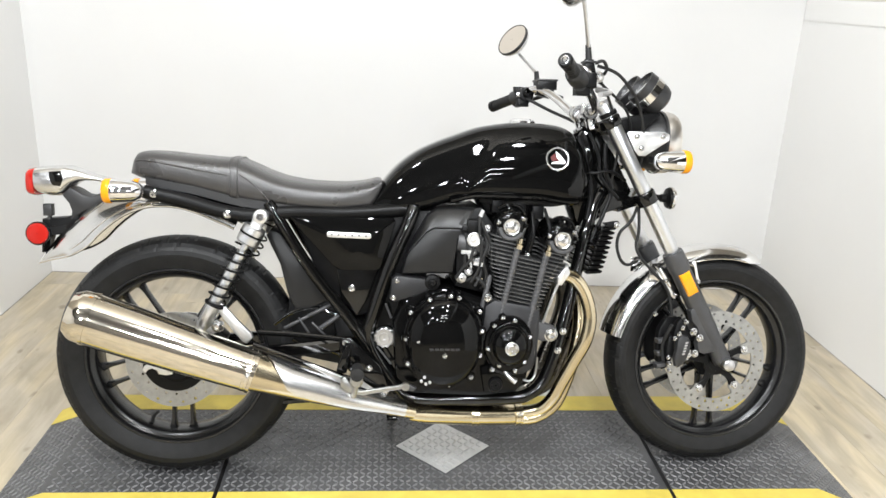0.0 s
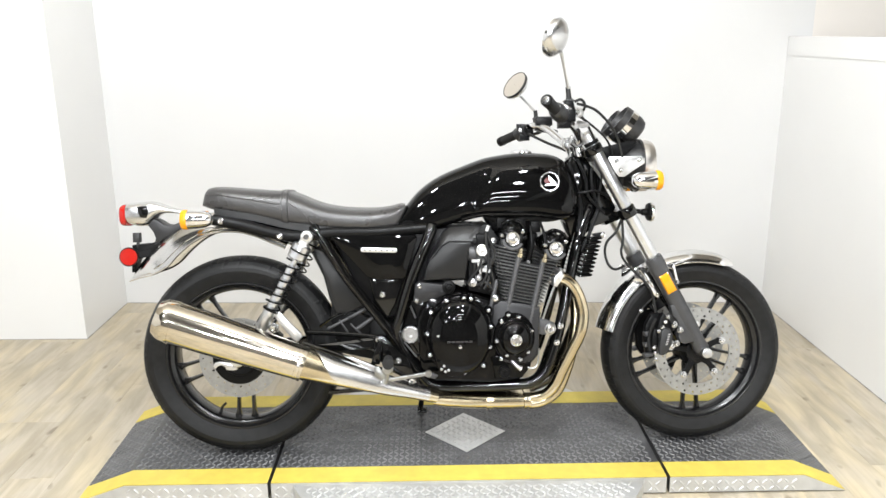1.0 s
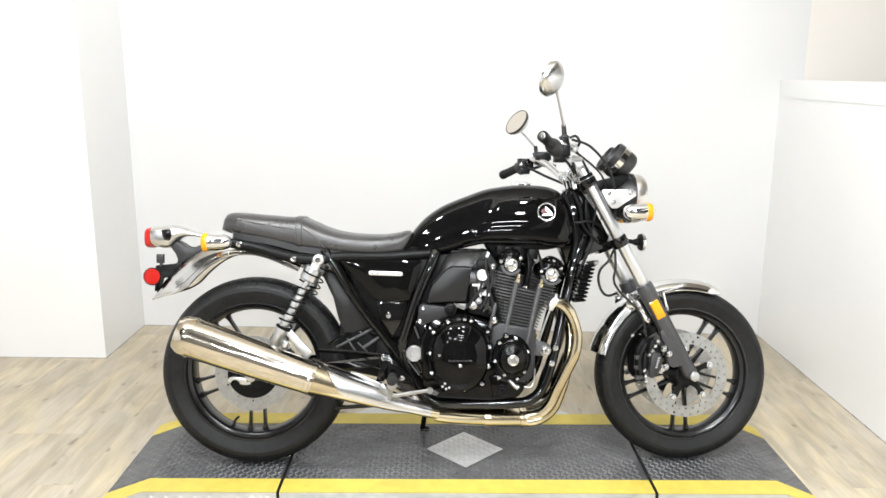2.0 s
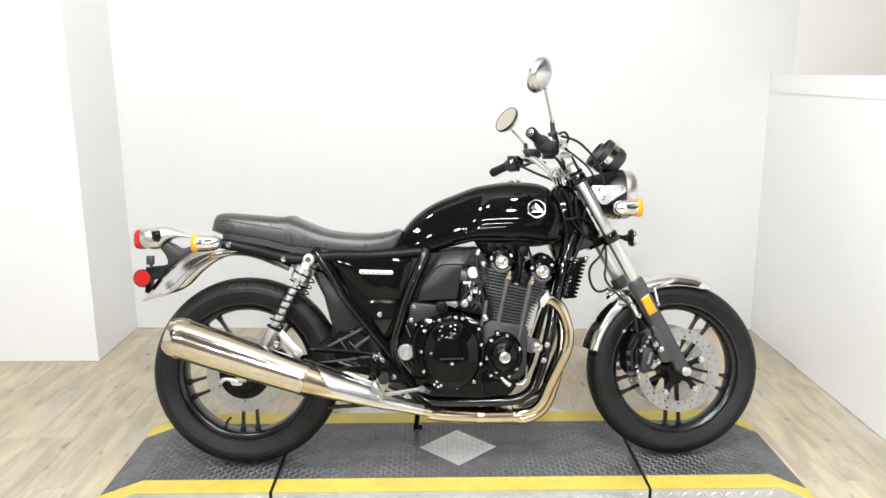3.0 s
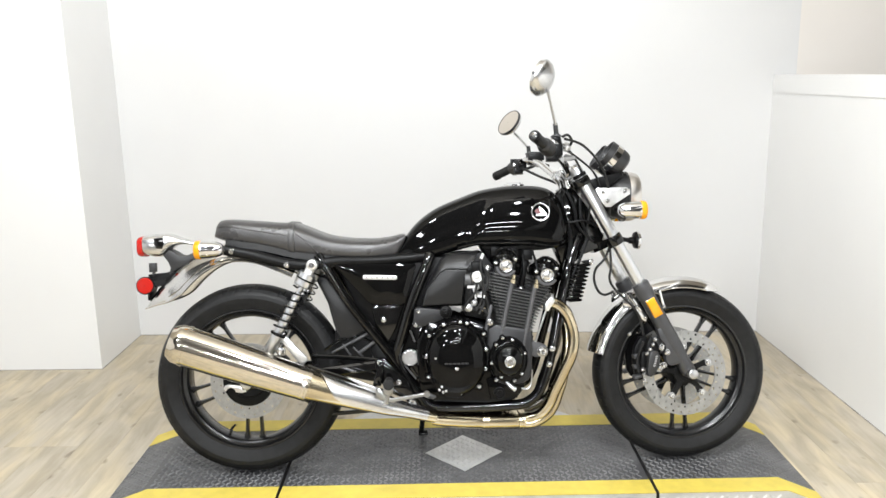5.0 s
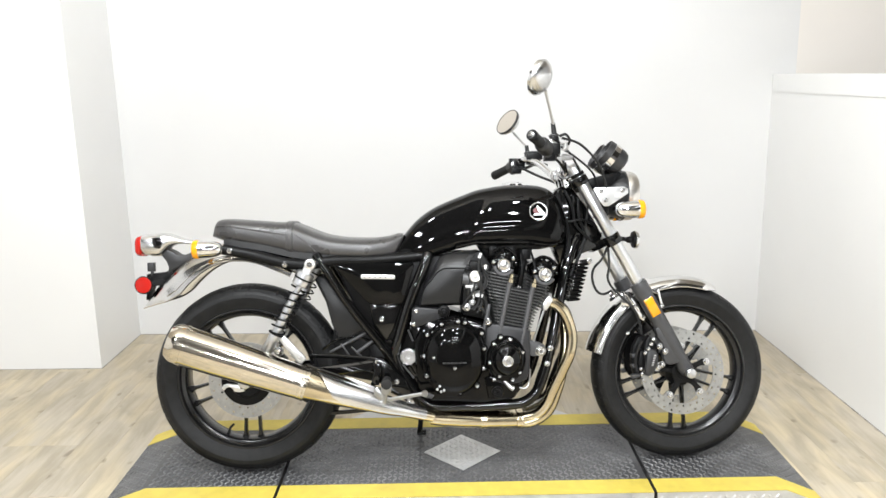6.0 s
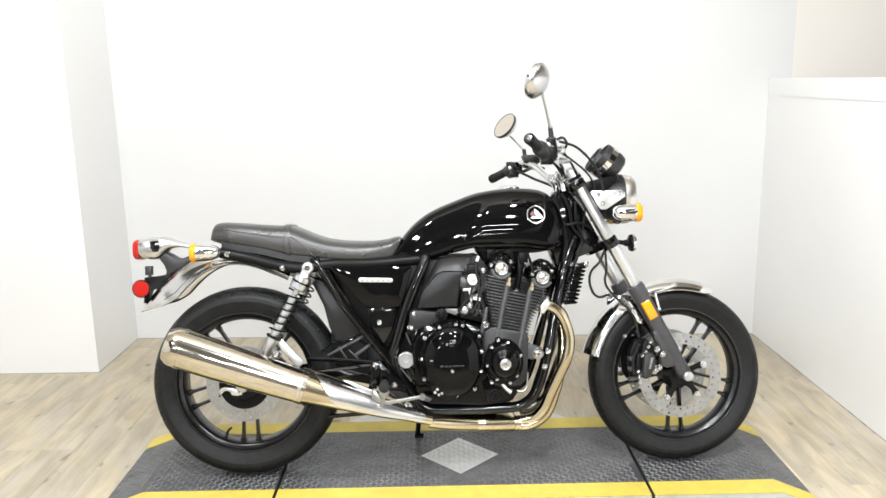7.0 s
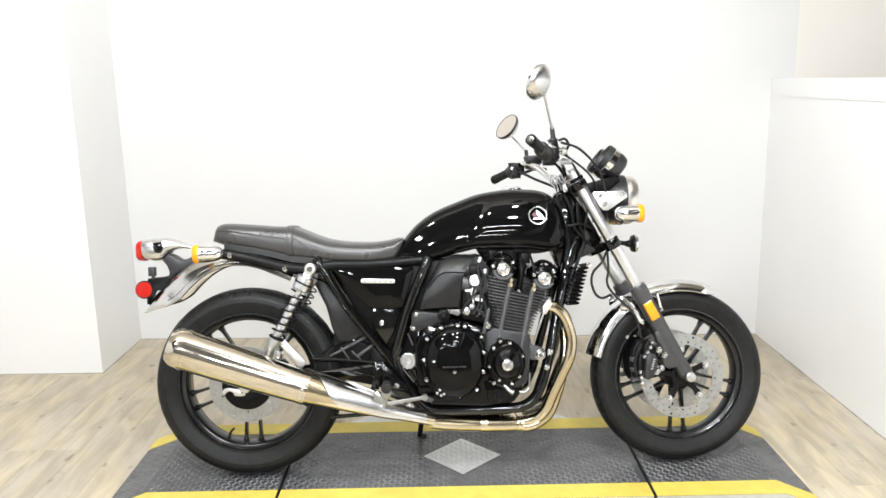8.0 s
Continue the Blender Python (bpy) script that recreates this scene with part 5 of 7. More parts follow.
# airbox and throttle bodies
for sy in (-1, 1):
    bm = new_bm()
    slab(bm, [(0.588, 0.579), (0.600, 0.625), (0.612, 0.648), (0.628, 0.664), (0.650, 0.691), (0.672, 0.703), (0.748, 0.701), (0.737, 0.669), (0.722, 0.583)], 0.155 * sy, 0.09 * sy, 0.007)
    airbox = part("airbox_cover", bm, AIRB, bike, "matt grey-black plastic airbox cover")
    bm = new_bm()
    crease = [(0.606, 0.642), (0.628, 0.666), (0.650, 0.692), (0.672, 0.704), (0.710, 0.7035), (0.749, 0.702)]
    ridge = [(0.618, 0.668), (0.640, 0.705), (0.656, 0.735), (0.680, 0.749), (0.730, 0.754), (0.782, 0.752)]
    rings = []
    for (xa, za), (xb, zb) in zip(crease, ridge):
        rings.append([(xa, 0.150 * sy, za - 0.006), (xa, 0.159 * sy, za), (xa + (xb - xa) * 0.08, 0.1585 * sy, za + (zb - za) * 0.08), (xa + (xb - xa) * 0.88, 0.136 * sy, za + (zb - za) * 0.9), (xb, 0.128 * sy, zb), (xb, 0.09 * sy, zb), (xa, 0.09 * sy, za)])
    loft(bm, rings)
    lid = part("airbox_lid", bm, AIRB, airbox, "sloping upper panel")
    bm = new_bm()
    loft(bm, [[(x, sy * (0.1590 - 0.50 * (z - 0.704) + q), z) for x, z in ((0.733, 0.711), (0.744, 0.710), (0.769, 0.744), (0.758, 0.745))] for q in (0.0012, -0.006)])
    part("airbox_slot", bm, GRIPR, lid)
    bm = new_bm()
    slab(bm, [(0.562, 0.567), (0.574, 0.576), (0.655, 0.567), (0.660, 0.537), (0.637, 0.526), (0.568, 0.506), (0.557, 0.516)], 0.165 * sy, 0.12 * sy, 0.004)
    plate = part("engine_hanger", bm, BLOCKG, bike, "grey-black engine mounting plate")
    if sy < 0:
        put_bolts(plate, bolt_mesh(0.006, 0.007, BOLT), [(0.576, -0.165, 0.563), (0.566, -0.165, 0.518)])
        bm = new_bm()
        lathe(bm, [(0, 0.008), (0.0, 0.022), (-0.012, 0.020), (-0.014, 0.012), (-0.010, 0.009), (-0.010, 0.002)], (0.668, -0.155, 0.558), (0, 1, 0), 24)
        part("mount_bush", bm, SATIN, plate)
        part("bolt", bolt_mesh(0.009, 0.01, SATIN), None, plate, "", Matrix.Translation((0.668, -0.167, 0.558)))
for y in (-0.135, -0.05, 0.05, 0.135):
    bm = new_bm()
    lathe(bm, [(0, 0.026), (0.02, 0.028), (0.022, 0.032), (0.034, 0.032), (0.036, 0.027), (0.07, 0.027), (0.072, 0.031), (0.085, 0.031)], (0.735, y, 0.665), (1, 0, -0.12), 24, True)
    body = part("throttle_body", bm, CASTGREY, bike, "dark cast throttle body")
    bm = new_bm()
    box(bm, (0.758, y - 0.03, 0.69), (0.795, y + 0.02, 0.725), 0.005)
    cyl(bm, (0.77, y, 0.60), (0.775, y, 0.70), 0.006, seg=10)
    part("injector", bm, SATIN, body)
bm = new_bm()
lathe(bm, [(0.02, 0.012), (0.004, 0.012), (0.003, 0.019), (0.0, 0.019), (-0.002, 0.016), (-0.001, 0.009), (-0.006, 0.008), (-0.007, 0.001)], (0.776, -0.170, 0.674), (0, 1, 0), 24)
link = part("throttle_drum", bm, SATINALU, bike, "bright throttle linkage")
bm = new_bm()
for p0, p1, w, d in (((0.790, -0.168, 0.735), (0.797, -0.168, 0.752), 0.010, 0.006), ((0.742, -0.168, 0.641), (0.775, -0.168, 0.640), 0.010, 0.008),
                     ((0.760, -0.168, 0.645), (0.77, -0.168, 0.60), 0.006, 0.006), ((0.775, -0.168, 0.612), (0.80, -0.168, 0.607), 0.012, 0.01)):
    bm = new_bm()
    bar(bm, p0, p1, w, d)
    part("linkage_arm", bm, SATINALU, link)
bm = new_bm()
slab(bm, [(0.735, 0.745), (0.80, 0.755), (0.840, 0.70), (0.845, 0.60), (0.82, 0.52), (0.735, 0.54)], -0.12, 0.12, 0.006)
part("throttle_rack", bm, RUBBER, bike, "black throttle body rack")
bm = new_bm()
slab(bm, [(0.60, 0.74), (0.75, 0.75), (0.74, 0.57), (0.60, 0.57)], -0.1, 0.1, 0.01)
part("airbox", bm, SATIN, bike, "black airbox behind its covers")
for line in ([(0.775, -0.17, 0.655), (0.765, -0.175, 0.62), (0.745, -0.17, 0.595), (0.73, -0.165, 0.57)], [(0.79, -0.165, 0.74), (0.788, -0.172, 0.70), (0.795, -0.172, 0.66), (0.79, -0.17, 0.60), (0.77, -0.165, 0.56)],
             [(0.80, -0.15, 0.62), (0.795, -0.165, 0.58), (0.78, -0.17, 0.55)]):
    bm = new_bm()
    tube(bm, line, 0.004, 6, 8)
    part("cable", bm, GRIPR, bike)

# ---- engine ----
bm = new_bm()
slab(bm, [(0.575, 0.30), (0.62, 0.255), (0.80, 0.245), (0.895, 0.255), (0.935, 0.31), (0.948, 0.40), (0.945, 0.485), (0.83, 0.505), (0.70, 0.545), (0.60, 0.53), (0.565, 0.45)], -0.165, 0.165, 0.012)
engine = part("engine", bm, CASE, bike, "black air-cooled four-cylinder engine")
CL = (0.699, 0.404)


def round_cover(c, r, y0, y1, r_in, name, material, label, sx=1.0, sz=1.0, dome=0.030, soft=0.92):
    bm = new_bm()
    lathe(bm, [(y1, r), (y0 + 0.014, r), (y0 + 0.011, r - 0.001), (y0 + 0.010, r - 0.003), (y0 + 0.010, r - 0.010), (y0 + 0.008, r_in + 0.004), (y0 + 0.006, r_in + 0.002)]
          + [(y0 + 0.004 - dome * math.sin(q * math.pi / 28), r_in * math.cos(q * math.pi / 28) ** soft + 0.0005) for q in range(15)], (c[0], 0, c[1]), (0, 1, 0), 72)
    for v in bm.verts:
        v.co.x, v.co.z = c[0] + (v.co.x - c[0]) * sx, c[1] + (v.co.z - c[1]) * sz
    return part(name, bm, material, engine, label)


round_cover(CL, 0.117, -0.203, -0.12, 0.106, "clutch_cover", CASE, "gloss black round clutch cover", 0.915, 1.115, 0.036, 0.70)
cb = bolt_mesh(0.0052, 0.010, BOLT)
COVER_BOLTS = [(0.609, 0.487), (0.659, 0.522), (0.714, 0.530), (0.737, 0.526), (0.793, 0.489), (0.598, 0.416), (0.604, 0.348), (0.646, 0.296), (0.714, 0.290), (0.774, 0.310), (0.796, 0.370), (0.800, 0.436)]
for x, z in COVER_BOLTS:
    bm = new_bm()
    lathe(bm, [(0.05, 0.0125), (0.0, 0.0125), (-0.004, 0.0105), (-0.004, 0.002)], (CL[0] + (x - CL[0]) * 0.985, -0.196, CL[1] + (z - CL[1]) * 0.985), (0, 1, 0), 16)
    part("bolt_boss", bm, CASE, engine)
    part("bolt", cb, None, engine, "", Matrix.Translation((CL[0] + (x - CL[0]) * 0.985, -0.199, CL[1] + (z - CL[1]) * 0.985)))
for x, y, z in ((0.630, -0.222, 0.415), (0.698, -0.238, 0.380)):
    part("bolt", cb, None, engine, "", Matrix.Translation((x, y, z)))
bm = new_bm()
for k in range(6):
    box(bm, (CL[0] - 0.040 + 0.0135 * k, -0.2400, CL[1] - 0.010), (CL[0] - 0.030 + 0.0135 * k, -0.222, CL[1] - 0.0055))
part("lettering", bm, PLASTIC, engine, "small raised plain bars")
bm = new_bm()
slab(bm, [(0.618, 0.345), (0.640, 0.368), (0.668, 0.360), (0.716, 0.305), (0.712, 0.285), (0.690, 0.276), (0.660, 0.282), (0.630, 0.305)], -0.217, -0.17, 0.007)
part("water_pump_rib", bm, CASE, engine)
bm = new_bm()
for x, z in ((0.648, 0.318), (0.662, 0.304), (0.652, 0.300), (0.640, 0.308)):
    lathe(bm, [(0.0, 0.004), (-0.005, 0.004), (-0.006, 0.001)], (x, -0.217, z), (0, 1, 0), 8)
part("drain_fittings", bm, ALU, engine, "small bright drain fittings")
# grey crankcase wall behind the crank cover
bm = new_bm()
slab(bm, [(0.808, 0.500), (0.832, 0.515), (0.930, 0.500), (0.957, 0.486), (0.956, 0.430), (0.953, 0.350), (0.942, 0.325), (0.918, 0.312), (0.870, 0.306), (0.838, 0.318), (0.818, 0.350), (0.806, 0.40), (0.803, 0.45)], -0.182, -0.12, 0.010)
part("side_case", bm, BLOCKG, engine, "dark grey cast crankcase wall")
bm = new_bm()
slab(bm, [(0.800, 0.330), (0.812, 0.262), (0.900, 0.262), (0.928, 0.300), (0.935, 0.345), (0.870, 0.36)], -0.176, -0.12, 0.008)
part("lower_case", bm, CASE, engine, "gloss black lower crankcase")
bm = new_bm()
lathe(bm, [(-0.14, 0.076), (-0.188, 0.076), (-0.192, 0.073), (-0.193, 0.050)], (0, 0, 0), (0, 1, 0), 48)
for v in bm.verts:
    v.co.x, v.co.z = 0.873 + v.co.x * 0.86, 0.398 + v.co.z * 1.02
part("cover_flange", bm, CASE, engine, "gloss black flange of the crank cover")
round_cover((0.874, 0.397), 0.062, -0.212, -0.14, 0.049, "pulser_cover", CASE, "gloss black round crank cover", 0.90, 1.02, 0.022)
for x, z in ((0.832, 0.449), (0.854, 0.471), (0.886, 0.463), (0.927, 0.419), (0.817, 0.388), (0.848, 0.342), (0.891, 0.327), (0.915, 0.351), (0.830, 0.331)):
    bm = new_bm()
    lathe(bm, [(0.04, 0.0105), (0.0, 0.0105), (-0.003, 0.009), (-0.003, 0.002)], (x, -0.192, z), (0, 1, 0), 14)
    part("bolt_boss", bm, CASE, engine)
    part("bolt", cb, None, engine, "", Matrix.Translation((x, -0.195, z)))
bm = new_bm()
lathe(bm, [(0.0, 0.0185), (-0.005, 0.018), (-0.007, 0.0155), (-0.0065, 0.0130), (-0.010, 0.0125), (-0.013, 0.0095), (-0.013, 0.005), (-0.010, 0.004), (-0.010, 0.001)], (0.8735, -0.230, 0.3965), (0, 1, 0), 28, True)
part("crank_cap", bm, RIMC, engine, "bright crank cap bolt")
bm = new_bm()
lathe(bm, [(0.02, 0.019), (0.0, 0.019), (-0.004, 0.016), (-0.004, 0.011), (-0.001, 0.010), (-0.001, 0.002)], (0.842, -0.188, 0.285), (0, 1, 0), 20)
part("oil_filler", bm, SATIN, engine)
bm = new_bm()
tube(bm, [(0.866, -0.185, 0.322), (0.878, -0.197, 0.308), (0.893, -0.197, 0.298)], [0.0055, 0.006, 0.009], 5, 12)
part("oil_sensor", bm, ALU, engine, "bright oil pressure switch")
bm = new_bm()
tube(bm, [(0.915, -0.19, 0.30), (0.935, -0.19, 0.298), (0.948, -0.185, 0.315), (0.952, -0.185, 0.36)], 0.003, 5, 8)
part("drain_pipe", bm, DULLALU, engine)
bm = new_bm()
slab(bm, [(0.63, 0.255), (0.88, 0.25), (0.86, 0.205), (0.66, 0.205)], -0.11, 0.11, 0.01)
part("oil_pan", bm, CASE, engine)

# cylinders lean forwards
TH = radians(12.5)
U, V = Vector((math.cos(TH), 0, -math.sin(TH))), Vector((math.sin(TH), 0, math.cos(TH)))
BASE = Vector((0.902, 0, 0.480))
FIN_BACK = [(0.0, 0.066), (0.036, 0.078), (0.079, 0.093), (0.106, 0.109), (0.142, 0.121), (0.185, 0.126)]
FIN_FRONT = [(0.0, 0.054), (0.034, 0.058), (0.075, 0.064), (0.106, 0.076), (0.144, 0.091), (0.185, 0.088)]


def on_cyl(a, y, h):
    return BASE + U * a + V * h + Vector((0, y, 0))


bm = new_bm()
loft(bm, [[on_cyl(a, y, h) for a, y in ((-w0, -d), (w1, -d), (w1, d), (-w0, d))] for h, w0, w1, d in ((-0.03, 0.072, 0.060, 0.168), (0.004, 0.072, 0.060, 0.168), (0.006, 0.056, 0.045, 0.156), (0.09, 0.072, 0.050, 0.156), (0.11, 0.090, 0.062, 0.156), (0.150, 0.105, 0.074, 0.156))])
part("cylinder_block", bm, CYL, engine, "dark cast cylinder block")
for side in (-1, 1):
    bm = new_bm()
    lo, hi = ((-0.112, -0.052), (0.030, 0.078))[side > 0]
    loft(bm, [[on_cyl(a, y, h) for a, y in ((lo, -0.156), (hi, -0.156), (hi, 0.156), (lo, 0.156))] for h in (0.149, 0.200)])
    part("cylinder_head", bm, CYL, engine, "dark cast cylinder head")
for k in range(18):
    h = 0.008 + 0.0104 * k
    back, front = hermite(FIN_BACK, h), hermite(FIN_FRONT, h)
    d, r = 0.177, 0.016
    rim = []
    for cx, cy, a0 in ((front - r, d - r, 0), (-back + r, d - r, 90), (-back + r, -d + r, 180)):
        rim += [(cx + r * math.cos(radians(a0 + q)), cy + r * math.sin(radians(a0 + q))) for q in (0, 30, 60, 90)]
    if h > 0.150:
        # the plug valley parts the uppermost fins
        rim += [(-0.054, -d), (-0.046, -d + 0.012), (-0.046, -0.09), (0.026, -0.09), (0.026, -d + 0.012), (0.034, -d)]
    rim += [(front - r + r * math.cos(radians(a0)), -d + r + r * math.sin(radians(a0))) for a0 in (270, 300, 330, 360)]
    bm = new_bm()
    loft(bm, [[on_cyl(a * q, y * q, h + t) for a, y in rim] for t, q in ((-0.0013, 0.988), (-0.0007, 1.0), (0.0007, 1.0), (0.0013, 0.988))])
    part("cooling_fin", bm, FINS, engine)
for a, y, h0, h1, r in ((-0.048, -0.174, -0.028, 0.165, 0.0095), (0.031, -0.174, -0.045, 0.165, 0.0095)):
    bm = new_bm()
    prof, s = [], 0.0
    while s < h1 - h0:
        prof += [(s, r * 0.90), (s + 0.003, r), (s + 0.006, r), (s + 0.009, r * 0.90)]
        s += 0.0104
    lathe(bm, prof, on_cyl(a, y, h0), V, 16, True)
    part("stud_tunnel", bm, CASTGREY, engine, "grey ribbed cast stud tunnel")
    bm = new_bm()
    lathe(bm, [(0, 0.010), (0.012, 0.010), (0.014, 0.0065), (0.028, 0.006), (0.030, 0.002)], on_cyl(a + 0.002, y - 0.001, h1), V, 8, True)
    part("stud_nut", bm, GOLD, engine, "brass-coloured stud nut")
bm = new_bm()
lathe(bm, [(0.0, 0.007), (0.10, 0.007), (0.11, 0.004)], on_cyl(-0.100, -0.165, -0.03), V, 12, True)
part("rear_stud", bm, CASTGREY, engine, "grey ribbed rear stud")
part("bolt", bolt_mesh(0.0095, 0.010, BOLT), None, engine, "", Matrix.Translation((0.815, -0.180, 0.522)))
for x, z in ((0.872, 0.709), (1.009, 0.675)):
    bm = new_bm()
    lathe(bm, [(0.34, 0.034), (0.335, 0.039), (0.010, 0.039), (0.004, 0.037), (0.0, 0.033), (-0.002, 0.028)], (x, -0.170, z + 0.006), (0, 1, 0), 36, True)
    part("cam_cover", bm, CASE, engine, "gloss black cam cover")
    # a grey cradle holds the cap from below
    bm = new_bm()
    rings = []
    for q in range(15):
        t = radians(195 + 150 * q / 14) - TH
        c0, s0 = math.cos(t), math.sin(t)
        rings.append([(x + rr * c0, yy, z + rr * s0) for rr, yy in ((0.0245, -0.150), (0.0245, -0.180), (0.027, -0.183), (0.034, -0.183), (0.037, -0.179), (0.037, -0.150))])
    loft(bm, rings)
    part("cam_cradle", bm, CASTGREY, engine, "grey cast cradle under the cam cap")
    bm = new_bm()
    lathe(bm, [(0.0, 0.0225), (-0.010, 0.0225), (-0.013, 0.020), (-0.012, 0.0175), (-0.010, 0.0160), (-0.013, 0.0145), (-0.0155, 0.010), (-0.016, 0.004), (-0.016, 0.001)], (x, -0.174, z), (0, 1, 0), 32, True)
    part("cam_cap", bm, RIMC, engine, "bright cam end cap")
    for dx, dz, rr in ((-0.034, 0.012, 0.008), (-0.023, 0.032, 0.007), (-0.004, 0.046, 0.009), (0.018, 0.038, 0.007), (0.032, 0.022, 0.008), (0.040, 0.002, 0.006)):
        bm = new_bm()
        lathe(bm, [(0.02, rr), (0.0, rr), (-0.004, rr * 0.8), (-0.005, rr * 0.2)], (x + dx, -0.170, z + dz), (0, 1, 0), 12)
        part("cover_lug", bm, CASE, engine)
        if rr == 0.008:
            part("bolt", cb, None, engine, "", Matrix.Translation((x + dx, -0.174, z + dz)))
    bm = new_bm()
    tube(bm, [(x - 0.030, -0.15, z + 0.045), (x - 0.006, -0.158, z + 0.058), (x + 0.022, -0.15, z + 0.050), (x + 0.040, -0.14, z + 0.030)], 0.006, 5, 10)
    part("oil_line", bm, CASE, engine, "gloss black oil line over the cam cover")
for a, y in ((-0.005, -0.10), (0.0, -0.04), (-0.005, 0.05), (0.0, 0.13)):
    bm = new_bm()
    p = on_cyl(a, y, 0.15)
    lathe(bm, [(-0.02, 0.015), (0.008, 0.015), (0.010, 0.011), (0.075, 0.0095), (0.078, 0.012), (0.095, 0.012), (0.098, 0.008), (0.115, 0.007)], p, V, 14, True)
    part("spark_plug_cap", bm, SATIN, engine, "black rubber spark plug cap")
bm = new_bm()
lathe(bm, [(0, 0.012), (0.006, 0.012), (0.007, 0.009), (0.012, 0.008), (0.013, 0.001)], on_cyl(-0.006, -0.125, 0.148), V, 6, True)
part("plug_seat", bm, BOLT, engine, "bright plug seat")
for line in ([(0.925, -0.15, 0.64), (0.935, -0.160, 0.69), (0.935, -0.13, 0.745)], [(0.972, -0.155, 0.66), (0.978, -0.165, 0.70), (0.968, -0.13, 0.755)]):
    bm = new_bm()
    tube(bm, line, [0.006, 0.005, 0.004], 6, 10)
    part("ignition_lead", bm, SATIN, engine)
bm = new_bm()
slab(bm, [(0.945, 0.455), (0.968, 0.452), (1.005, 0.436), (1.012, 0.418), (1.002, 0.402), (0.968, 0.398), (0.945, 0.405)], -0.165, -0.135, 0.005)
hang = part("front_engine_mount", bm, CASTGREY, bike, "dark grey front engine mount")
part("bolt", bolt_mesh(0.0165, 0.014, BOLT), None, hang, "large bright mounting bolt", Matrix.Translation((0.991, -0.165, 0.418)))
bm = new_bm()
tube(bm, [(1.008, -0.16, 0.56), (0.985, -0.165, 0.50), (0.968, -0.165, 0.45)], 0.004, 5, 8)
part("drain_pipe", bm, DULLALU, engine)
for p in ((1.026, -0.158, 0.425), (1.014, -0.158, 0.372)):
    part("bolt", bolt_mesh(0.0085, 0.010, BOLT), None, hang, "", Matrix.Translation(p))

# small fittings between the airbox and the cylinders
for (x, y, z), r, n, mt in (((0.772, -0.150, 0.640), 0.010, (0.3, -1, 0.2), ALU), ((0.790, -0.155, 0.618), 0.008, (1, -0.4, 0.1), ALU), ((0.765, -0.150, 0.585), 0.009, (0, -1, 0.4), ALU),
                            ((0.800, -0.150, 0.660), 0.012, (1, -0.2, 0), SATIN), ((0.792, -0.150, 0.565), 0.008, (0.5, -1, 0), GOLD), ((0.752, -0.150, 0.700), 0.010, (0, -1, 0.3), SATIN),
                            ((0.812, -0.150, 0.700), 0.008, (0.2, -1, 0.6), ALU), ((0.745, -0.150, 0.570), 0.011, (0, -1, 0), ALU)):
    bm = new_bm()
    lathe(bm, [(-0.02, r), (0.0, r), (0.002, r * 1.25), (0.008, r * 1.25), (0.010, r * 0.8), (0.016, r * 0.7), (0.017, r * 0.2)], (x, y, z), n, 12)
    part("hose_fitting", bm, mt, bike)
for line, r in (([(0.748, -0.15, 0.705), (0.760, -0.165, 0.66), (0.752, -0.165, 0.62), (0.765, -0.155, 0.58)], 0.0045), ([(0.80, -0.15, 0.70), (0.812, -0.165, 0.66), (0.80, -0.168, 0.62), (0.812, -0.16, 0.575), (0.80, -0.15, 0.54)], 0.005),
                ([(0.79, -0.155, 0.735), (0.803, -0.165, 0.70), (0.822, -0.165, 0.66), (0.826, -0.16, 0.60)], 0.004), ([(0.76, -0.15, 0.56), (0.785, -0.165, 0.572), (0.81, -0.165, 0.545), (0.83, -0.16, 0.50)], 0.0055)):
    bm = new_bm()
    tube(bm, line, r, 6, 8)
    part("hose", bm, GRIPR, bike)

# coils and loom under the tank
bm = new_bm()
slab(bm, [(0.79, 0.785), (0.96, 0.785), (0.985, 0.755), (0.93, 0.715), (0.82, 0.73)], -0.07, 0.07, 0.008)
part("ignition_coil", bm, SATIN, bike, "black ignition coil housing under the tank")
for y in (-0.085, -0.06):
    bm = new_bm()
    tube(bm, [(0.80, y, 0.775), (0.86, y - 0.015, 0.765), (0.93, y - 0.02, 0.770), (1.0, y, 0.765), (1.06, y + 0.02, 0.775)], 0.009, 5, 10)
    part("wiring_loom", bm, GRIPR, bike)
for k, (x, z) in enumerate(((0.845, 0.758), (0.905, 0.752), (0.955, 0.742))):
    bm = new_bm()
    box(bm, (x - 0.016, -0.115, z - 0.018), (x + 0.016, -0.075, z + 0.018), 0.004)
    part("connector", bm, SATIN, bike)

# oil cooler in front of the engine
bm = new_bm()
ca, cb2 = Vector((1.152, 0, 0.706)), Vector((1.116, 0, 0.578))
cd = (cb2 - ca).normalized()
cn = Vector((0.998, 0, 0.06))
loft(bm, [[p + cn * a + Vector((0, y, 0)) for a, y in ((-0.018, -0.112), (0.008, -0.112), (0.008, 0.112), (-0.018, 0.112))] for p in (ca, cb2)])
cooler = part("oil_cooler", bm, SATIN, bike, "black finned oil cooler")
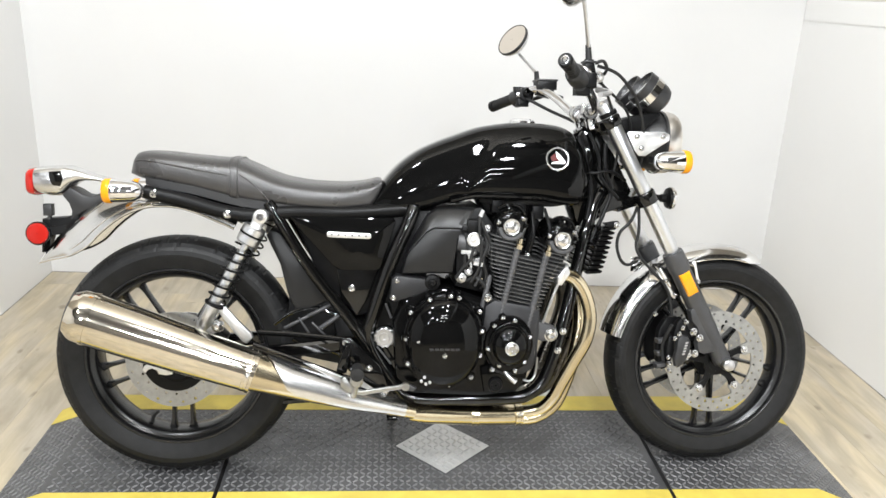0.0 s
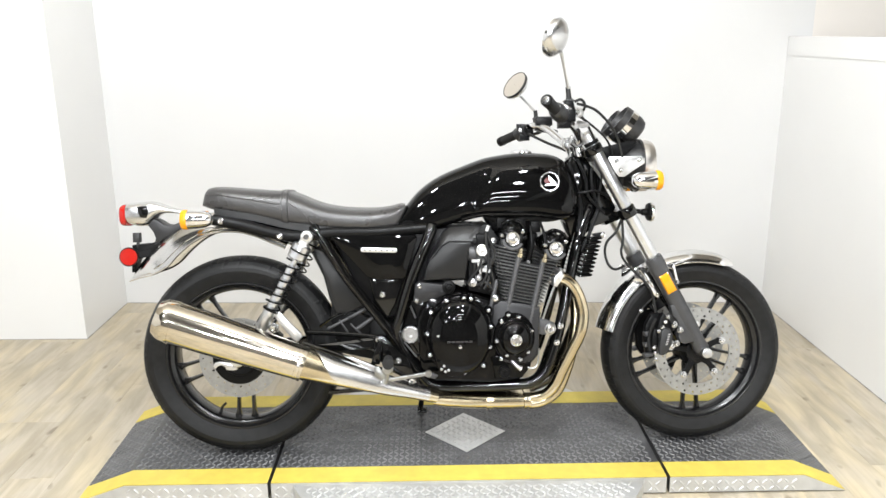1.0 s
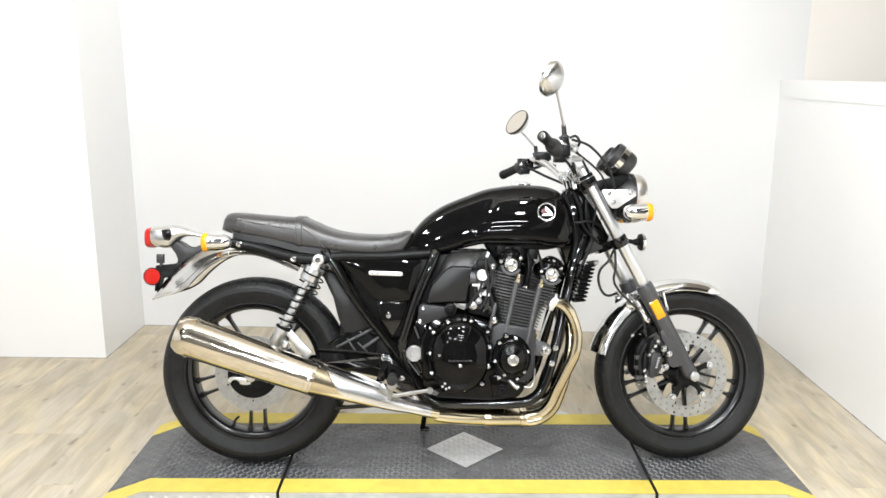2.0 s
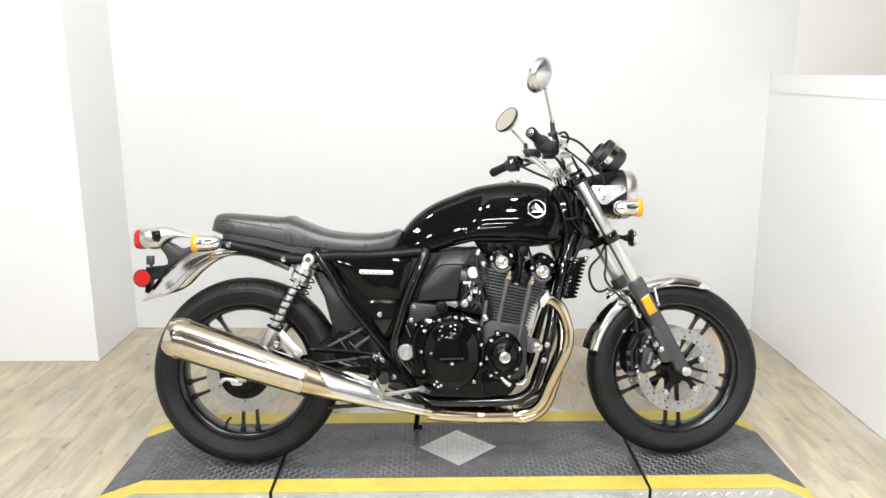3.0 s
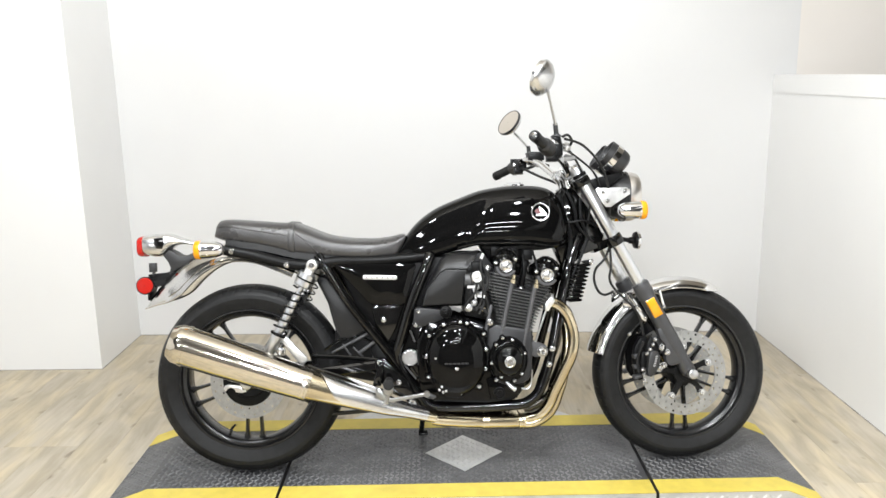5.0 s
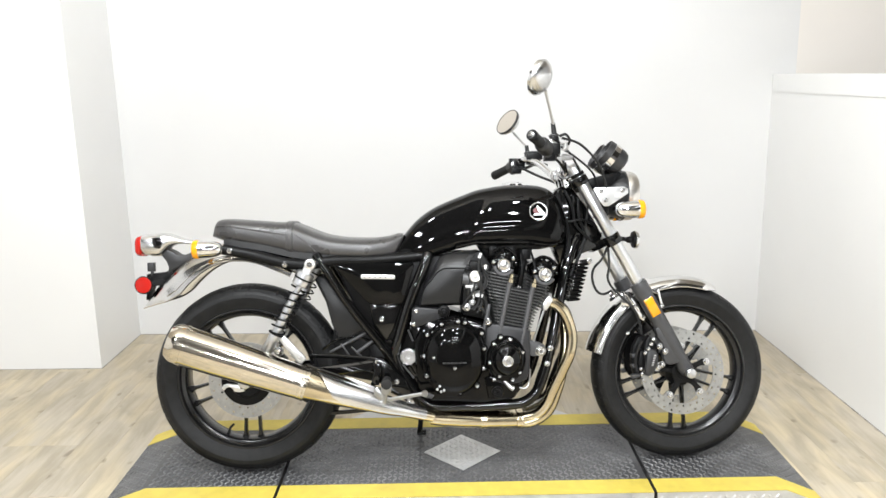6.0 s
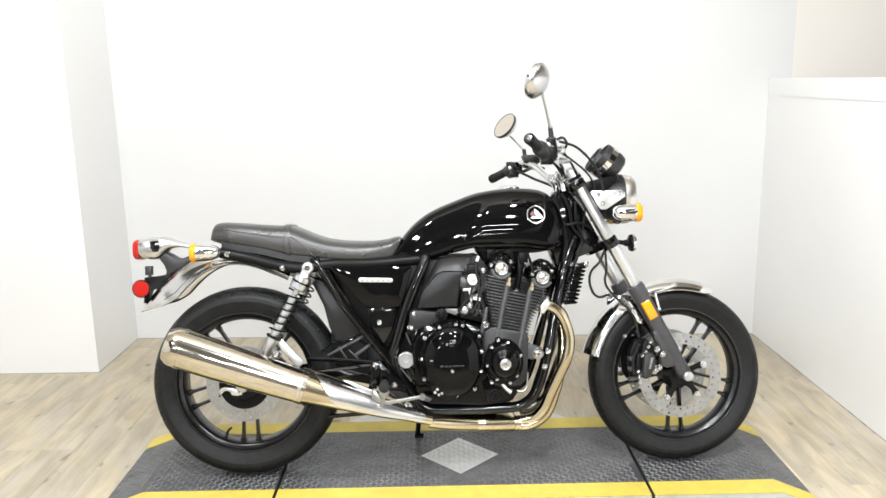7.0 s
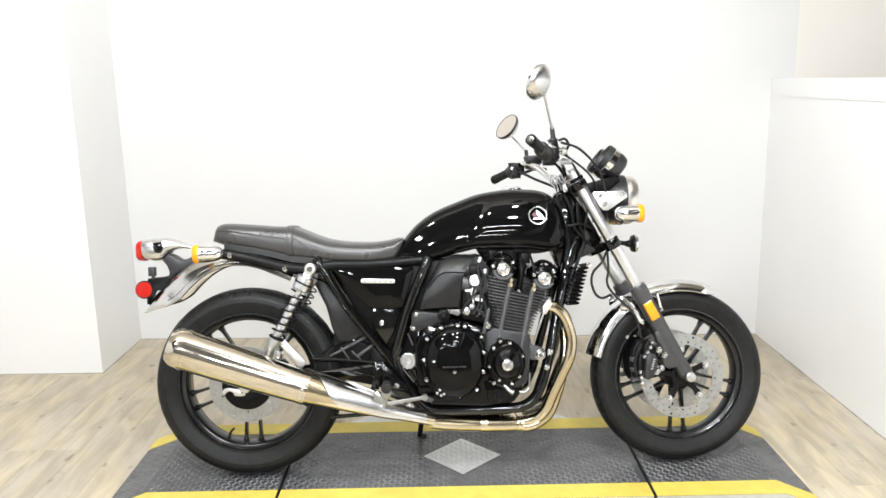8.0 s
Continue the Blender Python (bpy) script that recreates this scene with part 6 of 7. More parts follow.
for k in range(10):
    p = ca + cd * (0.004 + 0.0138 * k)
    bm = new_bm()
    lip = [(-0.024, -0.003), (-0.022, -0.0045), (0.012, -0.0045), (0.018, -0.003), (0.019, 0.0), (0.018, 0.003), (0.012, 0.0045), (-0.022, 0.0045), (-0.024, 0.003)]
    loft(bm, [[p + cn * a * g + cd * b * g + Vector((0, y, 0)) for a, b in lip] for y, g in ((-0.130, 0.8), (-0.127, 1.0), (0.127, 1.0), (0.130, 0.8))])
    part("cooler_fin", bm, FRAME, cooler)
bm = new_bm()
slab(bm, [(1.136, 0.716), (1.176, 0.722), (1.180, 0.708), (1.150, 0.704)], -0.128, -0.10, 0.003)
part("cooler_bracket", bm, SATIN, cooler)
part("bolt", bolt_mesh(0.008, 0.009, BOLT), None, cooler, "", Matrix.Translation((1.170, -0.128, 0.713)))

# ---- frame ----
def frame_tube(pts, r, name="frame_tube", both=True, material=None):
    for sy in ((1, -1) if both else (1,)):
        bm = new_bm()
        tube(bm, [(x, y * sy, z) for x, y, z in pts], r, 8, 16)
        part(name, bm, material or FRAME, bike)


frame_tube([(1.150, -0.035, 0.80), (1.118, -0.06, 0.745), (1.085, -0.095, 0.645), (1.028, -0.125, 0.41), (0.990, -0.13, 0.290), (0.945, -0.135, 0.243), (0.885, -0.135, 0.231), (0.74, -0.135, 0.230), (0.63, -0.13, 0.232), (0.585, -0.125, 0.262), (0.53, -0.12, 0.34), (0.502, -0.12, 0.41), (0.516, -0.125, 0.47), (0.558, -0.130, 0.60), (0.606, -0.125, 0.712), (0.62, -0.11, 0.75)], 0.0182, "cradle_tube")
frame_tube([(0.240, -0.115, 0.760), (0.268, -0.120, 0.715), (0.350, -0.122, 0.582), (0.455, -0.122, 0.444), (0.52, -0.12, 0.345), (0.578, -0.12, 0.245)], 0.0155, "rear_stay_tube")
frame_tube([(-0.075, -0.105, 0.782), (0.02, -0.110, 0.762), (0.12, -0.112, 0.735), (0.20, -0.114, 0.724), (0.30, -0.115, 0.735), (0.45, -0.112, 0.735), (0.62, -0.09, 0.745)], 0.0185, "seat_rail", True, SATIN)
frame_tube([(0.60, 0.0, 0.755), (0.80, 0.0, 0.80), (1.00, 0.0, 0.85), (1.14, 0.0, 0.89)], 0.022, "backbone_tube", both=False)
frame_tube([(1.16, -0.03, 0.80), (1.05, -0.05, 0.775), (0.92, -0.06, 0.77)], 0.014, "top_tube")
rb = bolt_mesh(0.009, 0.010, CHROME)
part("bolt", rb, None, bike, "chrome frame bolt", Matrix.Translation((0.1365, -0.128, 0.728)))
part("bolt", rb, None, bike, "chrome frame bolt", Matrix.Translation((-0.048, -0.122, 0.778)))
bm = new_bm()
slab(bm, [(0.228, 0.668), (0.240, 0.684), (0.268, 0.675), (0.330, 0.590), (0.390, 0.520), (0.396, 0.49), (0.330, 0.462), (0.306, 0.464), (0.298, 0.480), (0.283, 0.515), (0.265, 0.590)], -0.078, 0.075, 0.006)
part("inner_mudguard", bm, AIRB, bike, "matt black plastic inner mudguard")
bm = new_bm()
slab(bm, [(0.285, 0.50), (0.40, 0.52), (0.47, 0.44), (0.50, 0.34), (0.44, 0.30), (0.31, 0.33), (0.275, 0.40)], -0.052, 0.07, 0.010)
part("swingarm_bridge", bm, SATIN, bike, "black cast swingarm bridge")
bm = new_bm()
slab(bm, [(0.29, 0.735), (0.66, 0.735), (0.66, 0.50), (0.47, 0.45), (0.37, 0.56)], -0.095, 0.095, 0.01)
part("battery_box", bm, SATIN, bike)
bm = new_bm()
rings = []
for s, r, tooth in ((0.0, 0.0285, 0), (-0.006, 0.0285, 1), (-0.012, 0.0275, 1), (-0.013, 0.024, 0), (-0.010, 0.022, 0), (-0.010, 0.014, 0), (-0.013, 0.012, 0), (-0.013, 0.006, 0), (-0.009, 0.005, 0)):
    rings.append([(0.545 + (r - 0.003 * tooth * (k % 4 < 2)) * math.cos(2 * math.pi * k / 48), -0.130 + s, 0.404 + (r - 0.003 * tooth * (k % 4 < 2)) * math.sin(2 * math.pi * k / 48)) for k in range(48)])
loft(bm, rings)
part("swingarm_pivot", bm, ALU, bike, "bright notched pivot nut")
bm = new_bm()
slab(bm, [(0.51, 0.47), (0.545, 0.55), (0.60, 0.58), (0.625, 0.46), (0.62, 0.36), (0.635, 0.27), (0.59, 0.24), (0.55, 0.29), (0.515, 0.36)], -0.115, 0.10, 0.006)
part("pivot_plate", bm, FRAME, bike)

bm = new_bm()
slab(bm, [(1.045, 0.80), (1.06, 0.90), (1.085, 0.965), (1.125, 0.975), (1.18, 0.90), (1.235, 0.80), (1.215, 0.755), (1.16, 0.735), (1.12, 0.70), (1.085, 0.70)], -0.045, 0.045, 0.006)
part("head_gusset", bm, FRAME, bike, "gloss black steering head gusset")
for line, r in (([(1.075, -0.055, 0.95), (1.09, -0.07, 0.88), (1.11, -0.07, 0.80), (1.10, -0.08, 0.72), (1.075, -0.09, 0.64)], 0.008), ([(1.15, -0.055, 0.93), (1.15, -0.065, 0.86), (1.17, -0.06, 0.80), (1.15, -0.07, 0.74), (1.11, -0.09, 0.66)], 0.006),
                ([(1.10, -0.06, 0.96), (1.125, -0.075, 0.90), (1.135, -0.075, 0.84), (1.19, -0.065, 0.78)], 0.005), ([(1.07, -0.06, 0.86), (1.11, -0.075, 0.85), (1.16, -0.075, 0.855), (1.21, -0.06, 0.83)], 0.0045)):
    bm = new_bm()
    tube(bm, line, r, 6, 10)
    part("wiring_loom", bm, SATIN, bike)

# swingarm, shocks
for sy in (-1, 1):
    bm = new_bm()
    rings = []
    for t, hw, hh in ((0, 0.014, 0.018), (0.15, 0.014, 0.018), (0.6, 0.014, 0.018), (0.88, 0.014, 0.022), (1, 0.012, 0.018)):
        p = Vector((0.545, 0.09 * sy, 0.385)).lerp(Vector((-0.03, 0.098 * sy, 0.322)), t)
        rings.append([p + Vector((0, y * hw, z * hh)) for y, z in ((-1, -.6), (-.6, -1), (.6, -1), (1, -.6), (1, .6), (.6, 1), (-.6, 1), (-1, .6))])
    loft(bm, rings)
    arm = part("swingarm", bm, FRAME, bike, "black swingarm")
    bm = new_bm()
    cyl(bm, (-0.013, 0.10 * sy, 0.329), (-0.013, 0.142 * sy, 0.329), 0.017, seg=16, soft=0.003)
    part("axle_nut", bm, ALU, arm)
    T, Bt = Vector((0.2255, 0.152 * sy, 0.7265)), Vector((0.0645, 0.152 * sy, 0.4215))
    ax = (Bt - T).normalized()
    bm = new_bm()
    lathe(bm, [(0.030, 0.012), (0.030, 0.026), (0.034, 0.030), (0.050, 0.0305), (0.052, 0.0285), (0.055, 0.0285), (0.057, 0.0305), (0.076, 0.030), (0.080, 0.026), (0.081, 0.010), (0.105, 0.009), (0.106, 0.0135), (0.150, 0.0140), (0.152, 0.0165), (0.180, 0.0165),
               (0.182, 0.0145), (0.205, 0.0145), (0.207, 0.0170), (0.240, 0.0170), (0.242, 0.0150), (0.256, 0.0150), (0.258, 0.0200), (0.318, 0.0190), (0.336, 0.012)], T, ax, 28, True)
    shock = part("shock_absorber", bm, FORKC, bike, "chrome rear shock with black spring")
    bm = new_bm()
    lathe(bm, [(0.0515, 0.0288), (0.0515, 0.0308), (0.0555, 0.0308), (0.0555, 0.0288)], T, ax, 28)
    part("adjuster_seam", bm, SATIN, shock)
    bm = new_bm()
    cyl(bm, T + Vector((0, 0.018 * sy, 0)), T - Vector((0, 0.014 * sy, 0)), 0.019, seg=24, soft=0.004)
    bar(bm, T, T + ax * 0.04, 0.030, 0.026)
    eye = part("shock_eye", bm, SATINALU, shock)
    bm = new_bm()
    lathe(bm, [(0.0, 0.011), (0.003, 0.011), (0.004, 0.009), (0.0055, 0.008), (0.006, 0.001)], T + Vector((0, 0.018 * sy, 0)), (0, sy, 0), 18)
    part("eye_cap", bm, CHROME, shock, "chrome cap nut")
    bm = new_bm()
    cyl(bm, Bt + Vector((0, 0.018 * sy, 0)), Bt - Vector((0, 0.014 * sy, 0)), 0.016, seg=20, soft=0.004)
    bar(bm, Bt, Bt - ax * 0.03, 0.022, 0.018)
    part("shock_eye", bm, CHROME, shock)
    bm = new_bm()
    a, u, v = frame_of(ax)
    turns, n = 7.0, 126
    tube(bm, [T + ax * (0.086 + 0.172 * k / n) + (u * math.cos(2 * math.pi * turns * k / n) + v * math.sin(2 * math.pi * turns * k / n)) * (0.0275 - 0.002 * abs(2 * k / n - 1)) for k in range(n + 1)], 0.0030, 1, 8, smooth=False)
    part("spring", bm, SATIN, shock, "black coil spring")
    bm = new_bm()
    lathe(bm, [(0.257, 0.012), (0.257, 0.0255), (0.259, 0.0265), (0.262, 0.0255), (0.263, 0.019)], T, ax, 24)
    part("spring_seat", bm, SATIN, shock)
bm = new_bm()
slab(bm, [(0.098, 0.492), (0.108, 0.504), (0.120, 0.500), (0.165, 0.448), (0.196, 0.417), (0.200, 0.405), (0.184, 0.388), (0.172, 0.394), (0.150, 0.420)], -0.142, -0.128, 0.004)
part("torque_arm", bm, SATINALU, bike, "bright aluminium caliper torque arm")
part("bolt", bolt_mesh(0.014, 0.014, BOLT), None, bike, "", Matrix.Translation((0.110, -0.146, 0.437)))
bm = new_bm()
slab(bm, [(0.062, 0.415), (0.085, 0.432), (0.108, 0.452), (0.126, 0.445), (0.124, 0.424), (0.100, 0.416), (0.080, 0.404)], -0.142, -0.130, 0.003)
part("caliper_bracket", bm, SATINALU, bike, "bright caliper bracket")
bm = new_bm()
tube(bm, [(0.214, -0.135, 0.418), (0.32, -0.14, 0.412), (0.440, -0.145, 0.400)], 0.0075, 4, 10)
part("brake_rod", bm, FRAME, bike)
bm = new_bm()
tube(bm, [(0.20, -0.14, 0.385), (0.33, -0.148, 0.338), (0.46, -0.155, 0.292)], 0.0085, 4, 10)
part("brake_rod", bm, FRAME, bike)
part("bolt", bolt_mesh(0.009, 0.01, BOLT), None, bike, "", Matrix.Translation((0.441, -0.152, 0.394)))
bm = new_bm()
slab(bm, [(0.03, 0.40), (0.10, 0.43), (0.13, 0.40), (0.11, 0.33), (0.04, 0.345)], -0.115, -0.06, 0.008)
part("rear_caliper", bm, SATIN, bike, "black rear brake caliper")
bm = new_bm()
slab(bm, [(-0.095, 0.307), (-0.089, 0.319), (-0.075, 0.323), (-0.043, 0.319), (-0.019, 0.307), (-0.017, 0.295), (-0.033, 0.292), (-0.053, 0.295), (-0.057, 0.305), (-0.069, 0.311), (-0.081, 0.307), (-0.087, 0.299)], -0.104, -0.094, 0.003)
adjuster = part("chain_adjuster", bm, SATINALU, bike, "bright hooked axle adjuster plate")
bm = new_bm()
lathe(bm, [(0.0, 0.014), (-0.006, 0.014), (-0.008, 0.011), (-0.008, 0.005), (-0.004, 0.004)], (-0.013, -0.104, 0.318), (0, 1, 0), 18)
part("axle_washer", bm, ALU, adjuster)
for p0, p1, w, mt in (((0.278, -0.110, 0.423), (0.341, -0.110, 0.455), 0.009, CASTGREY), ((0.316, -0.115, 0.453), (0.346, -0.115, 0.407), 0.006, FORKG), ((0.352, -0.120, 0.441), (0.389, -0.120, 0.403), 0.006, FORKG),
                      ((0.367, -0.100, 0.416), (0.428, -0.100, 0.458), 0.013, CASTGREY), ((0.339, -0.090, 0.451), (0.400, -0.090, 0.482), 0.011, CASTGREY)):
    bm = new_bm()
    cyl(bm, p0, p1, w / 2, seg=12, soft=0.001)
    part("link_rod", bm, mt, bike, "small brake linkage rod")
for p0, p1 in (((0.525, -0.142, 0.381), (0.563, -0.142, 0.332)), ((0.547, -0.142, 0.497), (0.562, -0.142, 0.458))):
    bm = new_bm()
    cyl(bm, p0, p1, 0.003, seg=8)
    part("cable_clip", bm, CASTGREY, bike, "small grey cable clip")
for line in ([(0.25, -0.10, 0.43), (0.30, -0.08, 0.46), (0.36, -0.07, 0.47), (0.42, -0.08, 0.45)],
             [(0.30, -0.10, 0.39), (0.35, -0.09, 0.36), (0.42, -0.10, 0.35), (0.46, -0.11, 0.30)]):
    bm = new_bm()
    tube(bm, line, 0.0048, 6, 10)
    part("hose", bm, FRAME, bike)
bm = new_bm()
slab(bm, [(0.405, 0.44), (0.44, 0.46), (0.50, 0.42), (0.54, 0.30), (0.50, 0.26), (0.465, 0.28), (0.43, 0.34)], -0.09, 0.06, 0.008)
part("linkage_housing", bm, SATIN, bike)

# foot controls
bm = new_bm()
lathe(bm, [(0.0, 0.008), (0.0, 0.014), (-0.03, 0.0155), (-0.05, 0.018), (-0.056, 0.017), (-0.058, 0.008)], (0.474, -0.205, 0.340), (0, 1, 0.06), 20, True)
peg = part("footpeg", bm, GRIPR, bike, "black rubber footpeg on an aluminium bracket")
bm = new_bm()
lathe(bm, [(0.0, 0.010), (0.0, 0.0165), (-0.045, 0.017), (-0.050, 0.012)], (0.472, -0.200, 0.318), (0, 1, 0.06), 20, True)
part("peg_body", bm, DULLALU, peg, "bright footpeg body")
bm = new_bm()
tube(bm, [(0.472, -0.238, 0.322), (0.470, -0.240, 0.296), (0.464, -0.236, 0.272)], [0.0075, 0.0065, 0.0075], 4, 10)
part("feeler_bolt", bm, DULLALU, peg)
bm = new_bm()
slab(bm, [(0.462, 0.279), (0.488, 0.276), (0.592, 0.292), (0.603, 0.291), (0.605, 0.301), (0.594, 0.305), (0.583, 0.302), (0.486, 0.288), (0.466, 0.291)], -0.236, -0.226, 0.002)
part("brake_pedal", bm, DULLALU, peg, "bright aluminium brake pedal")
bm = new_bm()
lathe(bm, [(0, 0.004), (0, 0.0105), (-0.012, 0.0105), (-0.012, 0.0045), (-0.004, 0.004)], (0.598, -0.226, 0.298), (0, 1, 0), 16)
part("pedal_eye", bm, DULLALU, peg)
bm = new_bm()
slab(bm, [(0.431, 0.319), (0.445, 0.324), (0.459, 0.300), (0.478, 0.288), (0.473, 0.277), (0.446, 0.286), (0.432, 0.299)], -0.234, -0.222, 0.002)
part("peg_bracket", bm, DULLALU, peg, "bright peg bracket")
bm = new_bm()
slab(bm, [(0.335, 0.354), (0.362, 0.349), (0.446, 0.312), (0.438, 0.298), (0.400, 0.316)], -0.205, -0.196, 0.002)
part("heel_plate", bm, ALU, peg, "bare aluminium heel plate")
bm = new_bm()
slab(bm, [(0.589, 0.289), (0.612, 0.291), (0.630, 0.282), (0.620, 0.273), (0.601, 0.276)], -0.20, -0.185, 0.003)
part("pedal_pivot", bm, FORKG, peg)
bm = new_bm()
slab(bm, [(0.443, 0.398), (0.457, 0.397), (0.452, 0.350), (0.446, 0.318), (0.418, 0.318), (0.424, 0.345)], -0.182, -0.166, 0.004)
part("peg_strut", bm, FRAME, peg)
bm = new_bm()
slab(bm, [(0.425, 0.405), (0.455, 0.408), (0.535, 0.330), (0.560, 0.262), (0.535, 0.255), (0.470, 0.300), (0.430, 0.335)], -0.155, -0.135, 0.004)
part("hanger_plate", bm, FRAME, peg, "gloss black footrest hanger")
put_bolts(peg, bolt_mesh(0.008, 0.008, BOLT), [(0.505, -0.157, 0.325), (0.547, -0.17, 0.264)])
bm = new_bm()
tube(bm, [(0.60, 0.14, 0.235), (0.585, 0.19, 0.13), (0.575, 0.235, 0.045)], 0.010, 4, 10)
cyl(bm, (0.565, 0.238, 0.042), (0.60, 0.238, 0.042), 0.016, seg=12)
part("side_stand", bm, FRAME, bike, "black side stand")
bm = new_bm()
bar(bm, (0.21, -0.05, 0.196), (0.58, -0.06, 0.220), 0.013, 0.016)
tube(bm, [(0.58, -0.04, 0.22), (0.60, -0.04, 0.18), (0.606, -0.04, 0.168)], 0.005, 3, 8)
part("centre_stand", bm, FRAME, bike)

# ---- exhaust ----
HEADER = [(1.022, 0.582), (1.052, 0.570), (1.082, 0.530), (1.100, 0.466), (1.092, 0.403), (1.066, 0.340), (1.038, 0.276), (1.016, 0.222), (0.985, 0.187), (0.93, 0.175), (0.86, 0.178)]
INNER = [(1.022, -0.055, 0.582), (1.055, -0.060, 0.566), (1.080, -0.070, 0.520), (1.092, -0.080, 0.460), (1.086, -0.090, 0.390), (1.070, -0.098, 0.313), (1.055, -0.100, 0.266), (1.026, -0.100, 0.200), (0.975, -0.098, 0.163), (0.925, -0.090, 0.156), (0.87, -0.080, 0.164)]
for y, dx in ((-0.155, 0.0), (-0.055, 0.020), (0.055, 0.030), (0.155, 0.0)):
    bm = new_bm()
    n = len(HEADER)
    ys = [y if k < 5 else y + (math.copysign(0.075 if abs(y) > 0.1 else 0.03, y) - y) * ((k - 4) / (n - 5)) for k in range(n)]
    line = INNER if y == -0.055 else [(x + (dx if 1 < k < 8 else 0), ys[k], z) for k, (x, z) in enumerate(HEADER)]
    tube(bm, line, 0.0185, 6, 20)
    # far-side pipes carry their shade in the darker steel
    pipe = part("exhaust_header", bm, GOLD if y < 0 else DARKPIPE, bike, "stainless exhaust header pipe")
    bm = new_bm()
    lathe(bm, [(0.0, 0.019), (0.0, 0.030), (0.010, 0.030), (0.014, 0.022)], (1.012, y, 0.586), (0.92, 0, -0.38), 20, True)
    slab(bm, [(1.000, 0.557), (1.012, 0.554), (1.034, 0.588), (1.030, 0.600), (1.016, 0.600), (1.000, 0.580)], y - 0.027, y + 0.027, 0.004)
    part("exhaust_flange", bm, SATINALU, pipe, "bright exhaust flange")
bm = new_bm()
rings = []
for x, z, y0, y1, r in ((0.935, 0.166, -0.115, 0.09, 0.026), (0.90, 0.167, -0.120, 0.09, 0.028), (0.83, 0.169, -0.125, 0.07, 0.028), (0.72, 0.178, -0.140, 0.0, 0.027), (0.66, 0.188, -0.158, -0.07, 0.026), (0.615, 0.196, -0.168, -0.115, 0.022)):
    ring = []
    for k in range(24):
        t = 2 * math.pi * k / 24
        c, s = math.cos(t), math.sin(t)
        ring.append((x, (y0 + r if c < 0 else y1 - r) + r * c, z + r * s))
    rings.append(ring)
loft(bm, rings)
collector = part("exhaust_collector", bm, GOLD, bike, "gold-tinted stainless exhaust collector")
for x, grow in ((0.925, 0.0010), (0.800, 0.0004)):
    bm = new_bm()
    rings = []
    for q, g in ((-0.011, 0.0), (-0.010, 0.0026), (-0.004, 0.0026), (-0.003, 0.0012), (0.003, 0.0012), (0.004, 0.0026), (0.010, 0.0026), (0.011, 0.0)):
        r = 0.0275 + grow + g
        rings.append([(x + q, (-0.0925 - 0.06 * (0.935 - x) if math.cos(2 * math.pi * k / 24) < 0 else 0.06) + r * math.cos(2 * math.pi * k / 24), 0.1675 + 0.03 * (0.925 - x) + r * math.sin(2 * math.pi * k / 24)) for k in range(24)])
    loft(bm, rings)
    part("pipe_clamp", bm, GOLD, collector)
part("bolt", bolt_mesh(0.005, 0.010, BOLT), None, collector, "", Matrix.Translation((0.925, -0.122, 0.180)))
MUF = [Vector((-0.205, -0.245, 0.490)), Vector((0.203, -0.222, 0.340)), Vector((0.43, -0.198, 0.262)), Vector((0.53, -0.182, 0.232)), Vector((0.625, -0.16, 0.205))]
max_ = (MUF[1] - MUF[0]).normalized()
ml = (MUF[1] - MUF[0]).length
bm = new_bm()
lathe(bm, [(-0.016, 0.036), (-0.0185, 0.044), (-0.0175, 0.050), (-0.002, 0.0605), (0.004, 0.0632), (0.012, 0.0642), (0.028, 0.0655), (0.05, 0.0655), (0.15, 0.0645), (0.28, 0.0605), (0.40, 0.0555), (ml, 0.0535)], MUF[0], max_, 48)
muffler = part("muffler", bm, STEEL, bike, "long polished stainless megaphone muffler")
bm = new_bm()
lathe(bm, [(-0.017, 0.046), (-0.020, 0.037), (-0.006, 0.031), (0.05, 0.024), (0.05, 0.001)], MUF[0], max_, 36)
part("muffler_tip", bm, SATIN, muffler, "dark muffler outlet")
bm = new_bm()
lathe(bm, [(0.028, 0.0650), (0.0285, 0.0675), (0.036, 0.0675), (0.0365, 0.0650)], MUF[0], max_, 48)
part("end_cap_seam", bm, STEEL, muffler)
bm = new_bm()
lathe(bm, [(ml - 0.012, 0.0535), (ml - 0.011, 0.0552), (ml - 0.003, 0.0552), (ml - 0.002, 0.0545), (ml + 0.003, 0.0545), (ml + 0.004, 0.0560), (ml + 0.012, 0.0555), (ml + 0.013, 0.0500)], MUF[0], max_, 48)
part("muffler_band", bm, STEEL, muffler, "stainless clamp band")
part("bolt", bolt_mesh(0.006, 0.010, BOLT), None, muffler, "", Matrix.Translation(MUF[1] + Vector((0.002, -0.056, 0.004))))
bm = new_bm()
tube(bm, MUF[1:], [0.0510, 0.0290, 0.0215, 0.0205], 8, 28)
part("tail_pipe", bm, GOLD, muffler, "polished stainless link pipe")
bm = new_bm()
rings = []
sh = catmull([MUF[1] + Vector((0.03, 0, -0.01)), MUF[2], MUF[3], MUF[4]], 8)
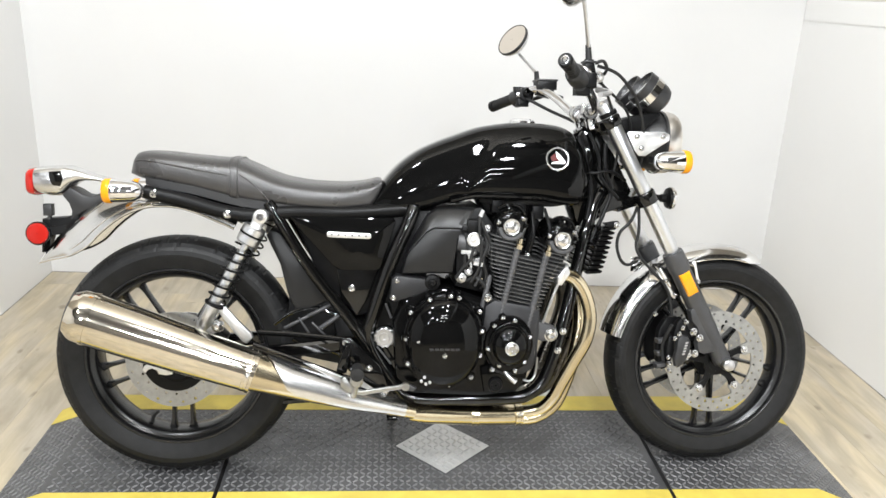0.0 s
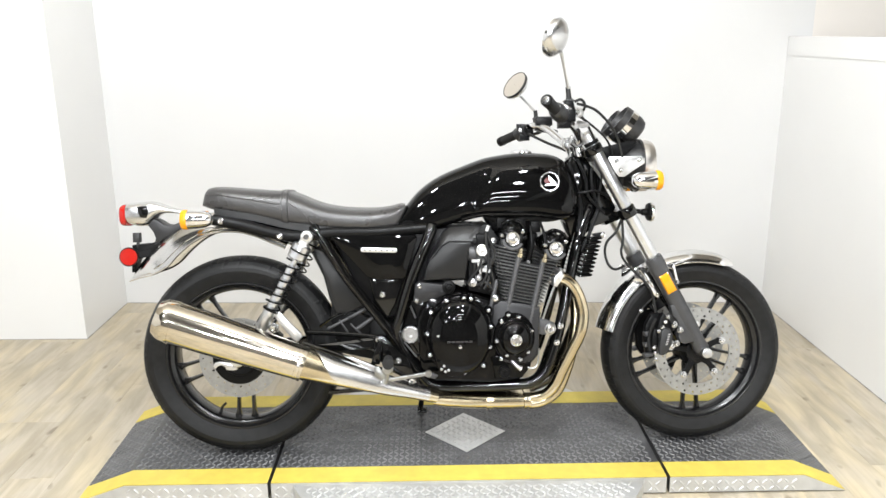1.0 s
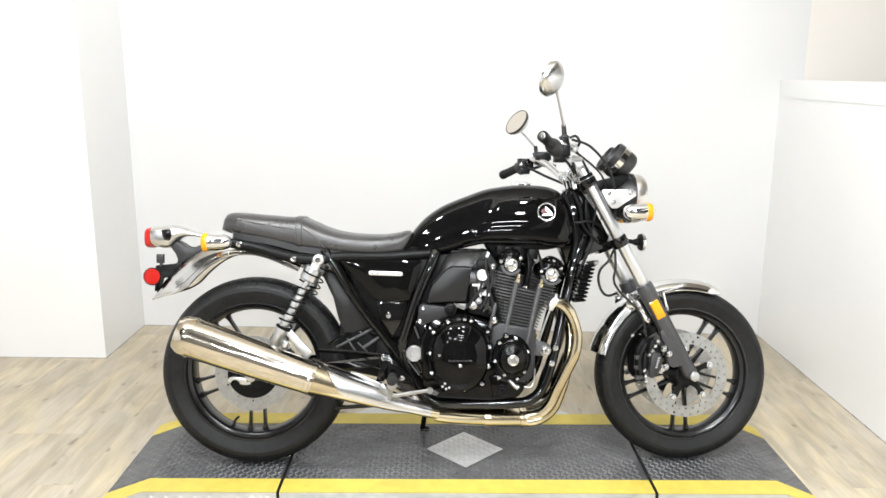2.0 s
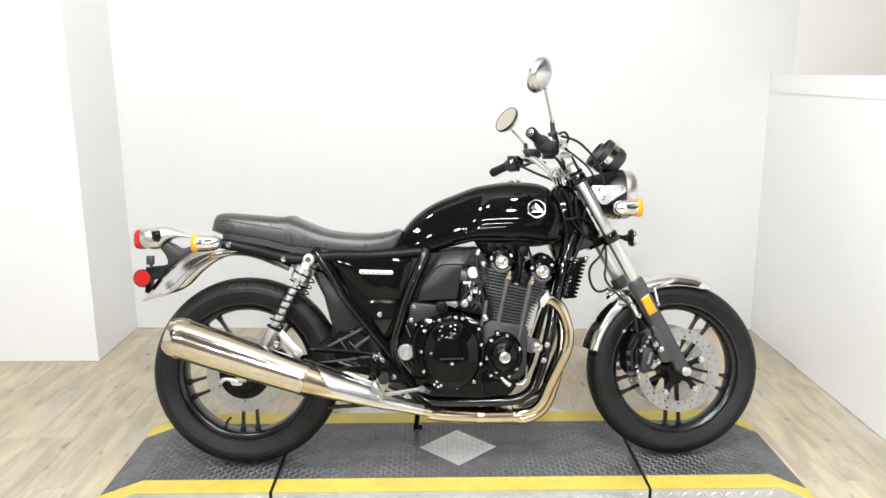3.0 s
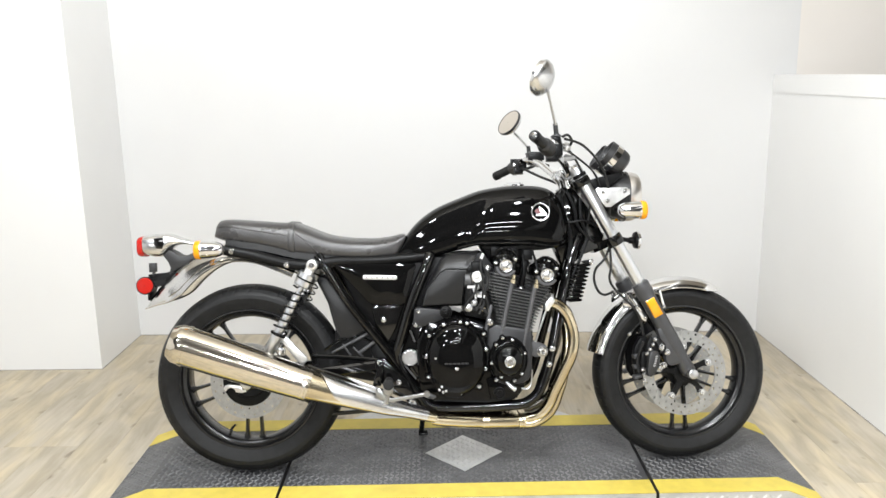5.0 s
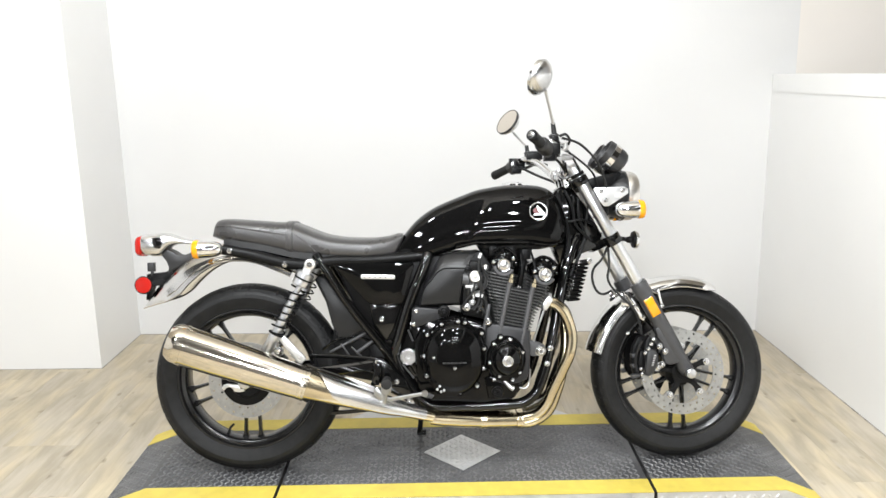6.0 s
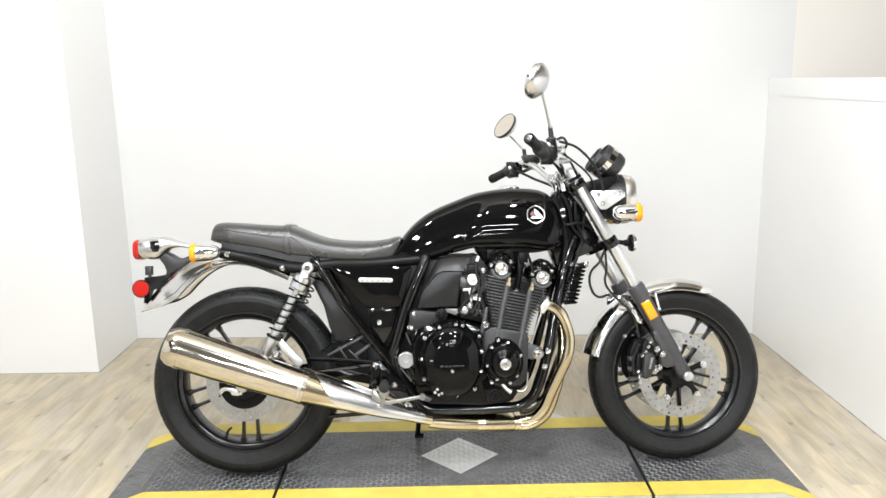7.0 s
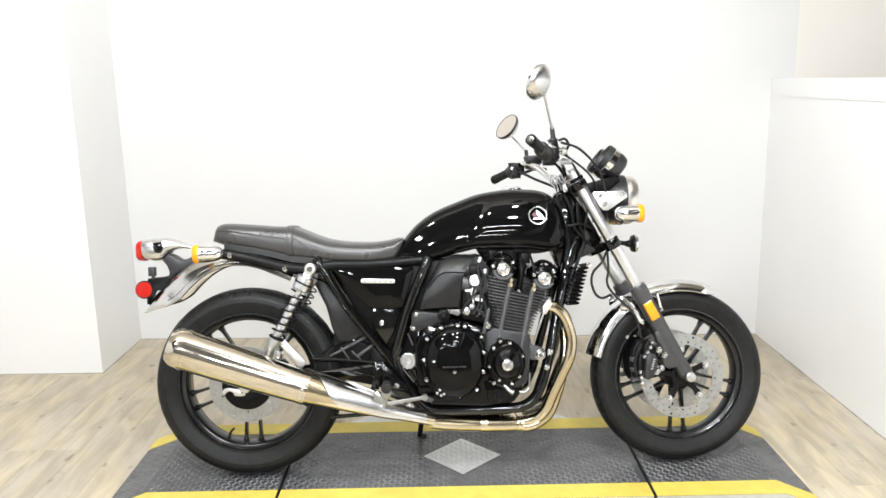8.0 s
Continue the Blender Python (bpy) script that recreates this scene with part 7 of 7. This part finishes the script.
for k, p in enumerate(sh[:22]):
    t = k / 21
    r = 0.0520 + (0.0265 - 0.0520) * min(1, t * 1.15)
    d = (sh[min(k + 1, len(sh) - 1)] - p).normalized()
    side = Vector((0, -1, 0))
    side = (side - d * side.dot(d)).normalized()
    upv = side.cross(d)
    if upv.z < 0:
        upv = -upv
    low = 96 - 116 * min(1, t / 0.16)
    angs = [radians(low + (112 - low) * q / 13) for q in range(14)]
    rings.append([p + side * math.cos(a) * r + upv * math.sin(a) * r for a in angs] + [p + side * math.cos(a) * (r - 0.0015) + upv * math.sin(a) * (r - 0.0015) for a in angs[::-1]])
loft(bm, rings)
part("heat_shield", bm, RIMC, muffler, "satin chrome heat shield")
bm = new_bm()
bar(bm, (0.13, -0.17, 0.365), (0.23, -0.125, 0.375), 0.022, 0.008)
part("muffler_hanger", bm, SATIN, muffler)

# ---- tail ----
CROWN = [(66, 0.440), (80, 0.452), (92, 0.465), (104, 0.474), (113, 0.476), (120, 0.469), (128, 0.457), (138, 0.449), (145, 0.446)]
EDGE = [(66, 0.389), (73, 0.392), (82, 0.403), (90, 0.412), (98, 0.415), (104, 0.412), (110.5, 0.403), (118.5, 0.388), (126.4, 0.376), (131, 0.380), (135, 0.391), (140, 0.415), (143, 0.430), (145, 0.441)]
spec = []
for k in range(49):
    a = 145 - (145 - 66) * k / 48
    spec.append((a, hermite(CROWN, a), 0.022 + 0.053 * min(1, (145 - a) / 12) ** 0.7, hermite(CROWN, a) - hermite(EDGE, a)))
rear_fender = part("rear_fender", arched(REAR_AXLE, spec, 0.07, 0.05, 14), FENDC, bike, "chrome-plated rear mudguard")
for sy in (-1, 1):
    part("fender_bead", bead(REAR_AXLE, spec, sy, 0.0034), CHROME, rear_fender)
    part("fender_crease", bead(REAR_AXLE, [(a, r, hw * 0.985, drop * 0.78) for a, r, hw, drop in spec[8:]], sy, 0.0022), CHROME, rear_fender)
bm = new_bm()
rings = []
for x, hy, hz, z in ((-0.3715, 0.046, 0.028, 0.803), (-0.3705, 0.050, 0.032, 0.803), (-0.366, 0.051, 0.0335, 0.803), (-0.350, 0.051, 0.037, 0.8015), (-0.336, 0.051, 0.0395, 0.8005), (-0.315, 0.050, 0.0395, 0.8010), (-0.303, 0.049, 0.037, 0.8040), (-0.292, 0.047, 0.031, 0.8100), (-0.280, 0.044, 0.0235, 0.8145), (-0.265, 0.041, 0.0165, 0.8160),
                     (-0.248, 0.038, 0.0115, 0.8140), (-0.225, 0.036, 0.0075, 0.8095), (-0.192, 0.034, 0.0055, 0.8035), (-0.15, 0.032, 0.005, 0.7950), (-0.10, 0.03, 0.005, 0.785)):
    rings.append([(x, hy * sgnpow(math.cos(t), 0.6), z + hz * sgnpow(math.sin(t), 0.6)) for t in (2 * math.pi * k / 24 for k in range(24))])
loft(bm, rings)
tail = part("tail_light", bm, RIMC, bike, "chrome tail light with red lens")
bm = new_bm()
rings = []
for x, s in ((-0.371, 1.0), (-0.380, 1.0), (-0.388, 0.95), (-0.3925, 0.84), (-0.394, 0.70)):
    rings.append([(x, 0.051 * s * sgnpow(math.cos(t), 0.6), 0.798 + 0.036 * s * sgnpow(math.sin(t), 0.6)) for t in (2 * math.pi * k / 24 for k in range(24))])
loft(bm, rings)
part("tail_lens", bm, RED, tail, "red tail light lens")
# Black plate stands in for a dark reflection on the chrome body.
bm = new_bm()
slab(bm, [(-0.331, 0.826), (-0.300, 0.829), (-0.296, 0.808), (-0.303, 0.788), (-0.322, 0.790), (-0.329, 0.803)], -0.0525, -0.044, 0.004)
part("tail_dark_reflection", bm, FRAME, tail)
bm = new_bm()
slab(bm, [(-0.306, 0.765), (-0.285, 0.785), (-0.270, 0.778), (-0.251, 0.765), (-0.228, 0.762), (-0.198, 0.775), (-0.12, 0.79), (-0.16, 0.752), (-0.246, 0.725), (-0.286, 0.700), (-0.282, 0.722), (-0.289, 0.742)], -0.035, 0.035, 0.005)
part("tail_bracket", bm, PLASTIC, bike, "dark grey tail bracket")
bm = new_bm()
slab(bm, [(-0.36, 0.70), (-0.30, 0.705), (-0.27, 0.715), (-0.265, 0.695), (-0.30, 0.67), (-0.345, 0.655), (-0.36, 0.61), (-0.365, 0.61)], -0.03, 0.03, 0.004)
plate_holder = part("plate_bracket", bm, SATIN, bike, "black plate bracket")
bm = new_bm()
box(bm, (-0.355, -0.036, 0.709), (-0.332, -0.012, 0.740), 0.003)
box(bm, (-0.346, -0.030, 0.690), (-0.338, -0.016, 0.712), 0.002)
part("plate_lamp", bm, PLASTIC, plate_holder)
bm = new_bm()
lathe(bm, [(0.012, 0.030), (0.0, 0.0315), (-0.003, 0.029), (-0.003, 0.001)], (-0.366, -0.045, 0.663), (0, 1, 0), 32, True)
refl = part("rear_reflector", bm, SATIN, bike)
bm = new_bm()
lathe(bm, [(-0.002, 0.0285), (-0.006, 0.026), (-0.007, 0.001)], (-0.366, -0.045, 0.663), (0, 1, 0), 32)
part("reflector_lens", bm, RED, refl, "round red side reflector")
bm = new_bm()
bar(bm, (-0.366, -0.035, 0.663), (-0.30, -0.025, 0.675), 0.025, 0.012)
part("reflector_arm", bm, SATIN, refl)
for sy in (-1, 1):
    indicator((-0.122, (-0.142 if sy < 0 else 0.115), 0.785 if sy < 0 else 0.772), -1, (-0.078, 0.10 * sy, 0.782), None)


# ---- floor planks ----
PLANK_W, PLANK_L = 0.152, 1.22
rng = random.Random(7)
plank_meshes = {}


def plank_mesh(length):
    key = round(length, 3)
    if key not in plank_meshes:
        b = 0.0004
        w = PLANK_W / 2 - 0.0002
        l2 = length / 2 - 0.0002
        bm = new_bm()
        loft(bm, [[(-w, -l2, -0.0035), (w, -l2, -0.0035), (w, l2, -0.0035), (-w, l2, -0.0035)], [(-w, -l2, -b), (w, -l2, -b), (w, l2, -b), (-w, l2, -b)],
                  [(-w + b, -l2 + b, 0), (w - b, -l2 + b, 0), (w - b, l2 - b, 0), (-w + b, l2 - b, 0)]])
        plank_meshes[key] = finish("plank", bm, WOOD)
    return plank_meshes[key]


for i in range(38):
    x = -2.6 + PLANK_W * (i + 0.5)
    y = -2.0 - rng.random() * PLANK_L
    y = round(y / 0.1) * 0.1
    while y < 1.75:
        if y + PLANK_L < -1.55:
            y += PLANK_L
            continue
        part("plank", plank_mesh(PLANK_L), None, floor, "", pose(x, y + PLANK_L / 2, 0))
        y += PLANK_L
